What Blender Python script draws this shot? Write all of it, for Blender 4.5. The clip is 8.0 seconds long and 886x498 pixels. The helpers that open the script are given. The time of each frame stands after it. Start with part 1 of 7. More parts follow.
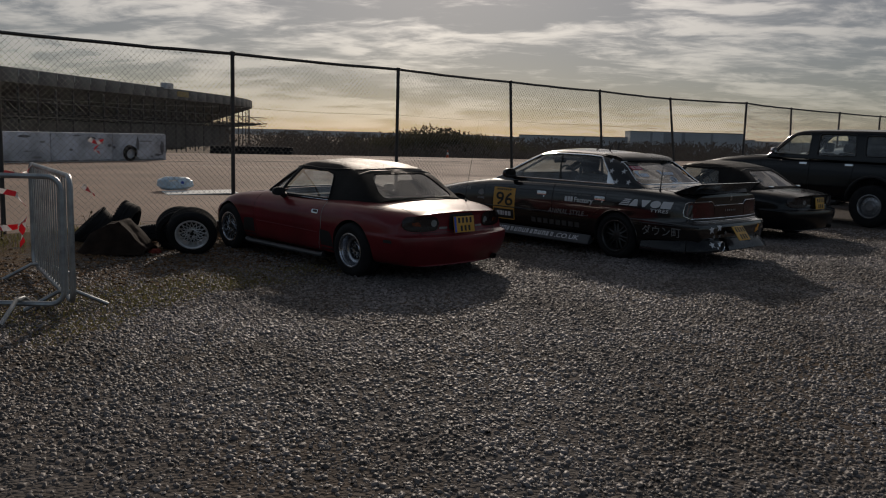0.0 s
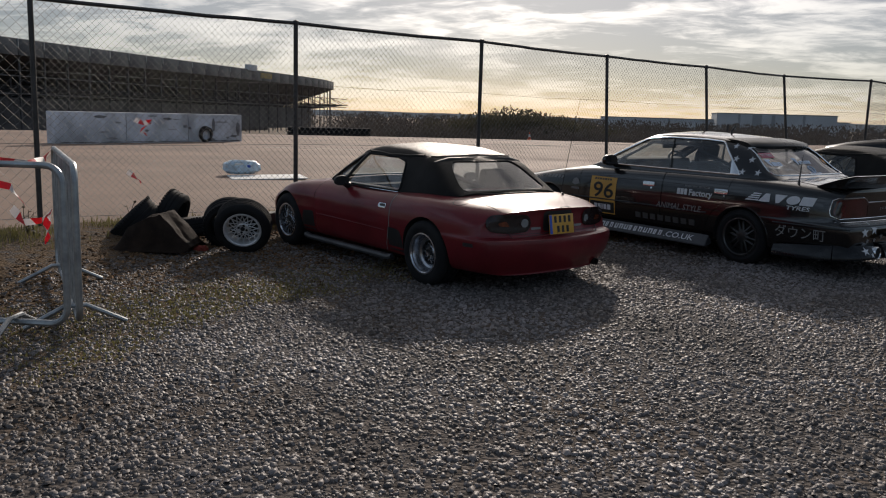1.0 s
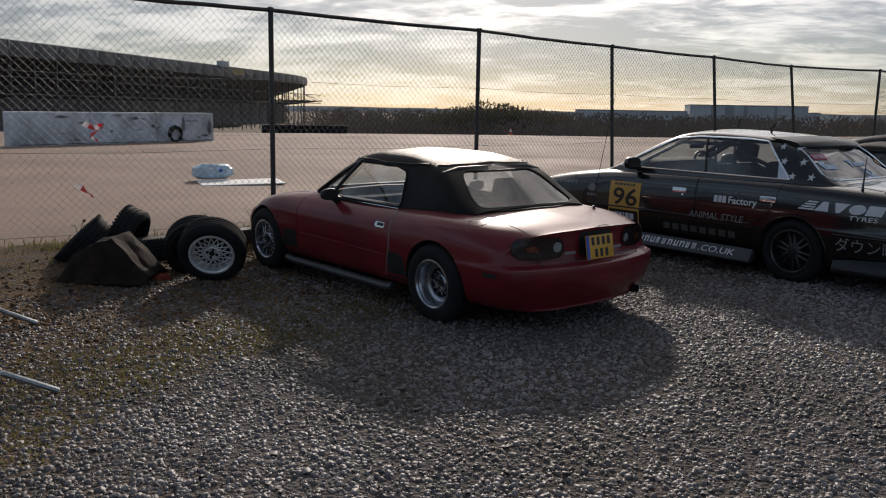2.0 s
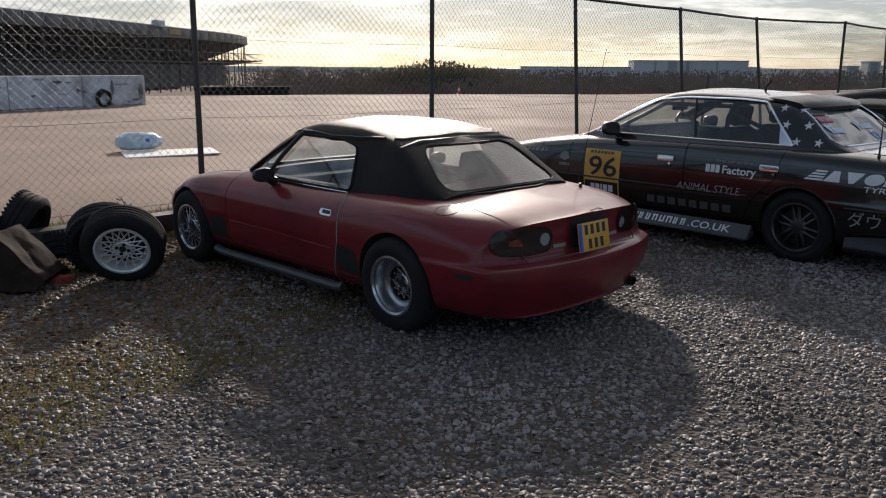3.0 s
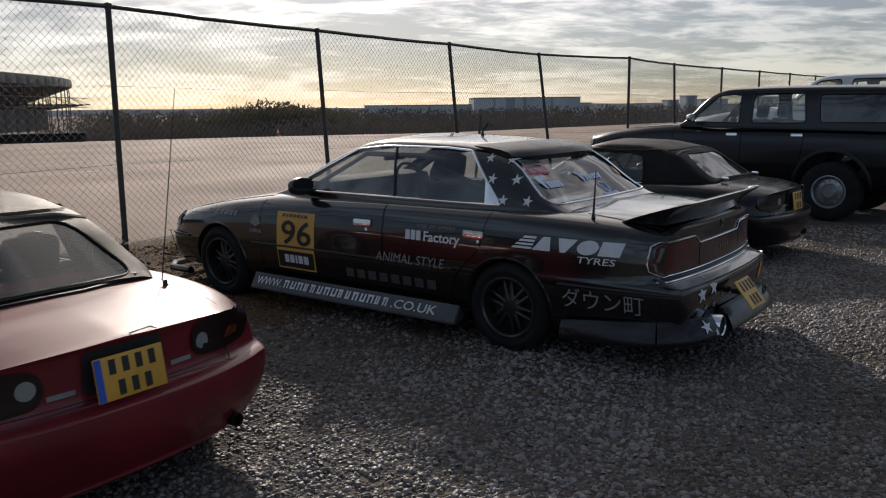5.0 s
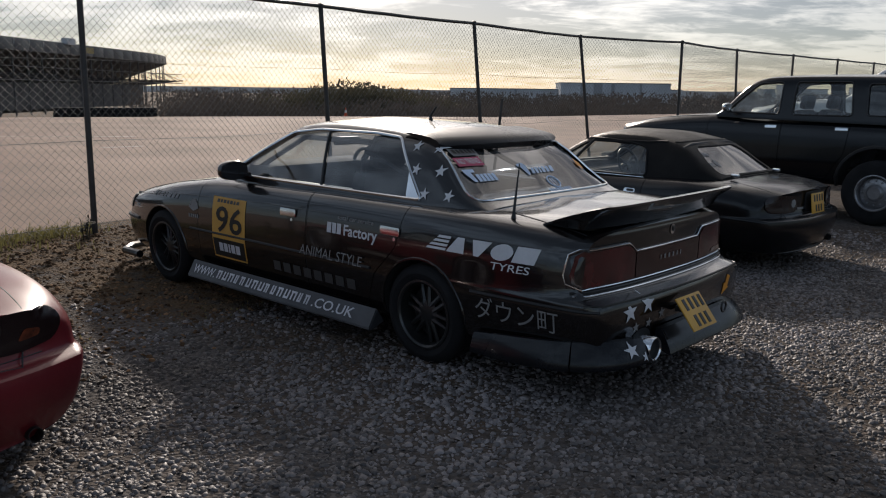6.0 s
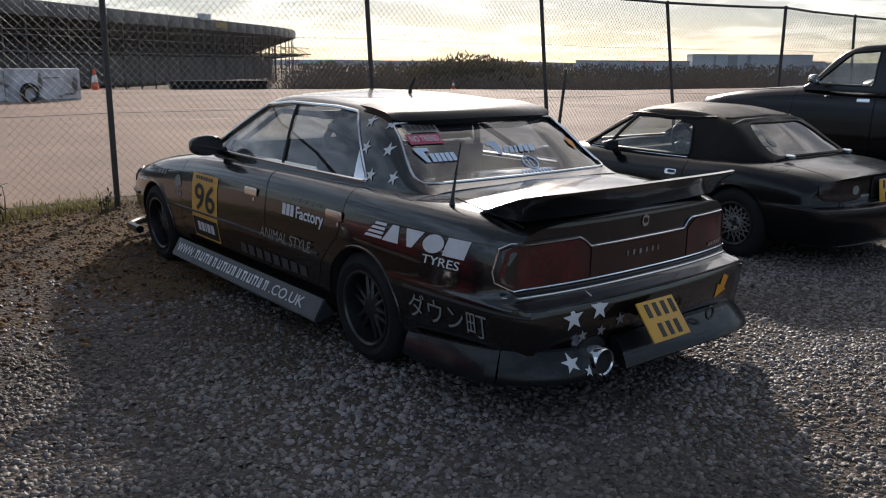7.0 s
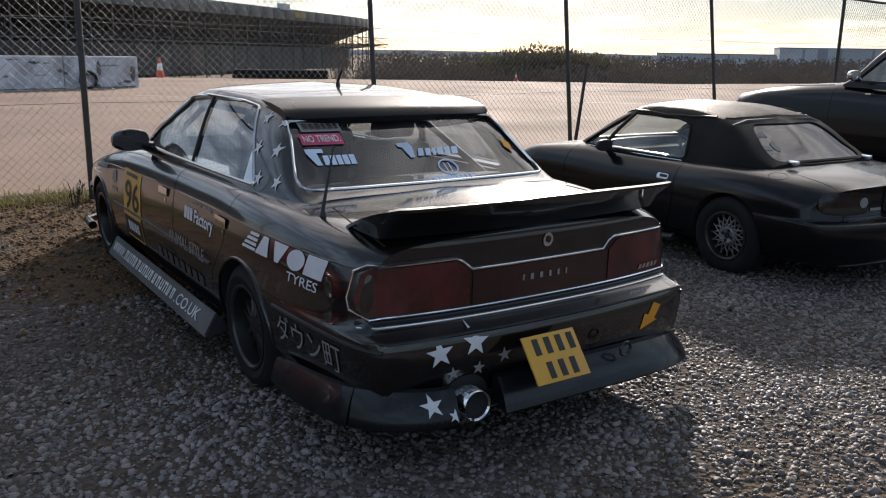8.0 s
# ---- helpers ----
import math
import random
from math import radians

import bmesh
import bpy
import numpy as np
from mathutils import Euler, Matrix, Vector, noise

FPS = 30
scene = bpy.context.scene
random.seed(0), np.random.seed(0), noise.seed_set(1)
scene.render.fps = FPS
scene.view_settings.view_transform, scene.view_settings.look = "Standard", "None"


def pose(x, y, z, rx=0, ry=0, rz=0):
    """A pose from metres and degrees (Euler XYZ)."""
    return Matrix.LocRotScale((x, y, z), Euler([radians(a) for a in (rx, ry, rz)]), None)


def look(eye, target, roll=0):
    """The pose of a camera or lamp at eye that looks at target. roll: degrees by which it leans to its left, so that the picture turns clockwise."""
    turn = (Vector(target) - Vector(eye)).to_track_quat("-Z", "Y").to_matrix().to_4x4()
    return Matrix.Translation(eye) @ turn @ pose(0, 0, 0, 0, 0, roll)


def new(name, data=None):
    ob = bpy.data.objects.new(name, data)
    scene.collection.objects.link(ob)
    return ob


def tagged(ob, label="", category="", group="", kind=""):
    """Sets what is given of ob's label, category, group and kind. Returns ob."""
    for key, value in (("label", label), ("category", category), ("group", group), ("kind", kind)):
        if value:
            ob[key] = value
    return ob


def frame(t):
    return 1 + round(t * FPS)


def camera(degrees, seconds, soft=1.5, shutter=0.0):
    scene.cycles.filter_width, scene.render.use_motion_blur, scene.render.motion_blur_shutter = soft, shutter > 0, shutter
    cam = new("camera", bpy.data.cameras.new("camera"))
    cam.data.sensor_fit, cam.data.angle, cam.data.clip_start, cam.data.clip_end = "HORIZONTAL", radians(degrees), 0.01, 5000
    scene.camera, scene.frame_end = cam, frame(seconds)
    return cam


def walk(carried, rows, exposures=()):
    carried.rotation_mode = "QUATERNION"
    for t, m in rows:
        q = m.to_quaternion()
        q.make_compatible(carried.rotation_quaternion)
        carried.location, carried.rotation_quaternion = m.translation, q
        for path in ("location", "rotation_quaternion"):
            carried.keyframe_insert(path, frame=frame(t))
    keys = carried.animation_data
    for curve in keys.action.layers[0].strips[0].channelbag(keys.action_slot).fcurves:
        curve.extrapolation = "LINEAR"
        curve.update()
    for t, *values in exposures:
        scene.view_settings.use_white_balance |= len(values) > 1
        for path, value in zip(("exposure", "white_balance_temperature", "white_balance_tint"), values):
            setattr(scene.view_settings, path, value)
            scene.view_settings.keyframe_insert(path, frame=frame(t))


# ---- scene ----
from mathutils.bvhtree import BVHTree

# ---- camera ----
cam = camera(55.9, 8.0, soft=1.1, shutter=0.12)
PATH = [
    (0, (0.935, -0.019, 1.411), (0.703, 1.949, 1.14), 1.6),
    (0.5, (0.879, 0.687, 1.42), (0.521, 2.632, 1.126), 1.6),
    (1, (0.648, 1.384, 1.394), (0.235, 3.315, 1.075), 1.7),
    (1.2, (0.551, 1.638, 1.424), (0.131, 3.568, 1.104), 1.2),
    (2.3, (0.015, 2.878, 1.432), (-0.288, 4.824, 1.085), 1.2),
    (2.5, (-0.051, 3.108, 1.436), (-0.314, 5.056, 1.066), 1.1),
    (3, (-0.116, 3.554, 1.442), (-0.348, 5.495, 1.019), 0.4),
    (3.5, (-0.112, 3.976, 1.429), (-0.36, 5.907, 0.971), -0.1),
    (4, (0.119, 4.4, 1.437), (-0.076, 6.343, 1.007), -0.3),
    (4.2, (0.317, 4.552, 1.425), (0.165, 6.507, 1.032), -1.0),
    (4.5, (0.626, 4.758, 1.49), (0.62, 6.728, 1.144), -0.7),
    (4.7, (0.834, 4.922, 1.467), (0.899, 6.892, 1.131), -0.7),
    (5, (1.133, 5.194, 1.477), (1.25, 7.162, 1.142), -0.6),
    (5.2, (1.319, 5.311, 1.48), (1.431, 7.279, 1.142), -0.7),
    (6.3, (2.338, 5.905, 1.465), (2.165, 7.86, 1.076), 1.1),
    (6.5, (2.484, 6.025, 1.467), (2.253, 7.971, 1.069), 1.0),
    (7, (2.918, 6.318, 1.455), (2.558, 8.236, 1.017), 0.5),
    (7.5, (3.276, 6.648, 1.431), (2.824, 8.542, 0.973), 0.7),
    (8, (3.597, 6.974, 1.466), (3.069, 8.847, 1.006), 1.0),
]
walk(cam, [(t, look(eye, target, roll)) for t, eye, target, roll in PATH],
     exposures=[(0, -1.52, 6900, 13), (0.5, -1.14, 6800, 13), (1.0, -0.78, 6650, 13), (2.5, -0.69, 6550, 13), (3.0, -0.34, 6550, 13), (3.5, 0.02, 6500, 13), (4.0, 0.04, 6500, 13), (4.5, -0.46, 6500, 13), (5.0, -0.60, 6550, 13), (6.5, -0.39, 6550, 13), (7.0, -0.14, 6500, 13), (8.0, 0.08, 6500, 13)])

# ---- sky and sun ----
SUN_AZ, SUN_EL = 97.5, 23.0      # degrees, counter-clockwise from +x, and above the horizon
sun_to = Vector((math.cos(radians(SUN_AZ)) * math.cos(radians(SUN_EL)), math.sin(radians(SUN_AZ)) * math.cos(radians(SUN_EL)), math.sin(radians(SUN_EL))))


def make_world():
    world = bpy.data.worlds.new("sky")
    scene.world = world
    world.use_nodes = True
    nt = world.node_tree
    nt.nodes.clear()
    N, L = nt.nodes.new, nt.links.new

    def math_node(op, a, b=None):
        n = N("ShaderNodeMath")
        n.operation = op
        for i, v in enumerate((a, b)):
            if v is None:
                continue
            if isinstance(v, (int, float)):
                n.inputs[i].default_value = v
            else:
                L(v, n.inputs[i])
        return n.outputs[0]

    tc = N("ShaderNodeTexCoord")
    sep = N("ShaderNodeSeparateXYZ")
    L(tc.outputs["Generated"], sep.inputs[0])
    # flat cloud deck seen in perspective
    up = math_node("ADD", math_node("MAXIMUM", sep.outputs["Z"], 0.0), 0.14)
    px, py = math_node("DIVIDE", sep.outputs["X"], up), math_node("DIVIDE", sep.outputs["Y"], up)
    comb = N("ShaderNodeCombineXYZ")
    L(px, comb.inputs[0])
    L(py, comb.inputs[1])

    def cloud_noise(scale, detail, sx, sy, off, rough):
        mp = N("ShaderNodeMapping")
        mp.inputs["Scale"].default_value = (sx, sy, 1)
        mp.inputs["Location"].default_value = (off, off * 1.7, 0)
        mp.inputs["Rotation"].default_value = (0, 0, radians(12))
        L(comb.outputs[0], mp.inputs[0])
        nz = N("ShaderNodeTexNoise")
        nz.inputs["Scale"].default_value, nz.inputs["Detail"].default_value = scale, detail
        nz.inputs["Roughness"].default_value = rough
        nz.inputs["Distortion"].default_value = 0.6
        L(mp.outputs[0], nz.inputs["Vector"])
        return nz.outputs["Fac"]

    big = cloud_noise(0.75, 6, 0.8, 1.0, 3.1, 0.55)
    small = cloud_noise(2.9, 8, 0.75, 1.15, 7.7, 0.60)
    fine = cloud_noise(7.5, 6, 0.8, 1.1, 1.9, 0.58)
    cover = math_node("ADD", math_node("ADD", math_node("MULTIPLY", big, 0.42), math_node("MULTIPLY", small, 0.42)), math_node("MULTIPLY", fine, 0.16))
    ramp = N("ShaderNodeMapRange")
    ramp.interpolation_type = "SMOOTHSTEP"
    ramp.inputs["From Min"].default_value, ramp.inputs["From Max"].default_value = 0.445, 0.575
    L(cover, ramp.inputs["Value"])
    # scattering towards the sun
    dot = N("ShaderNodeVectorMath")
    dot.operation = "DOT_PRODUCT"
    L(tc.outputs["Generated"], dot.inputs[0])
    dot.inputs[1].default_value = sun_to
    near = math_node("POWER", math_node("MAXIMUM", dot.outputs["Value"], 0.0), 14.0)
    core = math_node("POWER", math_node("MAXIMUM", dot.outputs["Value"], 0.0), 110.0)
    wide = math_node("POWER", math_node("MAXIMUM", dot.outputs["Value"], 0.0), 3.0)
    glow = math_node("ADD", math_node("MULTIPLY", core, 2.6), math_node("ADD", math_node("MULTIPLY", near, 0.95), math_node("ADD", math_node("MULTIPLY", wide, 0.30), 0.52)))
    sky = N("ShaderNodeTexSky")
    sky.sky_type, sky.sun_disc = "NISHITA", False
    sky.sun_elevation, sky.sun_rotation = radians(SUN_EL), radians(90 - SUN_AZ)
    sky.air_density, sky.dust_density, sky.ozone_density = 0.75, 0.3, 1.2
    bg_sky = N("ShaderNodeBackground")
    bg_sky.inputs["Strength"].default_value = 0.05
    L(sky.outputs[0], bg_sky.inputs[0])
    tint = N("ShaderNodeMixRGB")
    tint.inputs[1].default_value = (0.94, 0.875, 0.80, 1)
    tint.inputs[2].default_value = (1.0, 0.935, 0.83, 1)
    L(ramp.outputs[0], tint.inputs[0])
    # haze hides the deck near the horizon
    haze = math_node("POWER", math_node("SUBTRACT", 1.0, math_node("MINIMUM", math_node("MULTIPLY", math_node("MAXIMUM", sep.outputs["Z"], 0.0), 16.0), 1.0)), 2.0)
    tint2 = N("ShaderNodeMixRGB")
    tint2.inputs[2].default_value = (1.0, 0.975, 0.94, 1)
    L(haze, tint2.inputs[0])
    L(tint.outputs[0], tint2.inputs[1])
    bright = math_node("MULTIPLY", glow, math_node("ADD", math_node("MULTIPLY", ramp.outputs[0], 0.85), math_node("ADD", math_node("MULTIPLY", haze, 0.16), 0.33)))
    # the deck pales towards the horizon
    bright = math_node("MULTIPLY", bright, math_node("MINIMUM", math_node("ADD", math_node("MULTIPLY", math_node("MAXIMUM", sep.outputs["Z"], 0.0), 4.2), 0.52), 1.4))
    # away from the sun the clouds are bluer
    cool = N("ShaderNodeMixRGB")
    cool.inputs[1].default_value = (0.62, 0.80, 1.0, 1)
    L(math_node("MINIMUM", math_node("MULTIPLY", wide, 2.2), 1.0), cool.inputs[0])
    L(tint2.outputs[0], cool.inputs[2])
    bg_cloud = N("ShaderNodeBackground")
    L(cool.outputs[0], bg_cloud.inputs[0])
    L(bright, bg_cloud.inputs[1])
    add = N("ShaderNodeAddShader")
    L(bg_sky.outputs[0], add.inputs[0])
    L(bg_cloud.outputs[0], add.inputs[1])
    out = N("ShaderNodeOutputWorld")
    L(add.outputs[0], out.inputs[0])


make_world()
sun_data = bpy.data.lights.new("sun", "SUN")
sun_data.energy, sun_data.angle, sun_data.color = 5.0, radians(2.4), (1.0, 0.90, 0.785)
sun = new("sun", sun_data)
sun.matrix_world = look((0, 0, 30), Vector((0, 0, 30)) - sun_to)


# ---- materials ----
def material(name, color, rough=0.6, metal=0.0, coat=0.0, vary=0.15, scale=3.0, fine=60.0, bump=0.0, bump_scale=80.0, spread=0.0, color2=None, rough_vary=0.15, island=False, spec=0.5):
    """Two scales of colour noise, roughness noise and a fine bump; spread: difference from one object or island to the next."""
    m = bpy.data.materials.new(name)
    m.use_nodes = True
    nt = m.node_tree
    N, L = nt.nodes.new, nt.links.new
    b = nt.nodes["Principled BSDF"]
    b.inputs["Roughness"].default_value, b.inputs["Metallic"].default_value = rough, metal
    b.inputs["Coat Weight"].default_value, b.inputs["Coat Roughness"].default_value = coat, 0.06
    b.inputs["Specular IOR Level"].default_value = spec
    tc = N("ShaderNodeTexCoord")
    n1, n2 = N("ShaderNodeTexNoise"), N("ShaderNodeTexNoise")
    n1.inputs["Scale"].default_value, n1.inputs["Detail"].default_value = scale, 5
    n2.inputs["Scale"].default_value, n2.inputs["Detail"].default_value = fine, 3
    L(tc.outputs["Object"], n1.inputs["Vector"])
    L(tc.outputs["Object"], n2.inputs["Vector"])
    mix = N("ShaderNodeMixRGB")
    c2 = color2 if color2 else [c * (1 - 1.6 * vary) for c in color]
    c1 = [min(1, c * (1 + vary)) for c in color]
    mix.inputs[1].default_value, mix.inputs[2].default_value = (*c1, 1), (*c2, 1)
    mr = N("ShaderNodeMapRange")
    mr.inputs["From Min"].default_value, mr.inputs["From Max"].default_value = 0.35, 0.68
    L(n1.outputs["Fac"], mr.inputs["Value"])
    L(mr.outputs[0], mix.inputs[0])
    hsv = N("ShaderNodeHueSaturation")
    val = N("ShaderNodeMapRange")
    val.inputs["To Min"].default_value, val.inputs["To Max"].default_value = 1 - vary, 1 + vary
    L(n2.outputs["Fac"], val.inputs["Value"])
    L(mix.outputs[0], hsv.inputs["Color"])
    last = val.outputs[0]
    if spread:
        if island:
            rnd = N("ShaderNodeNewGeometry").outputs["Random Per Island"]
        else:
            rnd = N("ShaderNodeObjectInfo").outputs["Random"]
        sp = N("ShaderNodeMapRange")
        sp.inputs["To Min"].default_value, sp.inputs["To Max"].default_value = 1 - spread, 1 + spread
        L(rnd, sp.inputs["Value"])
        mul = N("ShaderNodeMath")
        mul.operation = "MULTIPLY"
        L(last, mul.inputs[0])
        L(sp.outputs[0], mul.inputs[1])
        last = mul.outputs[0]
    L(last, hsv.inputs["Value"])
    L(hsv.outputs[0], b.inputs["Base Color"])
    rr = N("ShaderNodeMapRange")
    rr.inputs["To Min"].default_value, rr.inputs["To Max"].default_value = max(0.02, rough - rough_vary), min(1, rough + rough_vary)
    L(n1.outputs["Fac"], rr.inputs["Value"])
    L(rr.outputs[0], b.inputs["Roughness"])
    if bump:
        n3 = N("ShaderNodeTexNoise")
        n3.inputs["Scale"].default_value, n3.inputs["Detail"].default_value = bump_scale, 4
        L(tc.outputs["Object"], n3.inputs["Vector"])
        bp = N("ShaderNodeBump")
        bp.inputs["Strength"].default_value, bp.inputs["Distance"].default_value = bump, 0.01
        L(n3.outputs["Fac"], bp.inputs["Height"])
        L(bp.outputs[0], b.inputs["Normal"])
    return m


def glass_material(name, tint, rough=0.02, dusty=0.12):
    """Thin pane: mostly clear, glossy at grazing angles, a little dusty."""
    m = bpy.data.materials.new(name)
    m.use_nodes = True
    nt = m.node_tree
    nt.nodes.clear()
    N, L = nt.nodes.new, nt.links.new
    clear, gloss, dust = N("ShaderNodeBsdfTransparent"), N("ShaderNodeBsdfGlossy"), N("ShaderNodeBsdfDiffuse")
    clear.inputs[0].default_value = (*tint, 1)
    gloss.inputs["Roughness"].default_value = rough
    dust.inputs[0].default_value = (0.5, 0.5, 0.48, 1)
    lit, both = N("ShaderNodeBsdfTranslucent"), N("ShaderNodeMixShader")
    lit.inputs[0].default_value = (0.5, 0.51, 0.50, 1)
    both.inputs[0].default_value = 0.5
    L(dust.outputs[0], both.inputs[1])
    L(lit.outputs[0], both.inputs[2])
    lw = N("ShaderNodeLayerWeight")
    lw.inputs[0].default_value = 0.5
    pw, fr = N("ShaderNodeMath"), N("ShaderNodeMapRange")
    pw.operation = "POWER"
    pw.inputs[1].default_value = 3.0
    L(lw.outputs["Facing"], pw.inputs[0])
    L(pw.outputs[0], fr.inputs["Value"])
    fr.inputs["To Min"].default_value, fr.inputs["To Max"].default_value = 0.085, 0.92
    a, c = N("ShaderNodeMixShader"), N("ShaderNodeMixShader")
    nz = N("ShaderNodeTexNoise")
    nz.inputs["Scale"].default_value, nz.inputs["Detail"].default_value = 4, 6
    mr = N("ShaderNodeMapRange")
    mr.inputs["From Min"].default_value, mr.inputs["From Max"].default_value = 0.25, 0.75
    mr.inputs["To Max"].default_value = dusty
    L(nz.outputs["Fac"], mr.inputs["Value"])
    L(mr.outputs[0], a.inputs[0])
    L(clear.outputs[0], a.inputs[1])
    L(both.outputs[0], a.inputs[2])
    L(fr.outputs[0], c.inputs[0])
    L(a.outputs[0], c.inputs[1])
    L(gloss.outputs[0], c.inputs[2])
    out = N("ShaderNodeOutputMaterial")
    L(c.outputs[0], out.inputs[0])
    return m


red_paint = material("red_paint", (0.146, 0.0115, 0.0165), 0.46, coat=0.60, spec=0.14, vary=0.16, scale=2.5, fine=90, rough_vary=0.10)
red_paint.node_tree.nodes["Principled BSDF"].inputs["Coat Roughness"].default_value = 0.13
black_paint = material("black_paint", (0.0060, 0.0048, 0.0050), 0.24, coat=1.0, spec=0.30, vary=0.2, scale=2, fine=70, rough_vary=0.05)
navy_paint = material("dark_paint", (0.004, 0.0045, 0.006), 0.20, coat=0.12, spec=0.32, vary=0.2, scale=2, fine=70, rough_vary=0.10)
well_black = material("wheel_well", (0.012, 0.012, 0.012), 0.9, vary=0.2)
fabric = material("soft_top_fabric", (0.008, 0.0076, 0.0072), 0.50, spec=0.14, vary=0.2, scale=5, fine=160, bump=0.25, bump_scale=260)
brake_iron = material("brake_iron", (0.02, 0.018, 0.017), 0.7, metal=0.3, vary=0.2)
rubber = material("tyre_rubber", (0.009, 0.009, 0.010), 0.85, spec=0.3, vary=0.2, scale=6, fine=50, bump=0.2, bump_scale=90)
alloy = material("alloy", (0.40, 0.41, 0.44), 0.22, metal=0.9, vary=0.12, scale=8)
white_alloy = material("white_alloy", (0.66, 0.66, 0.67), 0.33, metal=0.4, vary=0.12, scale=8)
dark_alloy = material("dark_alloy", (0.05, 0.05, 0.05), 0.35, metal=0.7, vary=0.2, scale=8)
steel_rim = material("steel_rim", (0.30, 0.30, 0.31), 0.42, metal=0.8, vary=0.15, scale=8)
chrome = material("chrome", (0.75, 0.76, 0.78), 0.12, metal=1.0, vary=0.05, rough_vary=0.06)
visor_black = material("visor_plastic", (0.006, 0.006, 0.0065), 0.28, spec=0.3, vary=0.2)
black_trim = material("black_trim", (0.014, 0.014, 0.015), 0.5, vary=0.2)
interior = material("interior_cloth", (0.025, 0.025, 0.027), 0.85, vary=0.25, bump=0.2, bump_scale=150)
cage_metal = material("cage_tube", (0.018, 0.018, 0.02), 0.6)
white_paint = material("white_paint", (0.55, 0.56, 0.57), 0.35, coat=0.4, vary=0.08)
privacy_glass = glass_material("privacy_glass", (0.03, 0.035, 0.04), 0.02, 0.03)
red_lens = material("red_lens", (0.060, 0.005, 0.007), 0.14, coat=0.6, vary=0.4, scale=7, fine=30)
smoke_lens = material("smoked_lens", (0.012, 0.004, 0.004), 0.28, coat=0.0, vary=0.1)
panel_red = material("panel_red", (0.026, 0.0045, 0.005), 0.16, coat=0.5, vary=0.2, scale=7, fine=30)
amber_lens = material("amber_lens", (0.13, 0.028, 0.010), 0.22, coat=0.5, vary=0.45, scale=22, fine=60)
clear_lens = material("clear_lens", (0.22, 0.23, 0.23), 0.12, coat=0.6, vary=0.1)
plate_yellow = material("plate_yellow", (0.62, 0.32, 0.035), 0.4, vary=0.06)
plate_blue = material("plate_blue", (0.02, 0.08, 0.45), 0.4, vary=0.06)
board_yellow = material("board_yellow", (0.60, 0.32, 0.06), 0.5, vary=0.08)
ink_black = material("ink_black", (0.010, 0.010, 0.010), 0.5, vary=0.1)
sticker_white = material("sticker_white", (0.62, 0.62, 0.64), 0.45, vary=0.08)
sticker_grey = material("sticker_grey", (0.22, 0.215, 0.21), 0.5, vary=0.1)
sticker_dim = material("sticker_dim", (0.060, 0.058, 0.056), 0.5, vary=0.1)
sticker_pink = material("sticker_pink", (0.50, 0.05, 0.12), 0.5, vary=0.1)
sticker_blue = material("sticker_blue", (0.55, 0.66, 0.82), 0.5, vary=0.1)
sticker_orange = material("sticker_orange", (0.70, 0.28, 0.02), 0.5, vary=0.1)
lip_grey = material("lip_grey", (0.007, 0.0075, 0.0095), 0.28, coat=0.25, spec=0.2, vary=0.3, scale=4)
skirt_grey = material("skirt_grey", (0.034, 0.035, 0.039), 0.5, coat=0.2, vary=0.25, scale=4)
side_glass = glass_material("side_glass", (0.86, 0.90, 0.88))
dark_glass = glass_material("tinted_glass", (0.60, 0.65, 0.70), 0.02, 0.06)
plastic_window = glass_material("plastic_window", (0.84, 0.89, 0.95), 0.05, 0.05)
post_paint = material("post_paint", (0.045, 0.040, 0.036), 0.55, vary=0.25, scale=5, bump=0.15)
galvanised = material("galvanised", (0.34, 0.36, 0.37), 0.42, metal=0.75, vary=0.2, scale=7, fine=40)
wire_metal = material("fence_wire", (0.17, 0.165, 0.155), 0.6, metal=0.0, vary=0.15)
concrete = material("painted_concrete", (0.52, 0.56, 0.62), 0.8, vary=0.10, scale=1.6, fine=25, bump=0.3, bump_scale=30, color2=(0.30, 0.32, 0.35))
stain = material("black_scuffs", (0.10, 0.105, 0.115), 0.8, vary=0.3)
rust_stain = material("wall_stain", (0.20, 0.205, 0.21), 0.85, vary=0.3)
bag_plastic = material("bag_plastic", (0.52, 0.66, 0.76), 0.35, coat=0.2, vary=0.15, scale=9)
worn_line = material("worn_line", (0.36, 0.31, 0.27), 0.8, vary=0.2)
board_white = material("white_board", (0.75, 0.75, 0.72), 0.6, vary=0.06)
tape_red = material("tape_red", (0.70, 0.05, 0.07), 0.45, vary=0.06)
tape_white = material("tape_white", (0.75, 0.72, 0.72), 0.45, vary=0.06)
rag_red = material("rag_red", (0.22, 0.03, 0.018), 0.9, vary=0.25, scale=9)
sacking = material("brown_tarpaulin", (0.038, 0.021, 0.013), 0.85, vary=0.3, scale=6, bump=0.4, bump_scale=25)
stand_dark = material("stand_steel", (0.060, 0.060, 0.064), 0.7, vary=0.2, scale=0.2, fine=2)
stand_fascia = material("stand_cladding", (0.075, 0.082, 0.09), 0.55, vary=0.15, scale=0.1, fine=1.2)
cladding = material("warehouse_cladding", (0.52, 0.55, 0.58), 0.6, vary=0.1, scale=0.03, fine=0.5)
cladding_dark = material("warehouse_dark", (0.30, 0.32, 0.34), 0.6, vary=0.1, scale=0.03, fine=0.5)
cone_orange = material("cone_orange", (0.65, 0.09, 0.02), 0.5, vary=0.1)


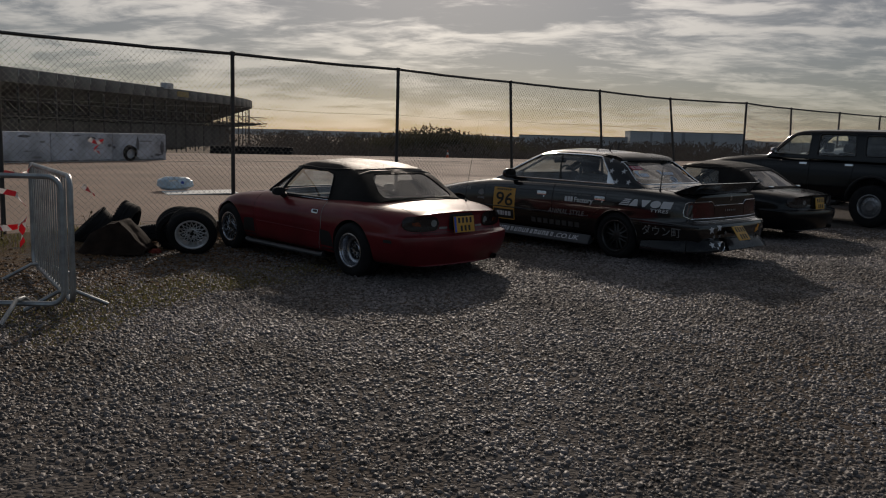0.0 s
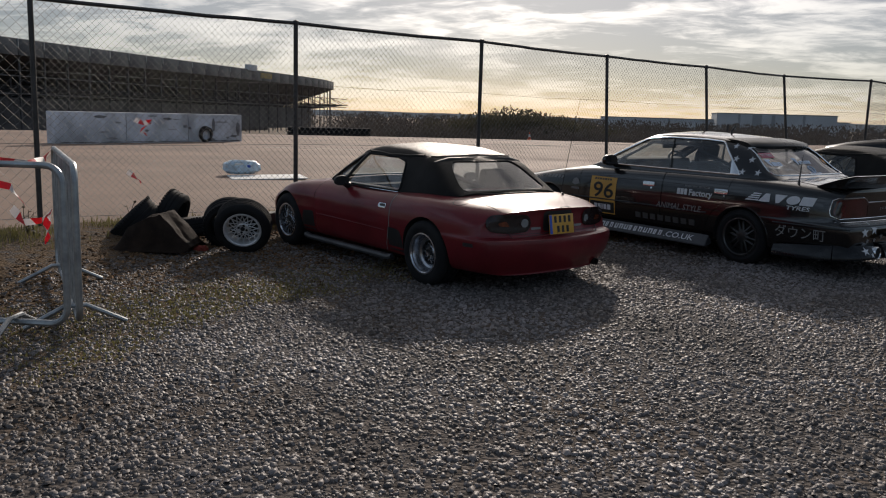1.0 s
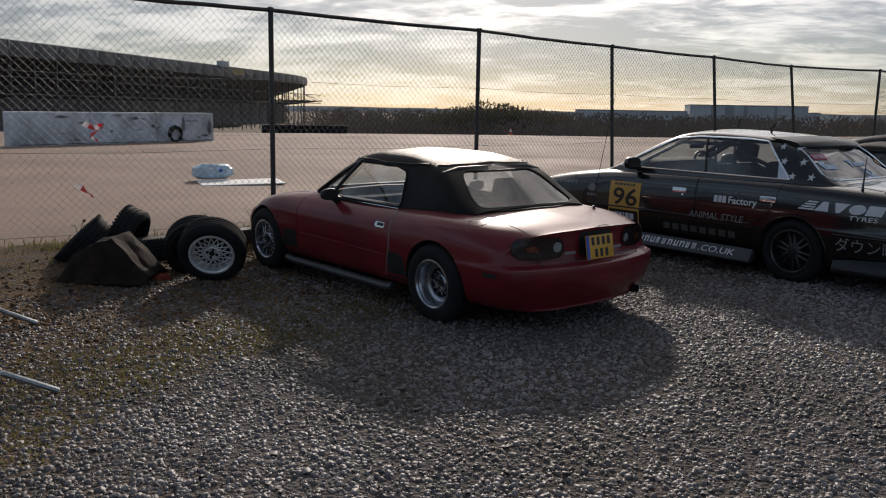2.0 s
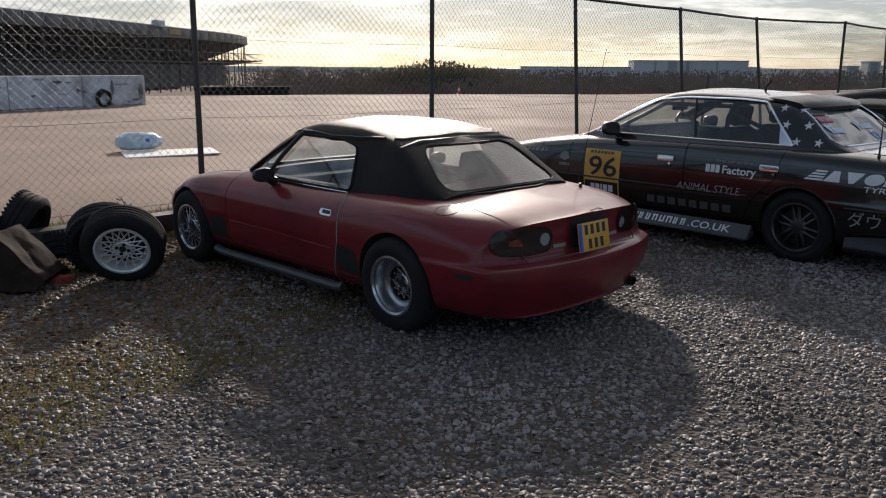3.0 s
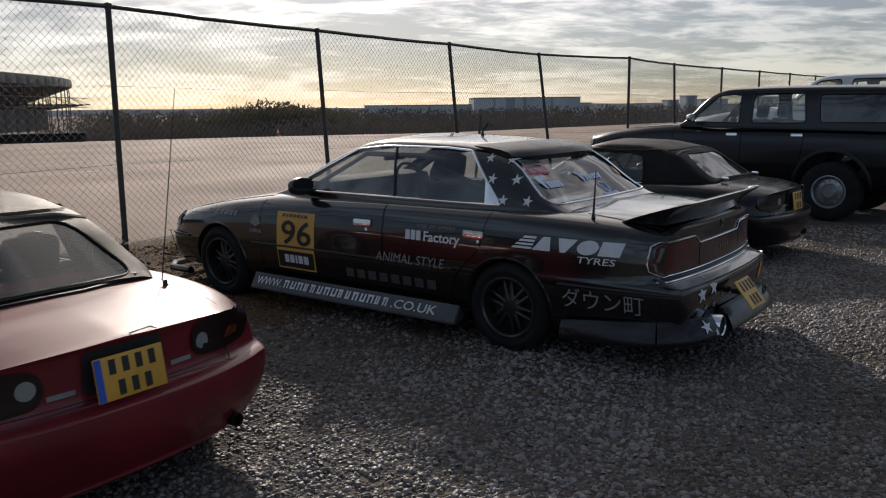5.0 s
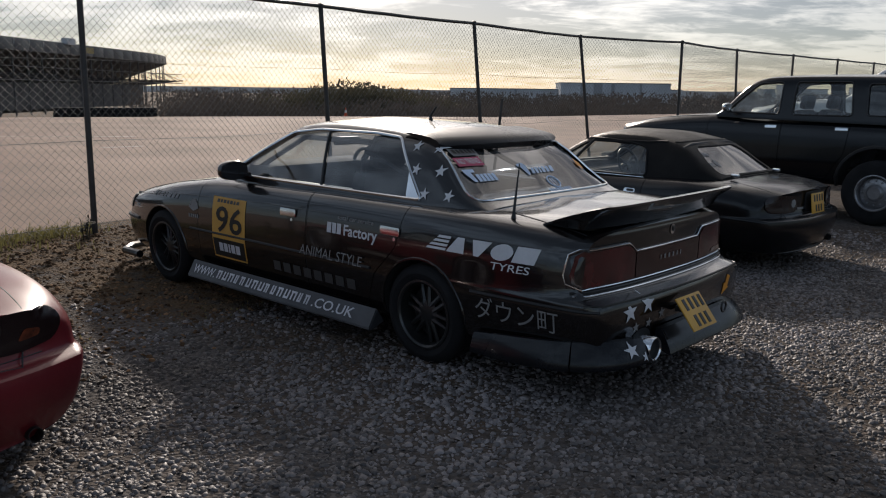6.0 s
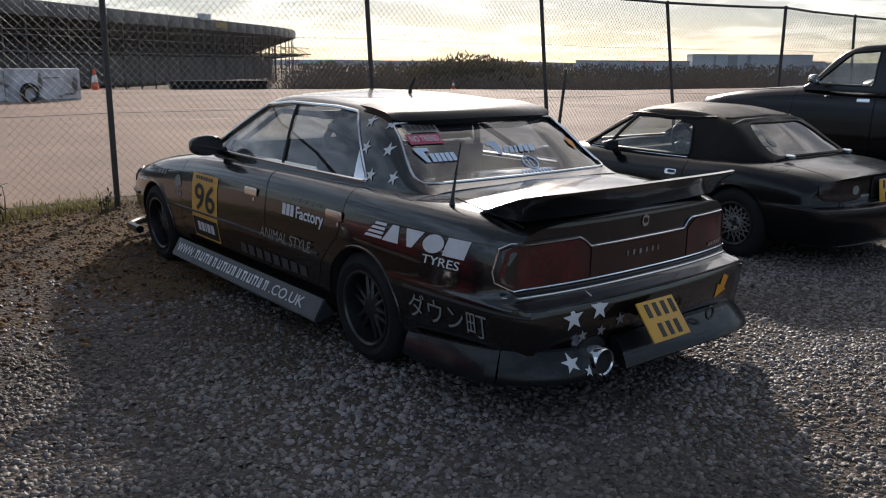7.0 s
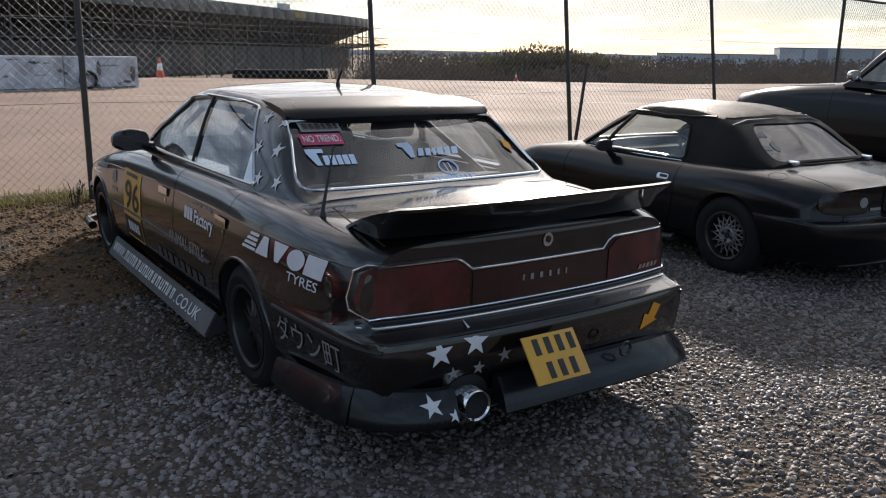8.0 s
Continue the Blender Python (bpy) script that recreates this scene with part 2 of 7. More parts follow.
# ---- building tools ----
def part(name, shape, mat, parent=None, label="", smooth=True):
    """Links a bmesh or mesh as one object, under parent where given."""
    if isinstance(shape, bmesh.types.BMesh):
        me = bpy.data.meshes.new(name)
        shape.to_mesh(me)
        shape.free()
    else:
        me = shape
    if mat and not me.materials:
        me.materials.append(mat)
    if smooth:
        me.shade_smooth()
        me.set_sharp_from_angle(angle=radians(35))
    ob = new(name, me)
    if parent:
        ob.parent = parent
    if label:
        tagged(ob, label)
    return ob


def thing(name, m, label, category, group="", kind=""):
    ob = new(name)
    ob.matrix_world = m
    return tagged(ob, label, category, group, kind)


def curve_of(pts):
    """Smooth monotone curve through (x, value) pairs."""
    pts = sorted(pts)
    xs, ys = [p[0] for p in pts], [p[1] for p in pts]
    n = len(xs)
    d = [(ys[i + 1] - ys[i]) / (xs[i + 1] - xs[i]) for i in range(n - 1)]
    s = [d[0]] + [0 if d[i - 1] * d[i] <= 0 else 2 * d[i - 1] * d[i] / (d[i - 1] + d[i]) for i in range(1, n - 1)] + [d[-1]]

    def f(x):
        if x <= xs[0]:
            return ys[0]
        if x >= xs[-1]:
            return ys[-1]
        i = max(k for k in range(n - 1) if xs[k] <= x)
        h = xs[i + 1] - xs[i]
        t = (x - xs[i]) / h
        return (2 * t ** 3 - 3 * t ** 2 + 1) * ys[i] + (t ** 3 - 2 * t ** 2 + t) * h * s[i] + (3 * t ** 2 - 2 * t ** 3) * ys[i + 1] + (t ** 3 - t ** 2) * h * s[i + 1]
    return f


def cut_corners(pts, times):
    """Rounds an open line's corners, keeping its ends."""
    for _ in range(times):
        out = [pts[0]]
        for a, b in zip(pts, pts[1:]):
            out.append(tuple(0.75 * p + 0.25 * q for p, q in zip(a, b)))
            out.append(tuple(0.25 * p + 0.75 * q for p, q in zip(a, b)))
        out.append(pts[-1])
        pts = out
    return pts


def round_poly(pts, r=0.05, n=4):
    """Closed outline with rounded corners."""
    out = []
    for i, b in enumerate(pts):
        a, c = Vector(pts[i - 1]), Vector(pts[(i + 1) % len(pts)])
        b = Vector(b)
        ra = min(r, (a - b).length * 0.45, (c - b).length * 0.45)
        p, q = b + (a - b).normalized() * ra, b + (c - b).normalized() * ra
        for k in range(n + 1):
            t = k / n
            out.append(tuple((1 - t) ** 2 * p + 2 * t * (1 - t) * b + t * t * q))
    return out


def loft(sections, cap_cols=14, bow=None):
    """A closed solid from half sections (x, y, z), each from the bottom middle to the top middle, mirrored in y."""
    bm = bmesh.new()
    rings = []
    for half in sections:
        ring = [bm.verts.new(p) for p in half]
        ring += [bm.verts.new((x, -y, z)) for x, y, z in reversed(half[1:-1])]
        rings.append(ring)
    n = len(rings[0])
    for a, b in zip(rings, rings[1:]):
        for i in range(n):
            bm.faces.new((a[i], a[(i + 1) % n], b[(i + 1) % n], b[i]))
    h = len(sections[0])
    for ring, sec, end in ((rings[0], sections[0], 0), (rings[-1], sections[-1], 1)):
        rows = []
        for i in range(1, h - 1):
            left, right = ring[i], ring[n - i]
            x, y, z = sec[i]
            row = [left]
            for j in range(1, cap_cols):
                yy = y * (1 - 2 * j / cap_cols)
                xx = x if bow is None else x + bow(end, yy, y)
                row.append(bm.verts.new((xx, yy, z)))
            row.append(right)
            rows.append(row)
        for a, b in zip(rows, rows[1:]):
            for j in range(cap_cols):
                bm.faces.new((a[j], a[j + 1], b[j + 1], b[j]))
        for row, tip in ((rows[0], ring[0]), (rows[-1], ring[h - 1])):
            for j in range(cap_cols):
                bm.faces.new((row[j], row[j + 1], tip))
    bmesh.ops.recalc_face_normals(bm, faces=bm.faces)
    return bm


def prism(poly, axis, a, b, slot=0):
    """Closed prism of a 2D outline, extruded from a to b. axis y: outline in x, z; axis x: in y, z; axis z: in x, y."""
    place = {"y": lambda p, d: (p[0], d, p[1]), "x": lambda p, d: (d, p[0], p[1]), "z": lambda p, d: (p[0], p[1], d)}[axis]
    bm = bmesh.new()
    A, B = [bm.verts.new(place(p, a)) for p in poly], [bm.verts.new(place(p, b)) for p in poly]
    bm.faces.new(A)
    bm.faces.new(list(reversed(B)))
    for i in range(len(poly)):
        bm.faces.new((A[i], B[i], B[(i + 1) % len(poly)], A[(i + 1) % len(poly)]))
    bmesh.ops.recalc_face_normals(bm, faces=bm.faces)
    for f in bm.faces:
        f.material_index = slot
    return bm


def disc_poly(cx, cz, r, n=40):
    return [(cx + r * math.cos(2 * math.pi * k / n), cz + r * math.sin(2 * math.pi * k / n)) for k in range(n)]


def boolean(me, cutter, op="DIFFERENCE"):
    """me cut by the bmesh cutter; returns a new mesh."""
    a = bpy.data.objects.new("tmp_a", me)
    cm = bpy.data.meshes.new("tmp")
    cutter.to_mesh(cm)
    cutter.free()
    for m in me.materials:
        cm.materials.append(m)
    b = bpy.data.objects.new("tmp_b", cm)
    scene.collection.objects.link(a)
    scene.collection.objects.link(b)
    mod = a.modifiers.new("cut", "BOOLEAN")
    mod.operation, mod.object, mod.solver = op, b, "EXACT"
    dg = bpy.context.evaluated_depsgraph_get()
    res = bpy.data.meshes.new_from_object(a.evaluated_get(dg))
    bpy.data.objects.remove(a)
    bpy.data.objects.remove(b)
    bpy.data.meshes.remove(cm)
    return res


def to_mesh(bm, *mats):
    me = bpy.data.meshes.new("m")
    bm.to_mesh(me)
    bm.free()
    for m in mats:
        me.materials.append(m)
    return me


def tree_of(me):
    return BVHTree.FromPolygons([v.co.copy() for v in me.vertices], [tuple(p.vertices) for p in me.polygons])


CASTS = {"L": (lambda a, b: (a, 3, b), (0, -1, 0)), "R": (lambda a, b: (a, -3, b), (0, 1, 0)),
         "B": (lambda a, b: (-5, a, b), (1, 0, 0)), "F": (lambda a, b: (5, a, b), (-1, 0, 0)), "T": (lambda a, b: (a, b, 4), (0, 0, -1))}


def onto(bvh, side, a, b, off):
    """The point of a body's skin under (a, b) of a side view, lifted by off."""
    f, way = CASTS[side]
    hit, normal, _, _ = bvh.ray_cast(Vector(f(a, b)), Vector(way))
    if hit is None:
        hit, normal, _, _ = bvh.find_nearest(Vector(f(a, b)) + Vector(way) * 3.3)
    if normal.dot(Vector(way)) > 0:
        normal = -normal
    return hit + normal * off


def patch(polys, bvh, side, off=0.002, cell=0.06, thick=0.0):
    """Outlines of a side view laid on a body's skin, as one mesh."""
    bm = bmesh.new()
    for poly in polys:
        bm.faces.new([bm.verts.new((p[0], p[1], 0)) for p in poly])
    if cell:
        lo = [min(p[k] for poly in polys for p in poly) for k in (0, 1)]
        hi = [max(p[k] for poly in polys for p in poly) for k in (0, 1)]
        for k in (0, 1):
            for i in range(1, int((hi[k] - lo[k]) / cell) + 1):
                co, no = [0, 0, 0], [0, 0, 0]
                co[k], no[k] = lo[k] + i * cell, 1
                bmesh.ops.bisect_plane(bm, geom=bm.verts[:] + bm.edges[:] + bm.faces[:], plane_co=co, plane_no=no)
    bmesh.ops.triangulate(bm, faces=bm.faces[:])
    for v in bm.verts:
        v.co = onto(bvh, side, v.co.x, v.co.y, off)
    if thick:
        bmesh.ops.solidify(bm, geom=bm.faces[:], thickness=thick)
    bmesh.ops.recalc_face_normals(bm, faces=bm.faces)
    return bm


def tube(bm, pts, r, n=6, closed=False, caps=True):
    """A round tube along points; r may be one radius or one for each point."""
    pts = [Vector(p) for p in pts]
    rs = r if isinstance(r, (list, tuple)) else [r] * len(pts)
    rings, side = [], None
    for i, p in enumerate(pts):
        a = pts[i - 1] if (i or closed) else p
        b = pts[(i + 1) % len(pts)] if (i < len(pts) - 1 or closed) else p
        d = (b - a).normalized()
        if side is None:
            side = d.orthogonal().normalized()
        side = (side - d * side.dot(d)).normalized()
        up = d.cross(side)
        rings.append([bm.verts.new(p + (side * math.cos(2 * math.pi * k / n) + up * math.sin(2 * math.pi * k / n)) * rs[i]) for k in range(n)])
    pairs = list(zip(rings, rings[1:])) + ([(rings[-1], rings[0])] if closed else [])
    for a, b in pairs:
        for k in range(n):
            bm.faces.new((a[k], a[(k + 1) % n], b[(k + 1) % n], b[k]))
    if caps and not closed:
        bm.faces.new(list(reversed(rings[0])))
        bm.faces.new(rings[-1])
    return bm


def line_on(bvh, side, pts, r, off=0.0, step=0.05, closed=False):
    """A thin strip along a line of a side view, on the skin."""
    fine = []
    seq = list(zip(pts, pts[1:] + (pts[:1] if closed else [])))
    if not closed:
        seq = seq[:len(pts) - 1]
    for a, b in seq:
        k = max(1, int(math.dist(a, b) / step))
        fine += [tuple(p + (q - p) * i / k for p, q in zip(a, b)) for i in range(k)]
    if not closed:
        fine.append(pts[-1])
    return tube(bmesh.new(), [onto(bvh, side, a, b, off) for a, b in fine], r, 6, closed)


def revolve(bm, profile, n=36, axis="y", centre=(0, 0, 0), closed=True):
    """Turns (radius, along) pairs round an axis."""
    rings = []
    for k in range(n):
        a = 2 * math.pi * k / n
        row = []
        for r, t in profile:
            u, v = r * math.cos(a), r * math.sin(a)
            p = {"y": (u, t, v), "x": (t, u, v), "z": (u, v, t)}[axis]
            row.append(bm.verts.new((p[0] + centre[0], p[1] + centre[1], p[2] + centre[2])))
        rings.append(row)
    m = len(profile)
    for k in range(n):
        a, b = rings[k], rings[(k + 1) % n]
        for i in range(m if closed else m - 1):
            bm.faces.new((a[i], a[(i + 1) % m], b[(i + 1) % m], b[i]))
    bmesh.ops.recalc_face_normals(bm, faces=bm.faces)
    return bm


def box(bm, cx, cy, cz, sx, sy, sz, m=None, bevel=0.0):
    """A box added to bm, centred, turned by m, with cut edges."""
    tmp = bmesh.new()
    bmesh.ops.create_cube(tmp, size=1.0)
    for v in tmp.verts:
        v.co = Vector((v.co.x * sx, v.co.y * sy, v.co.z * sz))
    if bevel:
        bmesh.ops.bevel(tmp, geom=tmp.edges[:], offset=bevel, segments=2, affect="EDGES", profile=0.6)
    full = Matrix.Translation((cx, cy, cz)) @ (m if m else Matrix())
    keep = {v: bm.verts.new(full @ v.co) for v in tmp.verts}
    for f in tmp.faces:
        bm.faces.new([keep[v] for v in f.verts])
    tmp.free()
    return bm


def word_shape(text, size, bold=0.0):
    """Outline mesh of a word as triangles in 2D: points and faces, starting at 0, 0."""
    cu = bpy.data.curves.new("word", "FONT")
    cu.body, cu.size, cu.resolution_u, cu.offset = text, size, 3, bold
    ob = bpy.data.objects.new("word", cu)
    scene.collection.objects.link(ob)
    me = bpy.data.meshes.new_from_object(ob.evaluated_get(bpy.context.evaluated_depsgraph_get()))
    bpy.data.objects.remove(ob)
    pts, faces = [(v.co.x, v.co.y) for v in me.vertices], [tuple(p.vertices) for p in me.polygons]
    bpy.data.meshes.remove(me)
    return pts, faces


def word_on(bvh, side, text, size, at, off=0.004, slant=0.0, turn=0.0, stretch=1.0, flip=False, bold=0.0):
    """A word laid on the skin; at: its lower left corner as one reads it; flip: reading runs towards smaller first coordinate."""
    pts, faces = word_shape(text, size, bold)
    bm = bmesh.new()
    c, s, vs = math.cos(radians(turn)), math.sin(radians(turn)), []
    for x, y in pts:
        x = x * stretch + y * slant
        x, y = x * c - y * s, x * s + y * c
        vs.append(bm.verts.new(onto(bvh, side, at[0] + (-x if flip else x), at[1] + y, off)))
    for f in faces:
        if len(set(f)) > 2:
            try:
                bm.faces.new([vs[i] for i in f])
            except ValueError:
                pass
    return bm


def fit_word(bvh, side, text, a0, a1, base, cap, off=0.004, slant=0.0, bold=0.0):
    """A word from a0 to a1 along a side view, with capitals of height cap."""
    pts, _ = word_shape(text, 1.0, bold)
    wide = max(p[0] for p in pts) - min(p[0] for p in pts) + slant * 0.7
    size = cap / 0.70
    return word_on(bvh, side, text, size, (a0, base), off, slant, 0, abs(a1 - a0) / (wide * size), a1 < a0, bold * size)


def letter_bars(widths, height, gap, slant=0.0, start=(0, 0), turn=0.0, flip=False, notch=False):
    """Plain bars of the size of letters, as outlines."""
    out, x = [], 0.0
    c, s = math.cos(radians(turn)), math.sin(radians(turn))
    for w in widths:
        if w > 0:
            q = [(x, 0), (x + w, 0), (x + w + slant * height, height), (x + slant * height, height)]
            if notch:
                q = [(x, 0), (x + w * 0.3, 0), (x + w * 0.5 + slant * height * .3, height * .3), (x + w * 0.7, 0), (x + w, 0), (x + w + slant * height, height), (x + slant * height, height)]
            out.append([(start[0] + (-1 if flip else 1) * (px * c - pz * s), start[1] + px * s + pz * c) for px, pz in q])
        x += abs(w) + gap
    return out


def bars_on(name, polys, bvh, side, off, mat, parent, label="", cell=0.0):
    """Each outline as a part of its own on the skin."""
    for p in polys:
        part(name, patch([p], bvh, side, off, cell), mat, parent, label)


def star(cx, cy, r, turn=0.0):
    return [(cx + (r if k % 2 == 0 else r * 0.40) * math.sin(radians(turn) + k * math.pi / 5), cy + (r if k % 2 == 0 else r * 0.40) * math.cos(radians(turn) + k * math.pi / 5)) for k in range(10)]


# ---- vehicles: x forward, y to the left, z up from the ground, origin between the axles ----
STATIONS = [0, 0.004, 0.012, 0.025, 0.045] + [0.07 + 0.86 * k / 34 for k in range(35)] + [0.955, 0.975, 0.988, 0.996, 1.0]


def body_solid(tail, nose, top, shoulder, width, low, bow_r, bow_f, flat=0.28, tuck=0.035):
    tail, nose, top, shoulder, width = (curve_of(c) for c in (tail, nose, top, shoulder, width))
    xr, xf = tail(0.45), nose(0.4)
    secs = []
    for u in STATIONS:
        x0 = xr + (xf - xr) * u
        e = min(u, 1 - u)
        k = 0.95 + 0.05 * min(1, e / 0.03) ** 0.5
        w, zt, zs = width(x0) * k, top(x0), shoulder(x0)
        mid = low + 0.27
        half = [(0, low), (w - 0.14, low), (w - tuck, low + 0.05), (w, mid), (w, mid + 0.03), (w - 0.001, mid + 0.06), (w - 0.002, mid + 0.09), (w - 0.008, mid + 0.5 * (zs - mid) + 0.04), (w - 0.04, zs - 0.015),
                (w - 0.11, zs + 0.45 * (zt - zs)), (w - flat, zt - 0.012), (0, zt)]
        row = []
        for y, z in cut_corners(half, 2):
            x = tail(z) * (1 - u) + nose(z) * u
            r = abs(y) / w
            x += bow_r * r ** 2.6 * max(0, 1 - u / 0.16) ** 1.4 - bow_f * r ** 2.6 * max(0, 1 - (1 - u) / 0.16) ** 1.4
            row.append((x, y, z))
        secs.append(row)
    return loft(secs, 16, lambda end, y, edge: ((bow_r, -bow_f)[end]) * (abs(y / max(1e-4, edge)) ** 2.6 - 1) * (abs(edge) / width(0)) ** 2.6)


def cabin_solid(x0, x1, top, belt, width, lean, crown, inset=0.0):
    top, belt, width = curve_of(top), curve_of(belt), curve_of(width)
    secs = []
    n = 36
    for k in range(n + 1):
        x = x0 + (x1 - x0) * (0.5 - 0.5 * math.cos(math.pi * k / n)) * 1.0
        xx = x + (0.04 * (1 - 2 * k / n) if inset else 0)
        zb, wb = belt(x) - inset * 6, width(x) - inset
        zt = max(top(x) - inset, zb + 0.012)
        h = max(zt - belt(x), 0.0) if inset else zt - zb
        c = min(crown, h * 0.3)
        half = [(0, zb - 0.03), (wb, zb - 0.03), (wb, zb), (max(0.05, wb - lean * (h - c)), max(zb + 0.004, zt - c - 0.012)), (max(0.03, wb - lean * h - 0.09), max(zb + 0.006, zt - c * 0.45)), (0, zt)]
        secs.append([(xx, y, z) for y, z in cut_corners(half, 2)])
    return loft(secs, 4)


def wheel(car, x, y, z, r, rim, width, style, tyre_mat, rim_mat, spoke_mat, camber=0.0, steer=0.0):
    """One wheel of a car, tyre, rim and spokes; its outer face to the side it stands on."""
    w = new("wheel")
    if car:
        w.parent = car
    side = 1 if y > 0 else -1
    w.matrix_basis = pose(x, y, z, camber * -side, 0, (0 if side > 0 else 180) + steer)
    wheel_parts(w, r, rim, width, style, tyre_mat, rim_mat, spoke_mat)
    return w


WHEEL_CACHE = {}


def wheel_parts(w, r, rim, width, style, tyre_mat, rim_mat, spoke_mat):
    key = (r, rim, width, style, rim_mat.name, spoke_mat.name)
    h = width / 2
    if key not in WHEEL_CACHE:
        got = []
        bm = bmesh.new()
        prof = [(rim - 0.004, h * 0.82), (rim + 0.008, h * 0.93), (rim + (r - rim) * 0.45, h * 1.03), (r - 0.03, h * 0.97), (r - 0.008, h * 0.84), (r, h * 0.70)]
        for g in (0.42, 0.14):
            prof += [(r, h * (g + 0.08)), (r - 0.008, h * (g + 0.06)), (r - 0.008, h * (g - 0.02)), (r, h * (g - 0.04))]
        prof += [(a, -b) for a, b in reversed(prof)]
        revolve(bm, prof, 48)
        got.append(("tyre", bm, tyre_mat))
        bm = bmesh.new()
        dish = {"mesh": 0.040, "deep": 0.095}.get(style, 0.05)
        face = rim * 0.66 if style == "deep" else rim
        prof = [(rim + 0.006, h * 0.90), (rim + 0.006, h * 0.97), (rim - 0.006, h * 0.985), (rim - 0.016, h * 0.90), (rim - 0.024, h - dish - 0.02), (rim - 0.03, -h * 0.8), (rim - 0.022, -h * 0.85), (rim + 0.002, h * 0.5)]
        revolve(bm, prof, 48)
        if style == "deep":
            revolve(bm, [(rim - 0.012, h * 0.88), (rim - 0.024, h * 0.70), (face + 0.022, h - dish + 0.012), (face + 0.004, h - dish + 0.004), (face - 0.010, h - dish + 0.008), (face - 0.012, h - dish - 0.02), (rim - 0.02, h - dish - 0.03)], 48)
        got.append(("rim", bm, rim_mat))
        bm = bmesh.new()
        yf = h - dish
        if style in ("mesh", "deep"):
            n = 12 if style == "deep" else 16
            for k in range(n):
                for s in (-1, 1):
                    a0, a1 = 2 * math.pi * k / n, 2 * math.pi * (k + 2.1 * s) / n
                    p = Vector((0.050 * math.cos(a0), yf + 0.004 * s, 0.050 * math.sin(a0)))
                    q = Vector(((face - 0.02) * math.cos(a1), yf - 0.008, (face - 0.02) * math.sin(a1)))
                    tube(bm, [p, q], 0.0034 if style == "deep" else 0.0052, 5)
            revolve(bm, [(0.056, yf - 0.02), (0.056, yf + 0.006), (0.050, yf + 0.010), (0.025, yf + 0.006), (0.0, yf + 0.002), (0.0, yf - 0.02)], 24, closed=False)
            # black discs on the hub stand in for its dark bolt and centre holes
            dark = bmesh.new()
            for px, pz, pr in ((0, 0, 0.022), (0.036, 0.012, 0.012), (-0.036, -0.012, 0.012), (-0.012, 0.036, 0.012), (0.012, -0.036, 0.012)):
                revolve(dark, [(0.0, yf + 0.011), (pr, yf + 0.011), (pr, yf - 0.01), (0.0, yf - 0.01)], 14, "y", (px, 0, pz), False)
            got.append(("hub_bolts", dark, well_black))
        elif style == "five":
            for k in range(6):
                a = 2 * math.pi * (k + 0.3) / 6
                m = Matrix.Rotation(-a, 4, "Y")
                ln = rim - 0.02
                for s in (-1, 1):
                    tube(bm, [m @ Vector((0.04, yf - 0.005, 0.016 * s)), m @ Vector((ln, yf - 0.02, 0.028 * s))], [0.016, 0.012], 6)
            revolve(bm, [(0.07, yf - 0.03), (0.07, yf + 0.0), (0.035, yf + 0.012), (0.0, yf + 0.012), (0.0, yf - 0.03)], 24, closed=False)
        else:
            revolve(bm, [(rim - 0.02, yf - 0.03), (rim - 0.05, yf - 0.005), (0.10, yf + 0.0), (0.07, yf + 0.03), (0.0, yf + 0.03), (0.0, yf - 0.05), (rim - 0.02, yf - 0.05)], 40, closed=False)
            for k in range(12):
                a = 2 * math.pi * k / 12
                bmesh.ops.create_icosphere(bm, subdivisions=1, radius=0.014, matrix=Matrix.Translation(((rim - 0.065) * math.cos(a), yf - 0.002, (rim - 0.065) * math.sin(a))))
        got.append(("spokes", bm, spoke_mat))
        bm = bmesh.new()
        yb = min(h * 0.1, h - dish - 0.05)
        revolve(bm, [(rim - 0.035, yb - 0.02), (rim - 0.035, yb), (0.0, yb), (0.0, yb - 0.02)], 28, closed=False)
        got.append(("brake_disc", bm, brake_iron))
        made = []
        for name, bm, mt in got:
            o = part(name, bm, mt, w)
            made.append((name, o.data))
        WHEEL_CACHE[key] = made
    else:
        for name, me in WHEEL_CACHE[key]:
            new(name, me).parent = w
    return w


def seat(car, x, y, z, mat=interior, scale=1.0):
    s = new("seat")
    s.parent = car
    s.location = (x, y, z)
    bm = box(bmesh.new(), 0.05, 0, 0.07, 0.50, 0.48, 0.15, None, 0.05)
    part("cushion", bm, mat, s)
    bm = box(bmesh.new(), -0.24, 0, 0.36, 0.13, 0.48, 0.56 * scale, pose(0, 0, 0, 0, -14, 0), 0.055)
    part("backrest", bm, mat, s)
    bm = box(bmesh.new(), -0.33, 0, 0.36 + 0.36 * scale, 0.10, 0.26, 0.18, pose(0, 0, 0, 0, -10, 0), 0.045)
    part("headrest", bm, mat, s)


def steering(car, x, y, z):
    bm = bmesh.new()
    m = pose(x, y, z, 0, -66, 0)
    tube(bm, [m @ Vector((0.175 * math.cos(2 * math.pi * k / 28), 0.175 * math.sin(2 * math.pi * k / 28), 0)) for k in range(28)], 0.014, 8, True)
    for k in range(3):
        a = 2 * math.pi * k / 3 + math.pi
        tube(bm, [m @ Vector((0, 0, -0.02)), m @ Vector((0.17 * math.cos(a), 0.17 * math.sin(a), 0))], 0.012, 6)
    tube(bm, [m @ Vector((0, 0, 0)), m @ Vector((0, 0, -0.35))], 0.03, 8)
    part("steering_wheel", bm, black_trim, car)


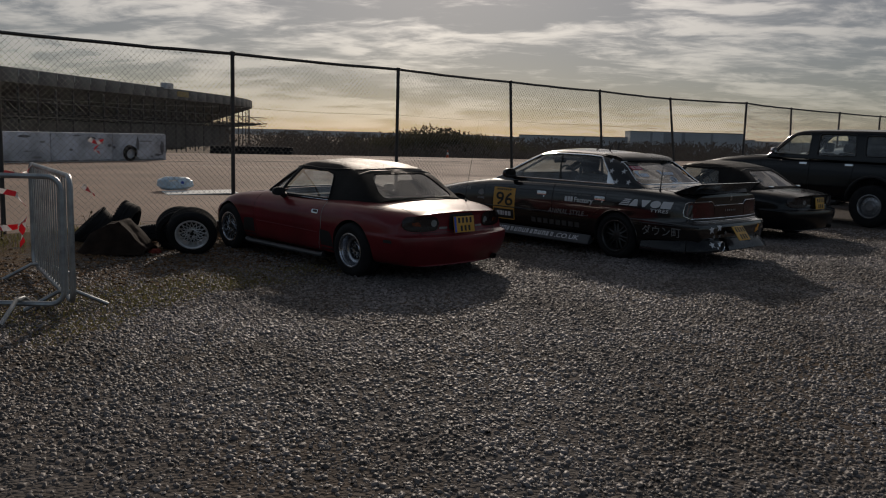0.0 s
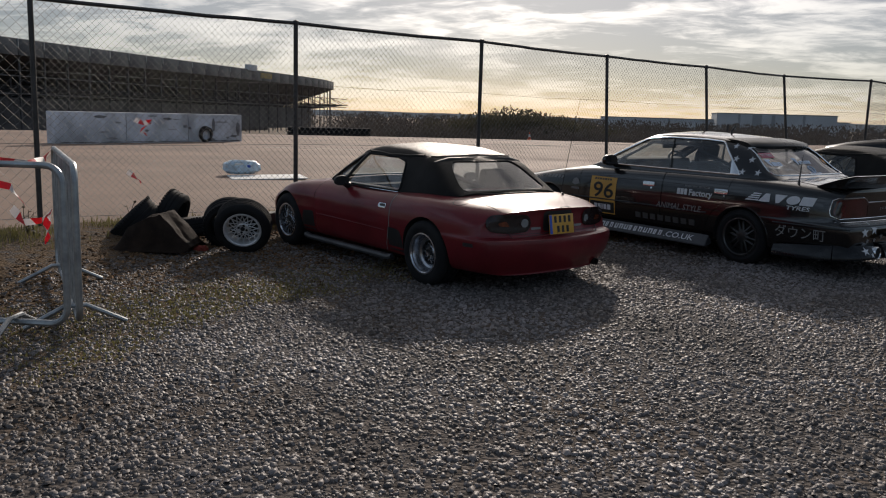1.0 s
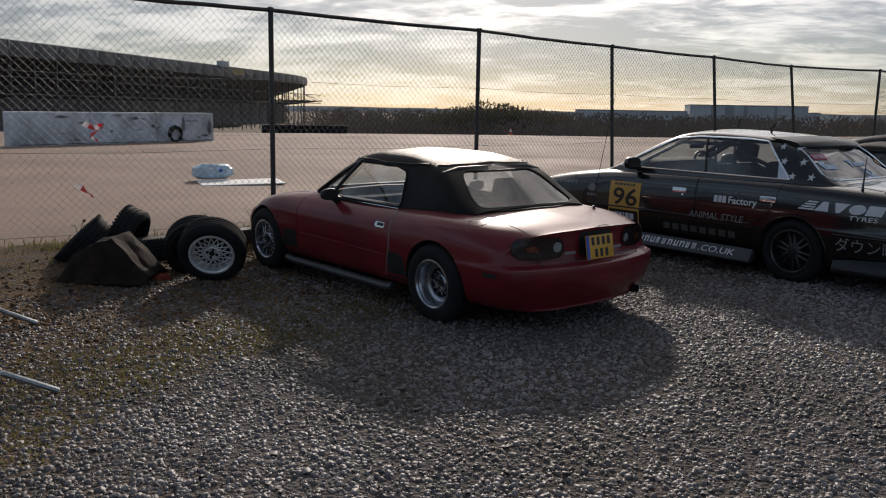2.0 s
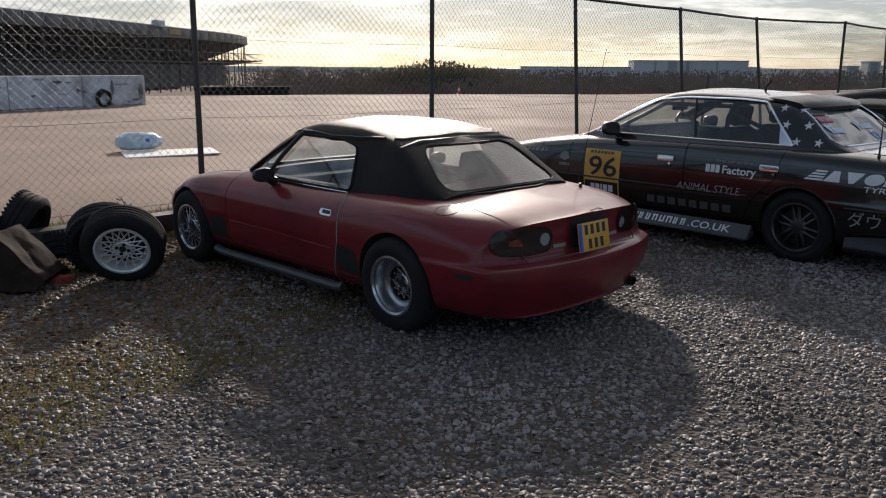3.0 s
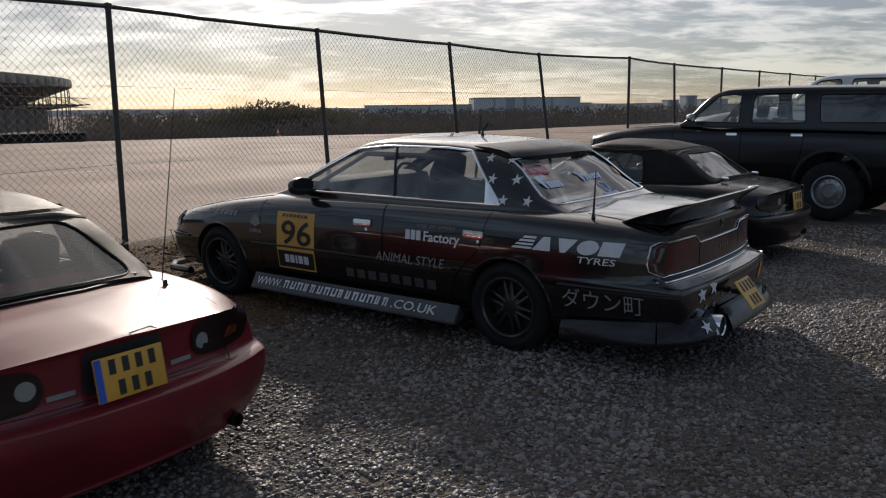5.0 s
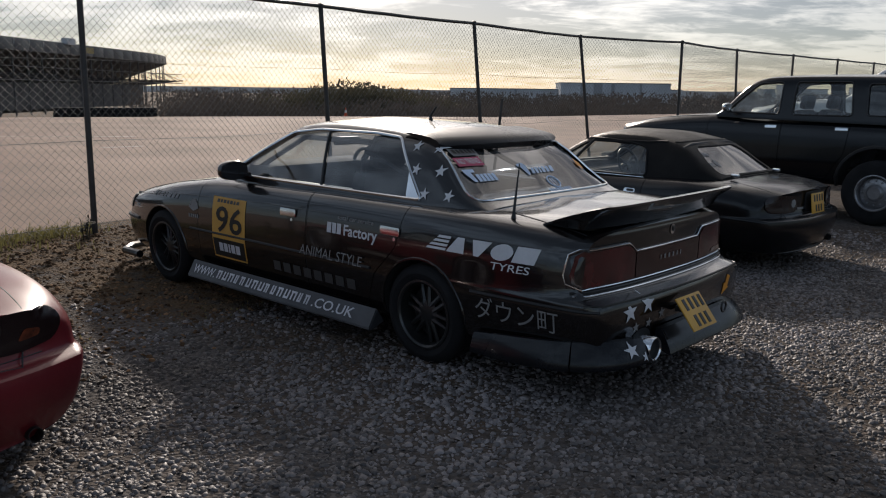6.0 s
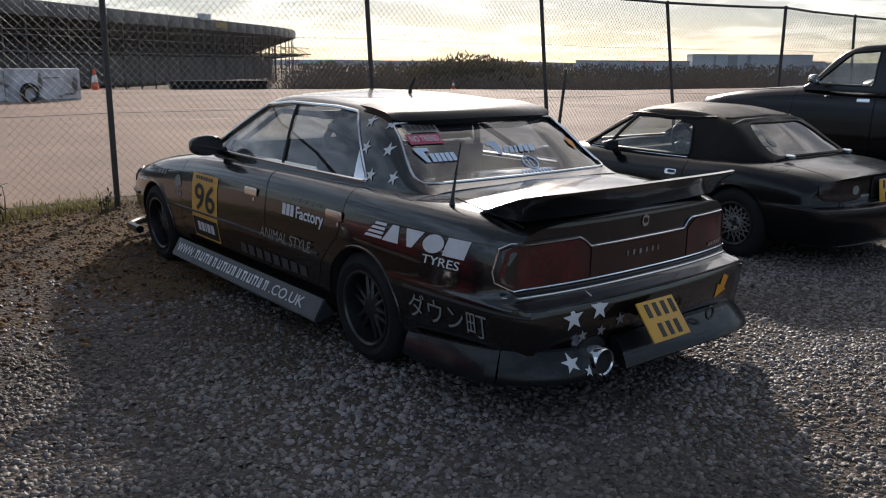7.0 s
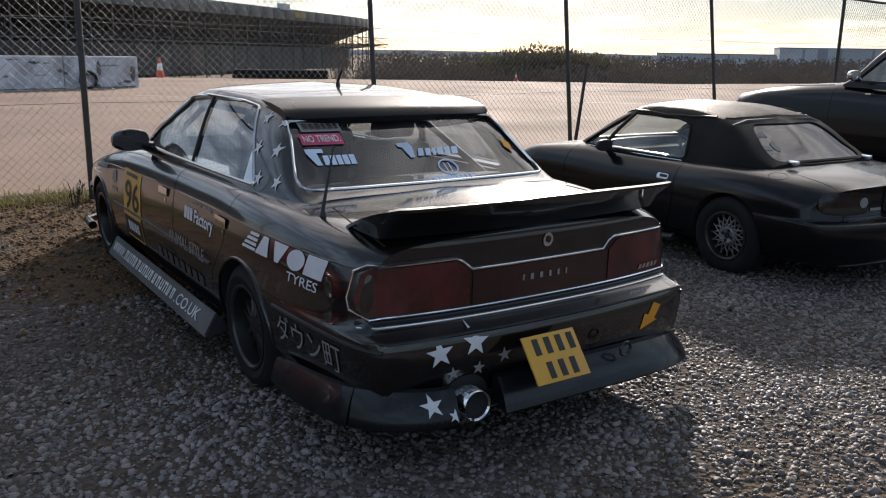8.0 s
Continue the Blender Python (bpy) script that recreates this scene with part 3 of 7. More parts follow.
def mirror_shell(car, x, y, z, mat, s=1.0):
    side = 1 if y > 0 else -1
    bm = bmesh.new()
    bmesh.ops.create_uvsphere(bm, u_segments=18, v_segments=12, radius=0.5)
    for v in bm.verts:
        v.co = Vector((max(-0.16, v.co.x) * 0.14 * s, v.co.y * 0.22 * s, (abs(v.co.z * 2) ** 0.7 * (1 if v.co.z > 0 else -1)) * 0.065 * s))
    bmesh.ops.transform(bm, matrix=Matrix.Translation((x, y, z)), verts=bm.verts)
    tube(bm, [(x + 0.02, y - 0.13 * side * s, z - 0.05), (x, y - 0.02 * side, z - 0.02)], [0.035, 0.025], 8)
    part("door_mirror", bm, mat, car)


def inflate(poly, d):
    """Outline grown by d about its middle."""
    cx, cy = sum(p[0] for p in poly) / len(poly), sum(p[1] for p in poly) / len(poly)
    out = []
    for x, y in poly:
        v = Vector((x - cx, y - cy))
        v = v * (1 + d / v.length)
        out.append((cx + v.x, cy + v.y))
    return out


def finish_body(car, solid, paint, arches, tub, doors, y_in=0.5, hollow=0.60):
    """Cuts wheel wells, cabin and doors out of a body and links them. Returns the skin's search tree and the doors."""
    me = to_mesh(solid, paint, well_black, interior)
    bvh = tree_of(me)
    for x, z, r in arches:
        for s in (1, -1):
            me = boolean(me, prism(disc_poly(x, z, r), "y", y_in * s, 1.3 * s, 1))
    me = boolean(me, prism(tub, "y", -hollow, hollow, 2))
    made = []
    for poly in doors:
        for s in (1, -1):
            d = boolean(me, prism(poly, "y", 0.58 * s, 1.3 * s), "INTERSECT")
            me = boolean(me, prism(inflate(poly, 0.006), "y", 0.575 * s, 1.3 * s, 1))
            made.append((s, part("door", d, None, car)))
    body = part("body", me, None, car)
    return bvh, made, body


def small_box(name, car, mat, *args, bevel=0.006, m=None, label=""):
    return part(name, box(bmesh.new(), *args, m, bevel), mat, car, label)


def number_plate(car, x, y, z, turn, lean, blue=False, size=(0.28, 0.205)):
    """Yellow plate with dark bars in two rows, facing back."""
    p = new("number_plate")
    p.parent = car
    p.matrix_basis = pose(x, y, z, turn, lean, 0)
    w, h = size
    part("plate", box(bmesh.new(), 0, 0, 0, 0.008, w, h, None, 0.003), plate_yellow, p, "yellow rear number plate")
    for row, n in ((0.25, 4), (-0.25, 3)):
        for k in range(n):
            part("plate_bar", box(bmesh.new(), -0.005, ((n - 1) / 2 - k) * 0.055 - 0.01, row * h, 0.003, 0.026, h * 0.34), ink_black, p, smooth=False)
    if blue:
        part("plate_band", box(bmesh.new(), -0.006, w / 2 - 0.014, 0, 0.003, 0.026, h * 0.96), plate_blue, p, smooth=False)


# ---- small two-seat convertible ----
MX = dict(
    tail=[(0.1, -1.80), (0.2, -1.90), (0.3, -1.96), (0.40, -1.985), (0.45, -1.98), (0.475, -1.91), (0.6, -1.885), (0.68, -1.86), (0.74, -1.80)],
    nose=[(0.1, 1.80), (0.2, 1.88), (0.3, 1.92), (0.4, 1.92), (0.5, 1.84), (0.56, 1.74), (0.7, 1.70)],
    top=[(-1.95, 0.685), (-1.75, 0.725), (-1.3, 0.757), (-0.9, 0.765), (0.0, 0.765), (0.55, 0.765), (0.8, 0.745), (1.2, 0.69), (1.6, 0.605), (1.9, 0.50)],
    shoulder=[(-1.95, 0.60), (-1.6, 0.665), (-1.14, 0.69), (-0.6, 0.665), (0.0, 0.65), (0.6, 0.65), (1.1, 0.655), (1.5, 0.605), (1.9, 0.44)],
    width=[(-1.98, 0.765), (-1.75, 0.80), (-1.4, 0.83), (-1.1, 0.84), (-0.5, 0.815), (0.3, 0.81), (0.8, 0.825), (1.13, 0.835), (1.5, 0.785), (1.9, 0.64)],
    low=0.16, bow_r=0.18, bow_f=0.30)
MX_CABIN = dict(
    top=[(-1.30, 0.755), (-1.22, 0.80), (-0.86, 1.038), (-0.72, 1.078), (-0.4, 1.122), (-0.1, 1.125), (0.10, 1.095), (0.20, 1.05), (0.70, 0.745)],
    belt=[(-1.30, 0.735), (-0.9, 0.728), (-0.6, 0.705), (0.2, 0.702), (0.70, 0.705)],
    width=[(-1.30, 0.55), (-1.15, 0.635), (-0.85, 0.675), (-0.3, 0.695), (0.3, 0.68), (0.55, 0.64), (0.70, 0.57)])


def roadster(m, paint, label, group, top_mat, rim_mat, spoke_mat, plate_args, worn, aerial, lens, pane):
    car = thing("convertible_car", m, label, "car", group)
    solid = body_solid(**MX)
    door = round_poly([(0.60, 0.70), (0.58, 0.20), (-0.55, 0.20), (-0.635, 0.45), (-0.615, 0.86), (0.50, 0.86)], 0.05)
    tub = [(0.45, 0.30), (0.45, 1.2), (-0.95, 1.2), (-0.95, 0.30)]
    bvh, doors, body = finish_body(car, solid, paint, [(1.1325, 0.272, 0.296), (-1.1325, 0.272, 0.296)], tub, [door])
    for s, d in doors:
        sd = "L" if s > 0 else "R"
        part("handle", patch([round_poly([(-0.570, 0.582), (-0.455, 0.582), (-0.455, 0.616), (-0.570, 0.616)], 0.016)], bvh, sd, 0.004, 0.04, 0.010), chrome, d, "chrome door handle")
        part("handle_recess", patch([round_poly([(-0.558, 0.589), (-0.485, 0.589), (-0.485, 0.609), (-0.558, 0.609)], 0.009)], bvh, sd, 0.0065, 0.04), black_trim, d)
    # hood
    outer = to_mesh(cabin_solid(-1.28, 0.70, lean=0.46, crown=0.05, **MX_CABIN), top_mat)
    cab = tree_of(outer)
    side = round_poly([(0.585, 0.722), (0.115, 1.008), (-0.36, 1.012), (-0.535, 0.975), (-0.60, 0.722)], 0.05)
    rear = round_poly([(0.51, 0.772), (0.385, 1.0), (-0.385, 1.0), (-0.51, 0.772)], 0.08)
    front = round_poly([(0.52, 0.77), (0.44, 1.04), (-0.44, 1.04), (-0.52, 0.77)], 0.05)
    me = boolean(outer, cabin_solid(-1.28, 0.70, lean=0.46, crown=0.05, inset=0.032, **MX_CABIN))
    me = boolean(me, prism(side, "y", -1.2, 1.2))
    me = boolean(me, prism(rear, "x", -1.6, -0.70))
    me = boolean(me, prism(front, "x", 0.16, 1.2))
    part("soft_top", me, None, car, "taut black fabric hood")
    for sd in "LR":
        g = part("side_window", patch([side], cab, sd, -0.010, 0.08), side_glass, car)
        g.visible_shadow = False
        part("quarter_light_bar", line_on(cab, sd, [(0.29, 0.73), (0.20, 0.86), (0.07, 1.02)], 0.015, 0.004), black_trim, car)
        part("window_seal", line_on(cab, sd, side, 0.009, 0.0, closed=True), rubber, car)
        part("waist_strip", line_on(cab, sd, [(0.50, 0.716), (0.0, 0.713), (-0.585, 0.713)], 0.0045, 0.006), chrome, car)
        s = 1 if sd == "L" else -1
        part("drip_flap", line_on(cab, "T", [(0.22, 0.475 * s), (0.05, 0.515 * s), (-0.25, 0.535 * s), (-0.52, 0.525 * s), (-0.70, 0.49 * s)], 0.020, -0.010), top_mat, car)
    g = part("rear_window", patch([rear], cab, "B", -0.008, 0.08), pane, car)
    g.visible_shadow = False
    part("rear_window_seam", line_on(cab, "B", rear, 0.008, -0.006, closed=True), top_mat, car)
    g = part("windscreen", patch([front], cab, "F", -0.010, 0.08), side_glass, car)
    g.visible_shadow = False
    part("header_flap", line_on(cab, "T", [(0.15, -0.47), (0.165, -0.2), (0.165, 0.2), (0.15, 0.47)], 0.022, -0.012), top_mat, car)
    part("hood_seam", line_on(cab, "T", [(-0.76, -0.47), (-0.80, -0.42), (-0.83, -0.2), (-0.83, 0.2), (-0.80, 0.42), (-0.76, 0.47)], 0.020, -0.012), top_mat, car)
    part("rear_deck_rail", line_on(bvh, "T", [(-1.10, 0.56), (-1.26, 0.44), (-1.31, 0.2), (-1.32, 0), (-1.31, -0.2), (-1.26, -0.44), (-1.10, -0.56)], 0.010, 0.002), top_mat, car)
    # lamps
    for s in (1, -1):
        lamp = [(s * y, z) for y, z in ((0.705, 0.58), (0.655, 0.635), (0.50, 0.655), (0.335, 0.642), (0.30, 0.58), (0.335, 0.522), (0.50, 0.510), (0.655, 0.525))]
        o = part("tail_lamp", patch([round_poly(lamp, 0.055)], bvh, "B", 0.008, 0.025, 0.014), lens, car, "smoked dark red tail lamp")
        part("reversing_lens", patch([disc_poly(s * 0.365, 0.578, 0.034, 18)], bvh, "B", 0.009, 0), clear_lens, o)
        part("indicator_lens", patch([round_poly([(s * 0.50, 0.552), (s * 0.59, 0.558), (s * 0.60, 0.585), (s * 0.53, 0.597)], 0.018)], bvh, "B", 0.010, 0.03), amber_lens if worn else lens, o)
        part("badge_strip", patch([[(s * 0.30, 0.522), (s * 0.20, 0.522), (s * 0.20, 0.540), (s * 0.30, 0.540)]], bvh, "B", 0.004, 0), sticker_grey, car)
        part("side_repeater", patch([round_poly([(0.88, 0.47), (0.90, 0.47), (0.90, 0.50), (0.88, 0.50)], 0.008)], bvh, "L" if s > 0 else "R", 0.006, 0), amber_lens, car)
        mirror_shell(car, 0.14, 0.80 * s, 0.755, black_trim, 0.72)
        part("headlamp_lid", line_on(bvh, "T", [(1.30, s * 0.33), (1.62, s * 0.33), (1.60, s * 0.60), (1.30, s * 0.64), (1.30, s * 0.33)], 0.004, 0.0), black_trim, car)
        bm = bmesh.new()
        ends = [[bm.verts.new((x, y * s, z + dz)) for y, z in ((0.783, 0.180), (0.806, 0.172), (0.818, 0.152), (0.814, 0.132), (0.76, 0.122))] for x, dz in ((0.78, 0.012), (0.70, 0.0), (-0.60, 0.0), (-0.66, 0.012))]
        for a, b in zip(ends, ends[1:]):
            for i in range(5):
                bm.faces.new((a[i], a[(i + 1) % 5], b[(i + 1) % 5], b[i]))
        bm.faces.new(ends[0])
        bm.faces.new(list(reversed(ends[-1])))
        bmesh.ops.recalc_face_normals(bm, faces=bm.faces)
        part("sill", bm, skirt_grey if worn else black_trim, car, "grey plastic sill blade" if worn else "")
        if worn:
            sd = "L" if s > 0 else "R"
            part("unpainted_wing_patch", patch([round_poly([(0.83, 0.175), (0.62, 0.175), (0.615, 0.42), (0.80, 0.41), (0.836, 0.29)], 0.03)], bvh, sd, 0.0015, 0.05), black_trim, car)
            part("unpainted_quarter_patch", patch([round_poly([(-0.615, 0.175), (-0.83, 0.175), (-0.836, 0.29), (-0.825, 0.35), (-0.80, 0.415), (-0.615, 0.425)], 0.03)], bvh, sd, 0.0015, 0.05), black_trim, car)
            part("side_marker", patch([round_poly([(-1.60, 0.395), (-1.70, 0.395), (-1.70, 0.425), (-1.60, 0.425)], 0.006)], bvh, sd, 0.003, 0), black_trim, car)
            part("door_edge", line_on(bvh, sd, [(-0.622, 0.70), (-0.640, 0.55), (-0.642, 0.45), (-0.605, 0.33), (-0.56, 0.21)], 0.0035, 0.001), sticker_grey, car)
            part("door_crease", line_on(bvh, sd, [(0.56, 0.40), (0.0, 0.395), (-0.56, 0.385)], 0.003, 0.0), paint, car)
    part("boot_lid_gap", line_on(bvh, "T", [(-1.36, 0.53), (-1.55, 0.56), (-1.75, 0.55), (-1.84, 0.5), (-1.86, 0.2), (-1.86, -0.2), (-1.84, -0.5), (-1.75, -0.55), (-1.55, -0.56), (-1.36, -0.53)], 0.0035, -0.0015), black_trim, car)
    part("bonnet_gap", line_on(bvh, "T", [(0.70, 0.62), (1.1, 0.62), (1.5, 0.56), (1.72, 0.42), (1.75, 0.0), (1.72, -0.42), (1.5, -0.56), (1.1, -0.62), (0.70, -0.62)], 0.0035, -0.0015), black_trim, car)
    part("bumper_gap", line_on(bvh, "B", [(0.6, 0.49), (0.0, 0.492), (-0.6, 0.49)], 0.0025, -0.001), black_trim, car)
    part("fuel_lid", line_on(bvh, "T", disc_poly(-1.40, 0.665, 0.062, 24), 0.0028, -0.001, closed=True), black_trim, car)
    part("plate_recess", patch([round_poly([(0.175, 0.505), (0.165, 0.665), (-0.165, 0.665), (-0.175, 0.505)], 0.03)], bvh, "B", 0.002, 0.06), black_trim, car)
    number_plate(car, *plate_args)
    part("high_brake_lamp", patch([round_poly([(-0.03, 0.672), (-0.15, 0.672), (-0.15, 0.685), (-0.03, 0.685)], 0.006)], bvh, "B", 0.003, 0.05), smoke_lens, car)
    for s in (1, -1):
        part("hood_stud", tube(bmesh.new(), [onto(bvh, "T", -1.24, 0.49 * s, 0.0), onto(bvh, "T", -1.24, 0.49 * s, 0.03)], 0.013, 10), chrome, car)
    part("exhaust_tip", revolve(bmesh.new(), [(0.026, -1.84), (0.030, -1.84), (0.030, -1.70), (0.026, -1.70)], 20, "x", (0, -0.53, 0.190)), dark_alloy, car)
    part("exhaust_box", revolve(bmesh.new(), [(0.09, -1.75), (0.10, -1.70), (0.10, -1.45), (0.0, -1.45), (0.0, -1.75)], 20, "x", (0, -0.3, 0.22), False), dark_alloy, car)
    if aerial:
        foot = onto(bvh, "T", -1.42, -0.52, 0)
        part("aerial", tube(bmesh.new(), [foot, foot + Vector((0, 0, 0.02)), foot + Vector((0.02, 0, 0.022)), foot + Vector((-0.14, 0.0, 0.85))], [0.012, 0.010, 0.003, 0.0015], 6), black_trim, car)
    for s in (1, -1):
        seat(car, -0.36, 0.33 * s, 0.20, scale=0.72)
    for s in (1, -1):
        part("door_card", box(bmesh.new(), 0.0, 0.615 * s, 0.60, 1.12, 0.05, 0.26, None, 0.02), interior, car)
    steering(car, 0.22, -0.33, 0.72)
    part("dashboard", box(bmesh.new(), 0.48, 0, 0.62, 0.38, 1.15, 0.16, None, 0.05), interior, car)
    bm = bmesh.new()
    for s in (1, -1):
        hoop = [(-0.86, 0.58 * s, 0.55), (-0.86, 0.56 * s, 0.88), (-0.86, 0.50 * s, 0.98), (-0.86, 0.36 * s, 1.01), (-0.86, 0, 1.015)]
        tube(bm, hoop, 0.021, 8)
    tube(bm, [(-0.86, 0.52, 0.96), (-0.90, -0.40, 0.62)], 0.019, 8)
    part("roll_bar", bm, cage_metal, car, "bare steel roll bar with a diagonal")
    part("interior_mirror", box(bmesh.new(), 0.18, 0, 1.0, 0.03, 0.20, 0.05, None, 0.012), black_trim, car)
    for x in (1.1325, -1.1325):
        for s in (1, -1):
            wheel(car, x, (0.725 if x < 0 and worn else 0.715) * s, 0.268, 0.273, 0.168, 0.22 if x < 0 and worn else 0.20, "deep" if x < 0 and worn else "mesh", rubber, rim_mat, spoke_mat, camber=2.0)
    return car, bvh, cab


red_car, red_skin, red_cab = roadster(
    pose(-1.324, 9.334, 0.0, 0, -0.5, 142.2), red_paint, "faded red two-seat convertible with black soft top on gravel", "parked cars",
    fabric, alloy, alloy, (-1.900, 0.010, 0.560, 0, 10, True, (0.285, 0.158)), True, True, smoke_lens, plastic_window)
black_roadster, black_skin, black_cab = roadster(
    pose(3.644, 14.30, 0.0, 0, -0.3, 137.6), navy_paint, "black two-seat convertible with black soft top on gravel", "parked cars",
    fabric, dark_alloy, steel_rim, (-1.893, 0.0, 0.562, 0, 8, False, (0.265, 0.172)), False, False, smoke_lens, dark_glass)
bars_on("window_sticker", [disc_poly(0.335, 0.862, 0.030, 16), [(0.46, 0.842), (0.385, 0.842), (0.385, 0.868), (0.46, 0.868)]] + letter_bars([0.024, 0.020, 0.024, 0.020], 0.030, 0.007, start=(0.43, 0.92), flip=True), black_cab, "B", -0.004, sticker_grey, black_roadster)
for s in (0.42, -0.42):
    small_box("boot_hinge", black_roadster, chrome, -1.33, s, 0.775, 0.07, 0.05, 0.03, bevel=0.012)

# ---- black saloon in racing stickers ----
SALOON = dict(
    tail=[(0.1, -2.22), (0.2, -2.29), (0.30, -2.33), (0.44, -2.345), (0.498, -2.335), (0.515, -2.26), (0.56, -2.222), (0.70, -2.222), (0.79, -2.218), (0.835, -2.19), (0.87, -2.11)],
    nose=[(0.1, 2.22), (0.2, 2.30), (0.3, 2.33), (0.42, 2.33), (0.47, 2.29), (0.6, 2.24), (0.70, 2.14)],
    top=[(-2.33, 0.835), (-2.1, 0.865), (-1.5, 0.885), (-1.2, 0.885), (0.0, 0.88), (0.95, 0.865), (1.3, 0.825), (1.8, 0.755), (2.15, 0.695), (2.3, 0.655)],
    shoulder=[(-2.33, 0.775), (-1.9, 0.815), (-1.3, 0.835), (-0.6, 0.835), (0.3, 0.82), (0.95, 0.79), (1.5, 0.735), (2.0, 0.665), (2.3, 0.60)],
    width=[(-2.34, 0.79), (-2.1, 0.825), (-1.7, 0.855), (-1.18, 0.87), (-0.6, 0.86), (0.3, 0.86), (1.0, 0.86), (1.485, 0.865), (1.9, 0.835), (2.3, 0.77)],
    low=0.17, bow_r=0.09, bow_f=0.09)
SALOON_CABIN = dict(
    top=[(-1.52, 0.875), (-1.44, 0.905), (-1.06, 1.19), (-0.93, 1.235), (-0.6, 1.275), (-0.15, 1.288), (0.12, 1.275), (0.28, 1.228), (1.02, 0.845)],
    belt=[(-1.52, 0.855), (-0.9, 0.855), (0.4, 0.845), (1.02, 0.83)],
    width=[(-1.52, 0.67), (-1.3, 0.725), (-0.9, 0.755), (0.0, 0.765), (0.6, 0.745), (1.02, 0.65)])


def saloon(m):
    car = thing("saloon_car", m, "lowered black four-door saloon covered in white racing stickers, parked on gravel", "car", "parked cars")
    solid = body_solid(**SALOON)
    d1 = round_poly([(1.00, 0.80), (1.00, 0.24), (-0.21, 0.24), (-0.20, 1.0), (0.90, 1.0)], 0.04)
    d2 = round_poly([(-0.225, 0.24), (-0.75, 0.24), (-0.83, 0.45), (-1.0, 0.62), (-1.08, 1.0), (-0.215, 1.0)], 0.04)
    tub = [(0.80, 0.32), (0.80, 1.3), (-1.15, 1.3), (-1.15, 0.32)]
    bvh, doors, body = finish_body(car, solid, black_paint, [(1.495, 0.280, 0.302), (-1.195, 0.280, 0.302)], tub, [d1, d2])
    outer = to_mesh(cabin_solid(-1.51, 1.02, lean=0.45, crown=0.05, **SALOON_CABIN), black_paint)
    cab = tree_of(outer)
    side = round_poly([(0.83, 0.88), (0.225, 1.185), (-0.05, 1.215), (-0.55, 1.215), (-0.765, 1.20), (-1.075, 0.88)], 0.035)
    rear = round_poly([(0.665, 0.90), (0.545, 1.195), (-0.545, 1.195), (-0.665, 0.90)], 0.05)
    front = round_poly([(0.60, 0.87), (0.52, 1.21), (-0.52, 1.21), (-0.60, 0.87)], 0.05)
    me = boolean(outer, cabin_solid(-1.51, 1.02, lean=0.45, crown=0.05, inset=0.035, **SALOON_CABIN))
    me = boolean(me, prism(side, "y", -1.3, 1.3))
    me = boolean(me, prism(rear, "x", -2.0, -0.90))
    me = boolean(me, prism(front, "x", 0.32, 1.5))
    part("roof", me, None, car)
    for sd in "LR":
        panes = [round_poly([(0.81, 0.885), (0.225, 1.18), (-0.05, 1.21), (-0.12, 1.21), (-0.225, 0.885)], 0.04), round_poly([(-0.235, 0.885), (-0.135, 1.21), (-0.55, 1.21), (-0.76, 1.195), (-1.065, 0.885)], 0.03)]
        for p in panes:
            part("side_window", patch([p], cab, sd, -0.012, 0.09), side_glass if p is panes[0] else dark_glass, car).visible_shadow = False
        part("window_chrome", line_on(cab, sd, side, 0.009, 0.001, closed=True), chrome, car, "polished chrome window surround")
        part("chrome_corner", patch([[(-1.068, 0.876), (-0.965, 0.876), (-0.93, 1.02), (-0.995, 0.965)]], cab, sd, 0.006, 0.05), chrome, car)
        part("window_divider", line_on(cab, sd, [(-0.23, 0.885), (-0.13, 1.21)], 0.009, -0.006), black_trim, car)
    part("rear_window", patch([rear], cab, "B", -0.012, 0.09), dark_glass, car).visible_shadow = False
    part("rear_window_chrome", line_on(cab, "B", rear, 0.0065, 0.001, closed=True), chrome, car)
    part("windscreen", patch([front], cab, "F", -0.012, 0.09), side_glass, car).visible_shadow = False
    # visor over the rear window, drooping at its rear edge
    bm = bmesh.new()
    rows = []
    for k in range(29):
        y = 0.565 * (1 - k / 14)
        q = abs(y) / 0.565
        bend = 0.085 * q ** 2.4
        z = 1.226 - 0.010 * q ** 2
        thin = 1 - 0.25 * max(0.0, (q - 0.90) / 0.10) ** 2
        rows.append([bm.verts.new((x + bend, y, z + dz * thin)) for x, dz in ((-0.84, 0.024), (-0.96, 0.014), (-1.06, -0.006), (-1.115, -0.028), (-1.132, -0.052), (-1.122, -0.080), (-1.090, -0.088), (-1.03, -0.062), (-0.95, -0.018))])
    for a, b in zip(rows, rows[1:]):
        for i in range(9):
            bm.faces.new((a[i], a[(i + 1) % 9], b[(i + 1) % 9], b[i]))
    bm.faces.new(rows[0])
    bm.faces.new(list(reversed(rows[-1])))
    bmesh.ops.recalc_face_normals(bm, faces=bm.faces)
    part("rear_visor", bm, visor_black, car, "black plastic visor above the rear window")
    # boot spoiler: a blade round the rear of the deck, its ends running forward to points on the wings
    half = cut_corners([(-1.865, 0.692), (-1.98, 0.702), (-2.10, 0.705), (-2.195, 0.680), (-2.212, 0.56), (-2.218, 0.30), (-2.22, 0.0)], 2)
    line = half + [(x, -y) for x, y in reversed(half[:-1])]
    run = [0.0]
    for a, b in zip(line, line[1:]):
        run.append(run[-1] + math.dist(a, b))
    bm = bmesh.new()
    rows = []
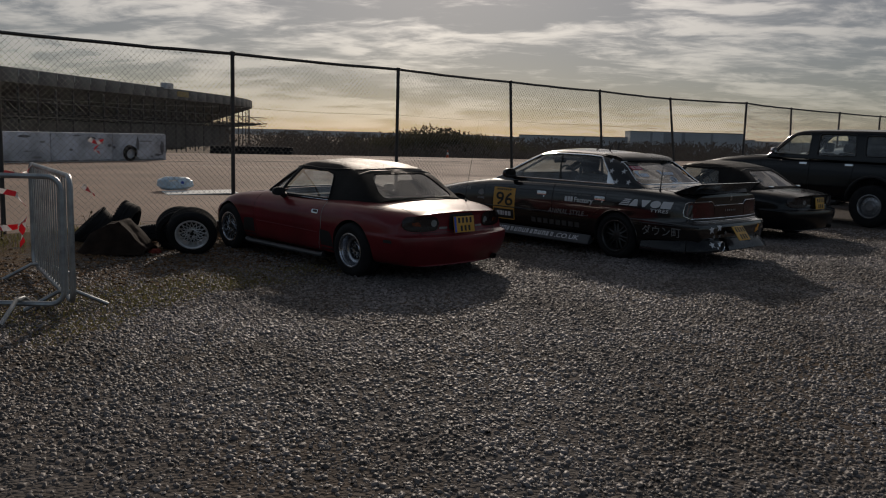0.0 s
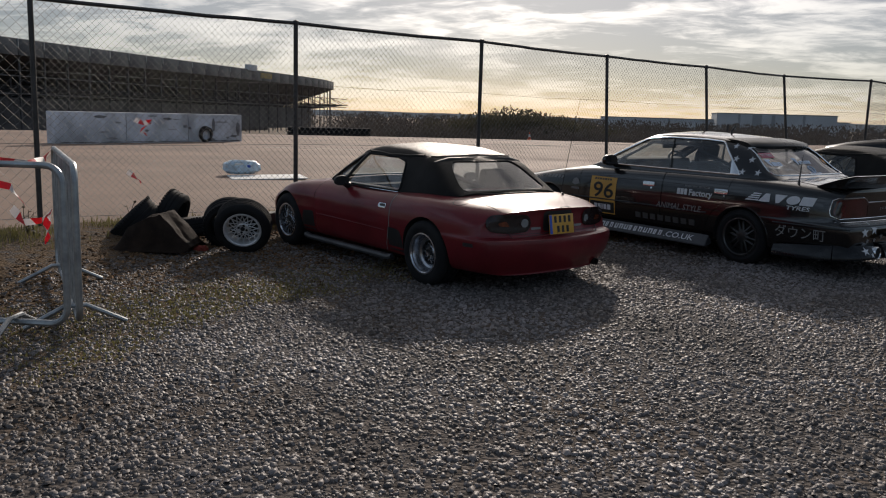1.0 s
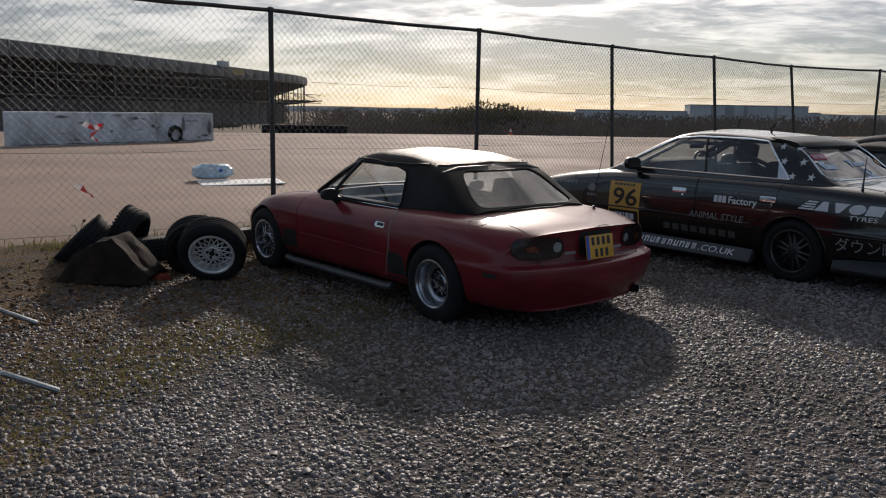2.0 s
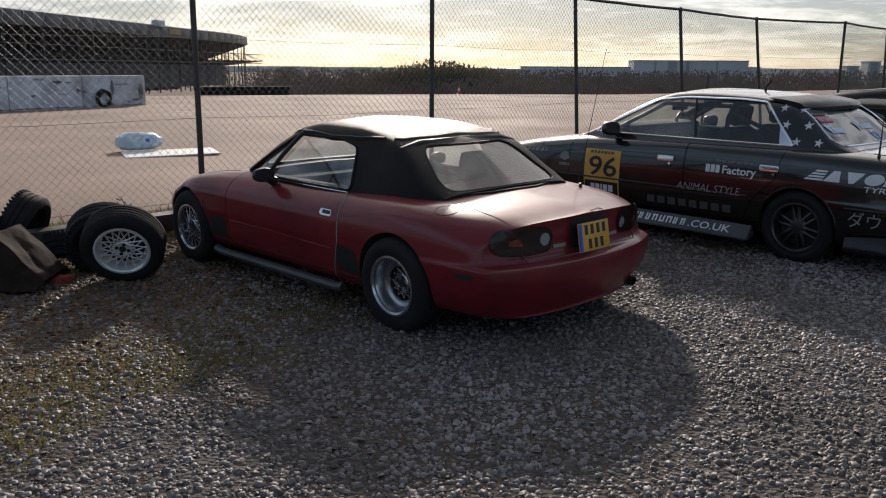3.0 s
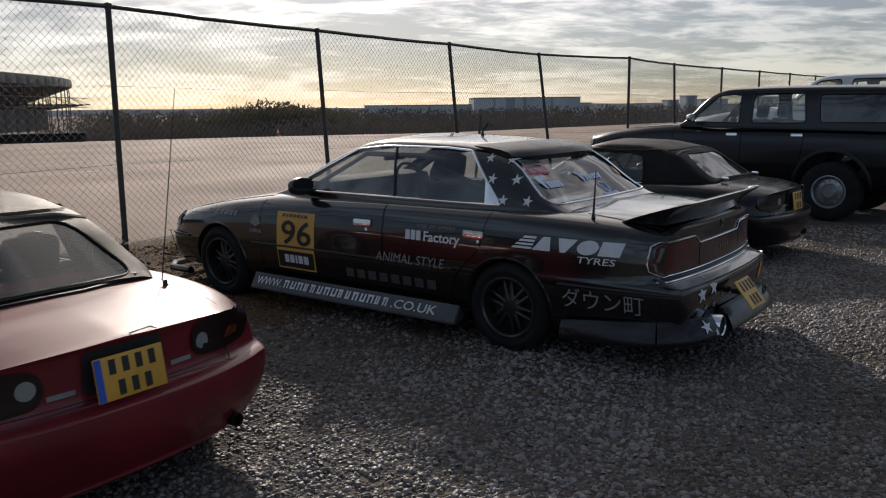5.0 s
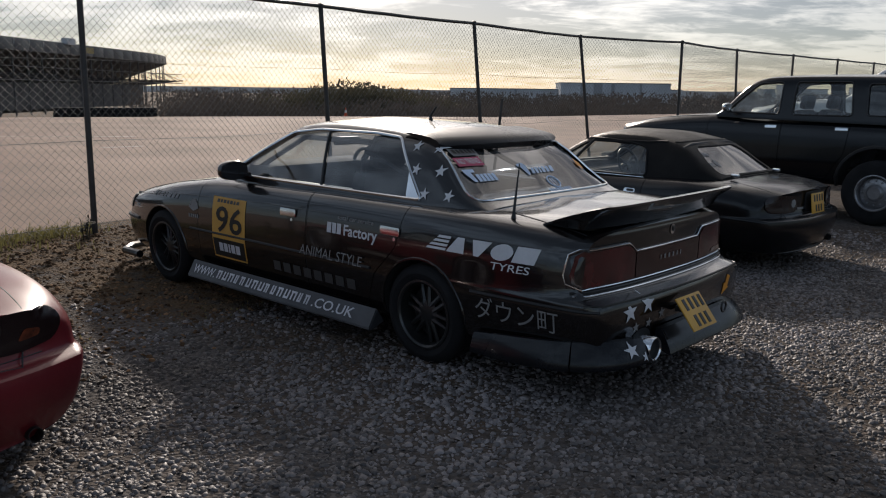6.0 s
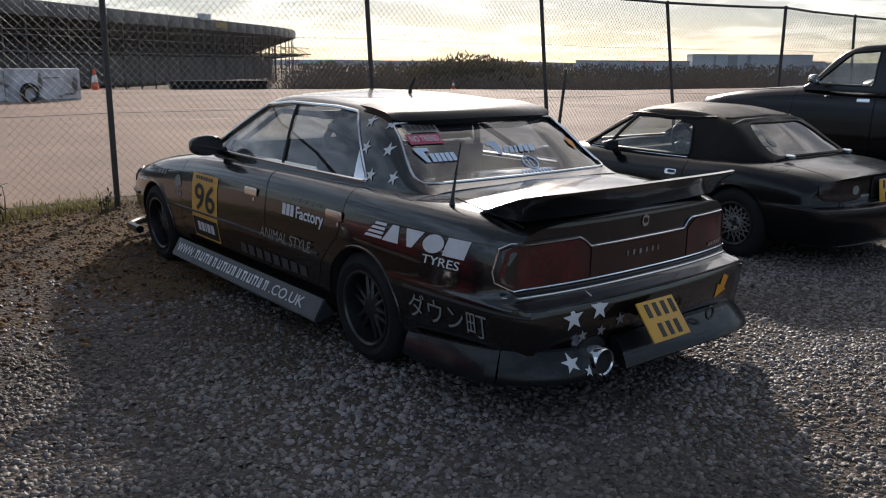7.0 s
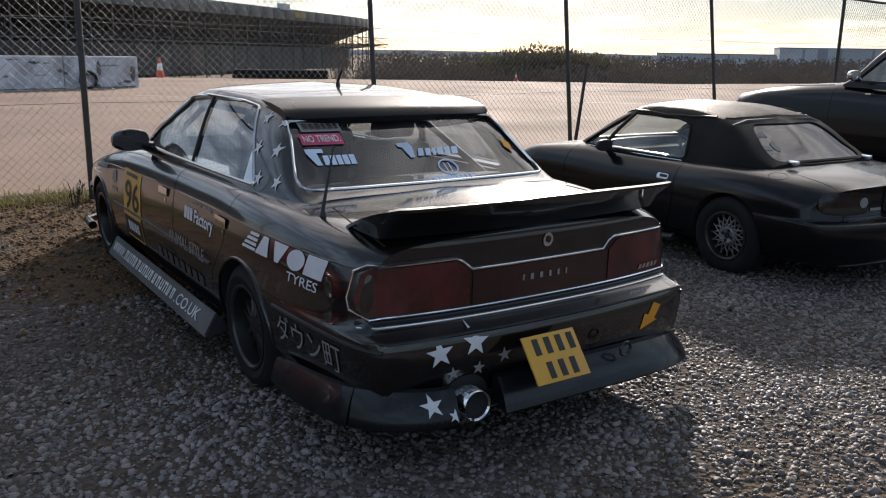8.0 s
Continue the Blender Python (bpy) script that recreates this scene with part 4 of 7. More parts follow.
    for i, (x, y) in enumerate(line):
        a, b = Vector(line[max(0, i - 1)]), Vector(line[min(len(line) - 1, i + 1)])
        d = (b - a).normalized()
        out = Vector((-d.y, d.x)) if Vector((-d.y, d.x)).dot(Vector((x + 1.6, y))) > 0 else Vector((d.y, -d.x))
        e = min(run[i], run[-1] - run[i])
        rise = min(1.0, e / 0.34) ** 0.95
        chord = 0.05 + 0.19 * min(1.0, e / 0.5)
        fx, fy = max(-2.165 + 0.075 * (y / 0.75) ** 2, x - out.x * 0.02), max(-0.685, min(0.685, y))
        foot = onto(bvh, "T", fx, fy, -0.006)
        foot.z = max(foot.z, 0.836)
        deck = onto(bvh, "T", x - out.x * chord, y - out.y * chord, -0.004)
        z = foot.z + 0.004 + (0.958 - foot.z - 0.004) * rise
        tip = Vector((x + out.x * 0.03 * rise, y + out.y * 0.03 * rise, z))
        rows.append([bm.verts.new(p) for p in (deck, deck.lerp(tip, 0.5) + Vector((0, 0, 0.004 * rise)), tip + Vector((-out.x * 0.02, -out.y * 0.02, 0.003)), tip, tip + Vector((-out.x * 0.003, -out.y * 0.003, -0.012)), tip.lerp(foot, 0.5) - Vector((out.x, out.y, 0)) * 0.012 * rise, foot)])
    for a, b in zip(rows, rows[1:]):
        for i in range(7):
            bm.faces.new((a[i], a[(i + 1) % 7], b[(i + 1) % 7], b[i]))
    bm.faces.new(rows[0])
    bm.faces.new(list(reversed(rows[-1])))
    bmesh.ops.recalc_face_normals(bm, faces=bm.faces)
    part("boot_spoiler", bm, black_paint, car, "full width black boot spoiler")
    # rear lamps
    full = [(0.745, 0.560), (0.785, 0.588), (0.788, 0.63), (0.765, 0.725), (0.735, 0.748), (0.415, 0.752), (0.385, 0.738), (0.345, 0.706), (-0.315, 0.706), (-0.345, 0.738), (-0.375, 0.752), (-0.735, 0.748), (-0.765, 0.725), (-0.788, 0.63), (-0.785, 0.588), (-0.745, 0.560)]
    strip = part("lamp_strip", patch([full], bvh, "B", 0.004, 0.06, 0.012), smoke_lens, car, "full width dark red lamp panel with chrome edge")
    for s in (1, -1):
        part("tail_lamp", patch([[(s * y, z) for y, z in ((0.74, 0.568), (0.772, 0.592), (0.776, 0.63), (0.754, 0.718), (0.73, 0.740), (0.418, 0.743), (0.390, 0.730), (0.352, 0.700), (0.352, 0.568))]], bvh, "B", 0.007, 0.06), red_lens, strip)
    part("centre_panel", patch([[(0.340, 0.568), (0.340, 0.698), (-0.340, 0.698), (-0.340, 0.568)]], bvh, "B", 0.007, 0.06), panel_red, strip, "dark red reflector panel between the lamps")
    part("lamp_chrome", line_on(bvh, "B", full, 0.0048, 0.006, closed=True), chrome, strip)
    bars_on("lettering_bar", letter_bars([0.009, 0.016, 0.016, 0.014, 0.012, 0.009], 0.024, 0.030, start=(0.112, 0.632), flip=True), bvh, "B", 0.010, sticker_grey, strip)
    bars_on("badge_bar", letter_bars([0.02, 0.02, 0.02, 0.02, 0.02], 0.020, 0.008, 0.4, start=(-0.55, 0.583), flip=True), bvh, "B", 0.011, chrome, strip)
    emblem = part("boot_emblem", patch([disc_poly(-0.01, 0.782, 0.024, 18)], bvh, "B", 0.004, 0, 0.006), chrome, car, "round chrome emblem")
    part("emblem_centre", patch([disc_poly(-0.01, 0.782, 0.012, 14)], bvh, "B", 0.008, 0, 0.003), black_trim, emblem)
    part("boot_gap", line_on(bvh, "B", [(0.70, 0.82), (0.705, 0.762), (0.42, 0.764)], 0.003, -0.001), well_black, car)
    part("boot_gap", line_on(bvh, "T", [(-1.62, 0.62), (-1.9, 0.665), (-2.1, 0.66)], 0.004, -0.001), well_black, car)
    part("boot_gap", line_on(bvh, "T", [(-1.62, -0.62), (-1.9, -0.665), (-2.1, -0.66)], 0.004, -0.001), well_black, car)
    for z, r, mt in ((0.543, 0.008, black_trim), (0.528, 0.005, chrome)):
        part("rear_trim_strip", line_on(bvh, "B", [(0.78, z), (0.4, z), (-0.4, z), (-0.78, z)], r, 0.002), mt, car)
    part("bumper_chrome", line_on(bvh, "B", [(0.79, 0.496), (0.4, 0.500), (-0.4, 0.500), (-0.79, 0.496)], 0.006, 0.002), dark_alloy, car)
    # side details
    for s in (1, -1):
        sd = "L" if s > 0 else "R"
        part("side_moulding", line_on(bvh, sd, [(1.10, 0.47), (0.3, 0.475), (-0.80, 0.475)], 0.008, 0.002), black_trim, car)
        part("side_moulding", line_on(bvh, sd, [(-1.55, 0.475), (-2.0, 0.475), (-2.25, 0.472)], 0.008, 0.002), black_trim, car)
        part("shoulder_line", line_on(bvh, sd, [(2.1, 0.62), (1.2, 0.70), (0.2, 0.735), (-1.0, 0.745), (-2.1, 0.735)], 0.004, -0.001), black_paint, car)
        # arch lips
        for ax in (1.495, -1.195):
            pts = [(ax + 0.306 * math.cos(radians(a)), 0.28 + 0.306 * math.sin(radians(a))) for a in range(-8, 190, 11)]
            part("arch_lip", line_on(bvh, sd, pts, 0.008, 0.0), black_paint, car)
        mirror_shell(car, 0.535, 0.865 * s, 0.925, black_paint, 1.0)
        # deep sill panel
        bm = bmesh.new()
        quad = [(0.862, 0.248), (0.925, 0.138), (0.91, 0.122), (0.80, 0.16)]
        A = [bm.verts.new((1.06, y * s, z)) for y, z in quad]
        B = [bm.verts.new((-0.86, y * s, z)) for y, z in quad]
        bm.faces.new(A)
        bm.faces.new(list(reversed(B)))
        for i in range(4):
            bm.faces.new((A[i], B[i], B[(i + 1) % 4], A[(i + 1) % 4]))
        bmesh.ops.recalc_face_normals(bm, faces=bm.faces)
        bmesh.ops.bevel(bm, geom=bm.edges[:], offset=0.006, segments=2, affect="EDGES")
        sk = part("side_skirt", bm, skirt_grey, car, "grey side skirt with a white web address")
        if s > 0:
            # web address: its plain ends lettered, the name between them as bars
            face = tree_of(sk.data)
            part("address_word", fit_word(face, "L", "WWW.", 1.01, 0.735, 0.168, 0.052, 0.003, 0.12, 0.012), sticker_white, sk, smooth=False)
            part("address_word", fit_word(face, "L", ".CO.UK", -0.315, -0.70, 0.168, 0.052, 0.003, 0.12, 0.012), sticker_white, sk, smooth=False)
            for k in range(15):
                x0 = 0.715 - 0.0685 * k
                w = (0.046, 0.050, 0.040, 0.048, 0.036)[(k * 3) % 5]
                for a, b in ((0.0, 0.015), (w - 0.015, w)):
                    q = [(x0 - a, 0.168), (x0 - b, 0.168), (x0 - b - 0.006, 0.220), (x0 - a - 0.006, 0.220)]
                    part("letter_bar", patch([q], face, "L", 0.003, 0), sticker_white, sk, smooth=False)
                q = [(x0, 0.168 if k % 2 else 0.208), (x0 - w, 0.168 if k % 2 else 0.208), (x0 - w, 0.180 if k % 2 else 0.220), (x0, 0.180 if k % 2 else 0.220)]
                part("letter_bar", patch([q], face, "L", 0.0034, 0), sticker_white, sk, smooth=False)
    for s, d in doors:
        sd = "L" if s > 0 else "R"
        xs = [v.co.x for v in d.data.vertices]
        hx = min(xs) + (0.10 if max(xs) > 0.5 else 0.02)
        part("handle", patch([round_poly([(hx, 0.700), (hx + 0.155, 0.700), (hx + 0.155, 0.728), (hx, 0.728)], 0.012)], bvh, sd, 0.010, 0.05, 0.018), chrome, d, "chrome pull handle")
        part("lock", patch([disc_poly(hx + 0.04, 0.665, 0.011, 12)], bvh, sd, 0.003, 0), chrome, d)
    # race number board
    board = part("race_number_board", patch([[(0.815, 0.305), (0.815, 0.727), (0.425, 0.727), (0.425, 0.305)]], bvh, "L", 0.003, 0.05), board_yellow, car, "yellow race number board reading 96")
    part("race_number", fit_word(bvh, "L", "96", 0.775, 0.455, 0.493, 0.172, 0.006, 0.05, 0.012), ink_black, board, smooth=False)
    bars_on("header_bar", letter_bars([0.03, 0.022, 0.03, 0.024, 0.03, 0.02, 0.03], 0.022, 0.012, 0.2, start=(0.76, 0.690), flip=True), bvh, "L", 0.0055, sticker_dim, board)
    part("board_footer", patch([[(0.803, 0.318), (0.803, 0.442), (0.437, 0.442), (0.437, 0.318)]], bvh, "L", 0.0055, 0.05), ink_black, board)
    bars_on("letter_bar", letter_bars([0.044, 0.044, 0.018, 0.044, 0.048], 0.060, 0.012, start=(0.735, 0.355), flip=True), bvh, "L", 0.0075, sticker_white, board)
    # tyre sponsor: stripes, four plain slanted shapes and the word below them
    def sheared(pts, x0, z0, slant=0.34):
        return [(x0 - px - slant * pz, z0 + pz) for px, pz in pts]
    w, h = 0.128, 0.080
    shapes = [[(0, 0), (w * 0.92, 0), (w * 0.70, h), (w * 0.34, h)], [(0.03 * w, h), (0.98 * w, h), (0.60 * w, 0), (0.34 * w, 0)],
              [(w * (0.5 + 0.5 * math.cos(k * math.pi / 10)), h * (0.5 + 0.52 * math.sin(k * math.pi / 10))) for k in range(20)], [(0, 0), (w, 0), (w, h), (0, h)]]
    for k, shape in enumerate(shapes):
        bars_on("sponsor_letter_bar", [sheared(shape, -1.375 - 0.137 * k, 0.655)], bvh, "L", 0.0035, sticker_white, car, "white slanted sponsor lettering bar", 0.05)
    bars_on("sponsor_stripe", [[(-1.235 - 0.024 * k, 0.657 + 0.021 * k), (-1.370 - 0.009 * k, 0.657 + 0.021 * k), (-1.377 - 0.009 * k, 0.670 + 0.021 * k), (-1.250 - 0.024 * k, 0.670 + 0.021 * k)] for k in range(4)], bvh, "L", 0.0035, sticker_white, car)
    part("sponsor_word", fit_word(bvh, "L", "TYRES", -1.660, -1.90, 0.605, 0.038, 0.0035, 0.22, 0.006), sticker_white, car, smooth=False)
    # workshop sticker
    bars_on("letter_bar", letter_bars([0.038, 0.036, 0.036], 0.062, 0.008, start=(-0.415, 0.632), flip=True), bvh, "L", 0.0035, sticker_white, car)
    part("sticker_word", fit_word(bvh, "L", "Factory", -0.560, -0.850, 0.632, 0.062, 0.0035, 0.0, 0.02), sticker_white, car, smooth=False)
    part("sticker_line", fit_word(bvh, "L", "total car service", -0.50, -0.82, 0.718, 0.026, 0.0035, 0.25, 0.008), sticker_grey, car, smooth=False)
    part("sticker_words", fit_word(bvh, "L", "ANIMAL STYLE", -0.165, -0.745, 0.468, 0.062, 0.011, 0.18), sticker_grey, car, "slanted grey words on the rear door", smooth=False)
    bars_on("letter_bar", letter_bars([0.072] * 8, 0.062, 0.030, start=(0.125, 0.318), flip=True), bvh, "L", 0.0035, sticker_dim, car)
    bars_on("letter_bar", letter_bars([0.05, 0.03, 0.06, 0.03, 0.05, 0.04, 0.03], 0.034, 0.018, 0.4, start=(1.675, 0.652), turn=1, flip=True), bvh, "L", 0.0035, sticker_grey, car)
    for k in range(7):
        a = radians(22 + 22.7 * k)
        c, n = (1.055, 0.600), (math.cos(a), math.sin(a))
        tip = (c[0] + n[0] * 0.062, c[1] + n[1] * 0.080)
        part("shell_sticker", patch([[(c[0] - n[1] * 0.006, c[1] + n[0] * 0.006), (c[0] + n[1] * 0.006, c[1] - n[0] * 0.006), (tip[0] + n[1] * 0.011, tip[1] - n[0] * 0.011), (tip[0] - n[1] * 0.011, tip[1] + n[0] * 0.011)]], bvh, "L", 0.0035, 0), sticker_grey, car)
    bars_on("letter_bar", letter_bars([0.018] * 5, 0.026, 0.008, start=(1.115, 0.548), flip=True), bvh, "L", 0.0035, sticker_grey, car)
    part("katakana_lettering", word_on(bvh, "L", "ダウン町", 0.126, (-1.575, 0.352), 0.005, 0, 0, 0.98, True), sticker_grey, car, "grey Japanese lettering on the rear wing", smooth=False)
    # stars
    for y, z, r, tn in ((-0.915, 1.160, 0.034, 10), (-0.975, 1.036, 0.036, -6), (-1.085, 0.912, 0.036, 4), (-1.140, 1.036, 0.036, 14), (-1.250, 0.914, 0.036, -8), (-1.055, 1.150, 0.026, 12)):
        part("pillar_star", patch([star(y, z, r, tn)], cab, "L", 0.004, 0), sticker_white, car)
        part("pillar_star", patch([star(y, z, r, tn)], cab, "R", 0.004, 0), sticker_white, car)
    for y, z, r, tn in ((0.545, 0.445, 0.056, 6), (0.400, 0.468, 0.055, -4), (0.275, 0.400, 0.032, 8), (0.490, 0.362, 0.028, 8), (0.385, 0.368, 0.028, -6)):
        part("bumper_star", patch([star(y, z, r, tn)], bvh, "B", 0.004, 0), sticker_white if r > 0.05 else sticker_grey, car)
    part("tow_arrow", patch([[(-0.585, 0.450), (-0.545, 0.398), (-0.565, 0.388), (-0.455, 0.362), (-0.475, 0.430), (-0.500, 0.420), (-0.535, 0.468)]], bvh, "B", 0.004, 0), sticker_orange, car, "orange tow hook arrow")
    # rear window stickers
    ban = part("window_sticker", patch([[(0.525, 1.118), (0.335, 1.118), (0.335, 1.158), (0.525, 1.158)]], cab, "B", -0.006, 0), sticker_grey, car, "small grey window sticker with dark bars")
    bars_on("letter_bar", letter_bars([0.022, 0.018, 0.022, 0.016, 0.022, 0.018], 0.020, 0.009, start=(0.51, 1.128), flip=True), cab, "B", -0.003, ink_black, ban)
    ban = part("window_sticker", patch([[(0.55, 1.066), (0.355, 1.066), (0.355, 1.110), (0.55, 1.110)]], cab, "B", -0.006, 0), sticker_pink, car, "pink window sticker with white words")
    part("window_words", fit_word(cab, "B", "NO TREND.", 0.54, 0.368, 1.076, 0.026, -0.003, 0, 0.012), sticker_white, ban, smooth=False)
    bars_on("window_letter_bar", [[(0.555, 1.050), (0.475, 1.050), (0.475, 1.034), (0.508, 1.034), (0.503, 0.988), (0.527, 0.988), (0.532, 1.034), (0.555, 1.034)]] + letter_bars([0.026, 0.024, 0.024, 0.026, 0.026], 0.036, 0.006, 0.10, start=(0.490, 0.988), flip=True), cab, "B", -0.006, sticker_blue, car)
    bars_on("window_letter_bar", [[(0.10, 1.058), (0.04, 1.062), (0.025, 1.044), (0.055, 1.030), (0.035, 1.000), (0.058, 0.998), (0.078, 1.040), (0.10, 1.046)]] + letter_bars([0.030, 0.028, 0.018, 0.030, 0.030, 0.034], 0.030, 0.012, 0.5, start=(0.015, 1.004), flip=True), cab, "B", -0.006, sticker_blue, car)
    ring = [(-0.11 + 0.050 * math.cos(k * math.pi / 12), 0.952 + 0.028 * math.sin(k * math.pi / 12)) for k in range(24)]
    part("window_ring", line_on(cab, "B", ring, 0.0045, -0.004, closed=True), sticker_blue, car)
    bars_on("window_letter_bar", [[(-0.095, 0.935), (-0.102, 0.935), (-0.102, 0.970), (-0.095, 0.970)], [(-0.120, 0.935), (-0.127, 0.935), (-0.127, 0.970), (-0.120, 0.970)]] + letter_bars([0.018] * 9, 0.016, 0.008, start=(0.005, 0.906), flip=True), cab, "B", -0.006, sticker_blue, car)
    part("window_sticker", patch([[(-0.535, 1.06), (-0.575, 1.03), (-0.565, 0.99), (-0.525, 1.02)]], cab, "B", -0.006, 0), sticker_orange, car)
    # rear lip, in two halves with a gap for the exhaust: x, y, top, bottom and reach of each station
    def lip(points, mat, label):
        bm = bmesh.new()
        rows = []
        smooth_pts = cut_corners(points, 2)
        for i, (x, y, zt, zb, reach) in enumerate(smooth_pts):
            a, b = smooth_pts[max(0, i - 1)], smooth_pts[min(len(smooth_pts) - 1, i + 1)]
            d = Vector((b[0] - a[0], b[1] - a[1])).normalized()
            out = Vector((-d.y, d.x))
            if out.dot(Vector((x + 1.2, y))) < 0:
                out = -out
            h = zt - zb
            rows.append([bm.verts.new((x + out.x * reach * k, y + out.y * reach * k, zb + h * f)) for k, f in ((-0.3, 1.0), (0.12, 0.98), (0.5, 0.70), (0.86, 0.30), (1.0, 0.06), (0.96, 0.0), (0.6, 0.06), (-0.4, 0.25))])
        for a, b in zip(rows, rows[1:]):
            for i in range(8):
                bm.faces.new((a[i], a[(i + 1) % 8], b[(i + 1) % 8], b[i]))
        bm.faces.new(rows[0])
        bm.faces.new(list(reversed(rows[-1])))
        bmesh.ops.recalc_face_normals(bm, faces=bm.faces)
        return part("rear_lip", bm, mat, car, label)
    lip([(-1.58, 0.855, 0.265, 0.165, 0.035), (-1.72, 0.858, 0.285, 0.165, 0.04), (-1.90, 0.848, 0.30, 0.170, 0.045), (-2.08, 0.818, 0.315, 0.180, 0.05), (-2.13, 0.798, 0.32, 0.185, 0.05)], lip_grey, "glossy dark corner of the rear lip")
    near_lip = lip([(-2.133, 0.797, 0.32, 0.185, 0.05), (-2.18, 0.770, 0.323, 0.19, 0.054), (-2.235, 0.725, 0.326, 0.195, 0.058), (-2.29, 0.655, 0.328, 0.202, 0.06), (-2.325, 0.58, 0.33, 0.208, 0.06), (-2.335, 0.515, 0.33, 0.212, 0.06)], lip_grey, "scuffed grey rear lip")
    lip_skin = tree_of(near_lip.data)
    for y, z, r, tn in ((0.612, 0.282, 0.040, 10), (0.540, 0.245, 0.024, -10)):
        part("lip_star", patch([star(y, z, r, tn)], lip_skin, "B", 0.004, 0), sticker_white, near_lip)
    lip([(-2.335, 0.325, 0.332, 0.205, 0.07), (-2.338, -0.1, 0.334, 0.208, 0.075), (-2.33, -0.42, 0.328, 0.205, 0.08), (-2.29, -0.62, 0.312, 0.195, 0.085), (-2.22, -0.745, 0.285, 0.175, 0.085), (-2.13, -0.80, 0.255, 0.155, 0.08)], lip_grey, "scuffed grey rear lip")
    number_plate(car, -2.428, 0.125, 0.400, 0, 38, size=(0.252, 0.185))
    part("plate_bracket", box(bmesh.new(), -2.37, 0.125, 0.40, 0.09, 0.06, 0.03, None, 0.005), black_trim, car)
    # black disc laid on the bumper for the shaded opening; no hole is cut
    part("exhaust_cutout", patch([disc_poly(0.43, 0.25, 0.098, 24)], bvh, "B", 0.003, 0.05), well_black, car)
    part("exhaust_tip", revolve(bmesh.new(), [(0.050, -2.376), (0.056, -2.382), (0.062, -2.372), (0.060, -2.25), (0.050, -2.25)], 28, "x", (0, 0.440, 0.258)), chrome, car, "wide round chrome exhaust tip")
    part("exhaust_core", revolve(bmesh.new(), [(0.0, -2.355), (0.0515, -2.355), (0.0515, -2.25), (0.0, -2.25)], 20, "x", (0, 0.440, 0.258), False), well_black, car)
    part("tow_eye", tube(bmesh.new(), [Vector((-2.40, -0.27 + 0.028 * math.cos(a * math.pi / 6), 0.345 + 0.028 * math.sin(a * math.pi / 6))) for a in range(12)], 0.006, 6, True), dark_alloy, car)
    for x, y, tip in ((-1.69, 0.70, Vector((0.02, -0.06, 0.27))), (-0.45, 0.0, Vector((-0.05, 0, 0.085)))):
        foot = onto(bvh if y else cab, "T", x, y, 0)
        part("aerial", tube(bmesh.new(), [foot, foot + Vector((0, 0, 0.025)), foot + tip], [0.014, 0.008, 0.0025 if y else 0.006], 6), black_trim, car)
    # front
    for s in (1, -1):
        part("headlamp", patch([round_poly([(s * 0.74, 0.50), (s * 0.42, 0.50), (s * 0.42, 0.60), (s * 0.72, 0.60)], 0.02)], bvh, "F", 0.005, 0.05, 0.012), clear_lens, car)
        part("headlamp_corner", patch([round_poly([(2.22, 0.50), (2.07, 0.51), (2.07, 0.60), (2.20, 0.595)], 0.02)], bvh, "L" if s > 0 else "R", 0.005, 0.05, 0.01), clear_lens, car)
    part("grille", patch([[(0.38, 0.49), (-0.38, 0.49), (-0.38, 0.60), (0.38, 0.60)]], bvh, "F", 0.004, 0.06), black_trim, car)
    part("bumper_strip", line_on(bvh, "L", [(2.22, 0.44), (1.9, 0.445)], 0.012, 0.002), skirt_grey, car)
    part("front_lip", tube(bmesh.new(), [(1.88, 0.85, 0.16), (2.15, 0.83, 0.15), (2.30, 0.70, 0.15), (2.40, 0.3, 0.15), (2.40, -0.3, 0.15), (2.30, -0.70, 0.15), (2.15, -0.83, 0.15)], 0.03, 8), lip_grey, car)
    part("bonnet_gap", line_on(bvh, "T", [(1.0, 0.70), (1.6, 0.70), (2.1, 0.66)], 0.004, -0.001), well_black, car)
    # cabin
    for s in (1, -1):
        seat(car, -0.10, 0.36 * s, 0.30, scale=1.15)
    part("rear_bench", box(bmesh.new(), -1.0, 0, 0.62, 0.16, 1.2, 0.5, pose(0, 0, 0, 0, -20, 0), 0.05), interior, car)
    steering(car, 0.50, -0.36, 0.86)
    part("dashboard", box(bmesh.new(), 0.66, 0, 0.82, 0.34, 1.22, 0.26, None, 0.06), interior, car)
    bm = bmesh.new()
    for s in (1, -1):
        tube(bm, [(-0.42, 0.60 * s, 0.5), (-0.42, 0.56 * s, 1.05), (-0.42, 0.46 * s, 1.17), (-0.42, 0, 1.19)], 0.02, 8)
        tube(bm, [(-0.42, 0.54 * s, 1.10), (-1.25, 0.52 * s, 0.80)], 0.018, 8)
        tube(bm, [(-0.42, 0.50 * s, 1.15), (0.22, 0.50 * s, 1.15), (0.75, 0.60 * s, 0.86)], 0.018, 8)
        tube(bm, [(0.70, 0.62 * s, 0.6), (-0.42, 0.62 * s, 0.62)], 0.018, 8)
    tube(bm, [(-0.42, 0.52, 1.12), (-0.42, -0.56, 0.62)], 0.018, 8)
    part("roll_cage", bm, cage_metal, car, "dark steel roll cage")
    part("interior_mirror", box(bmesh.new(), 0.38, 0, 1.10, 0.03, 0.24, 0.06, None, 0.015), black_trim, car)
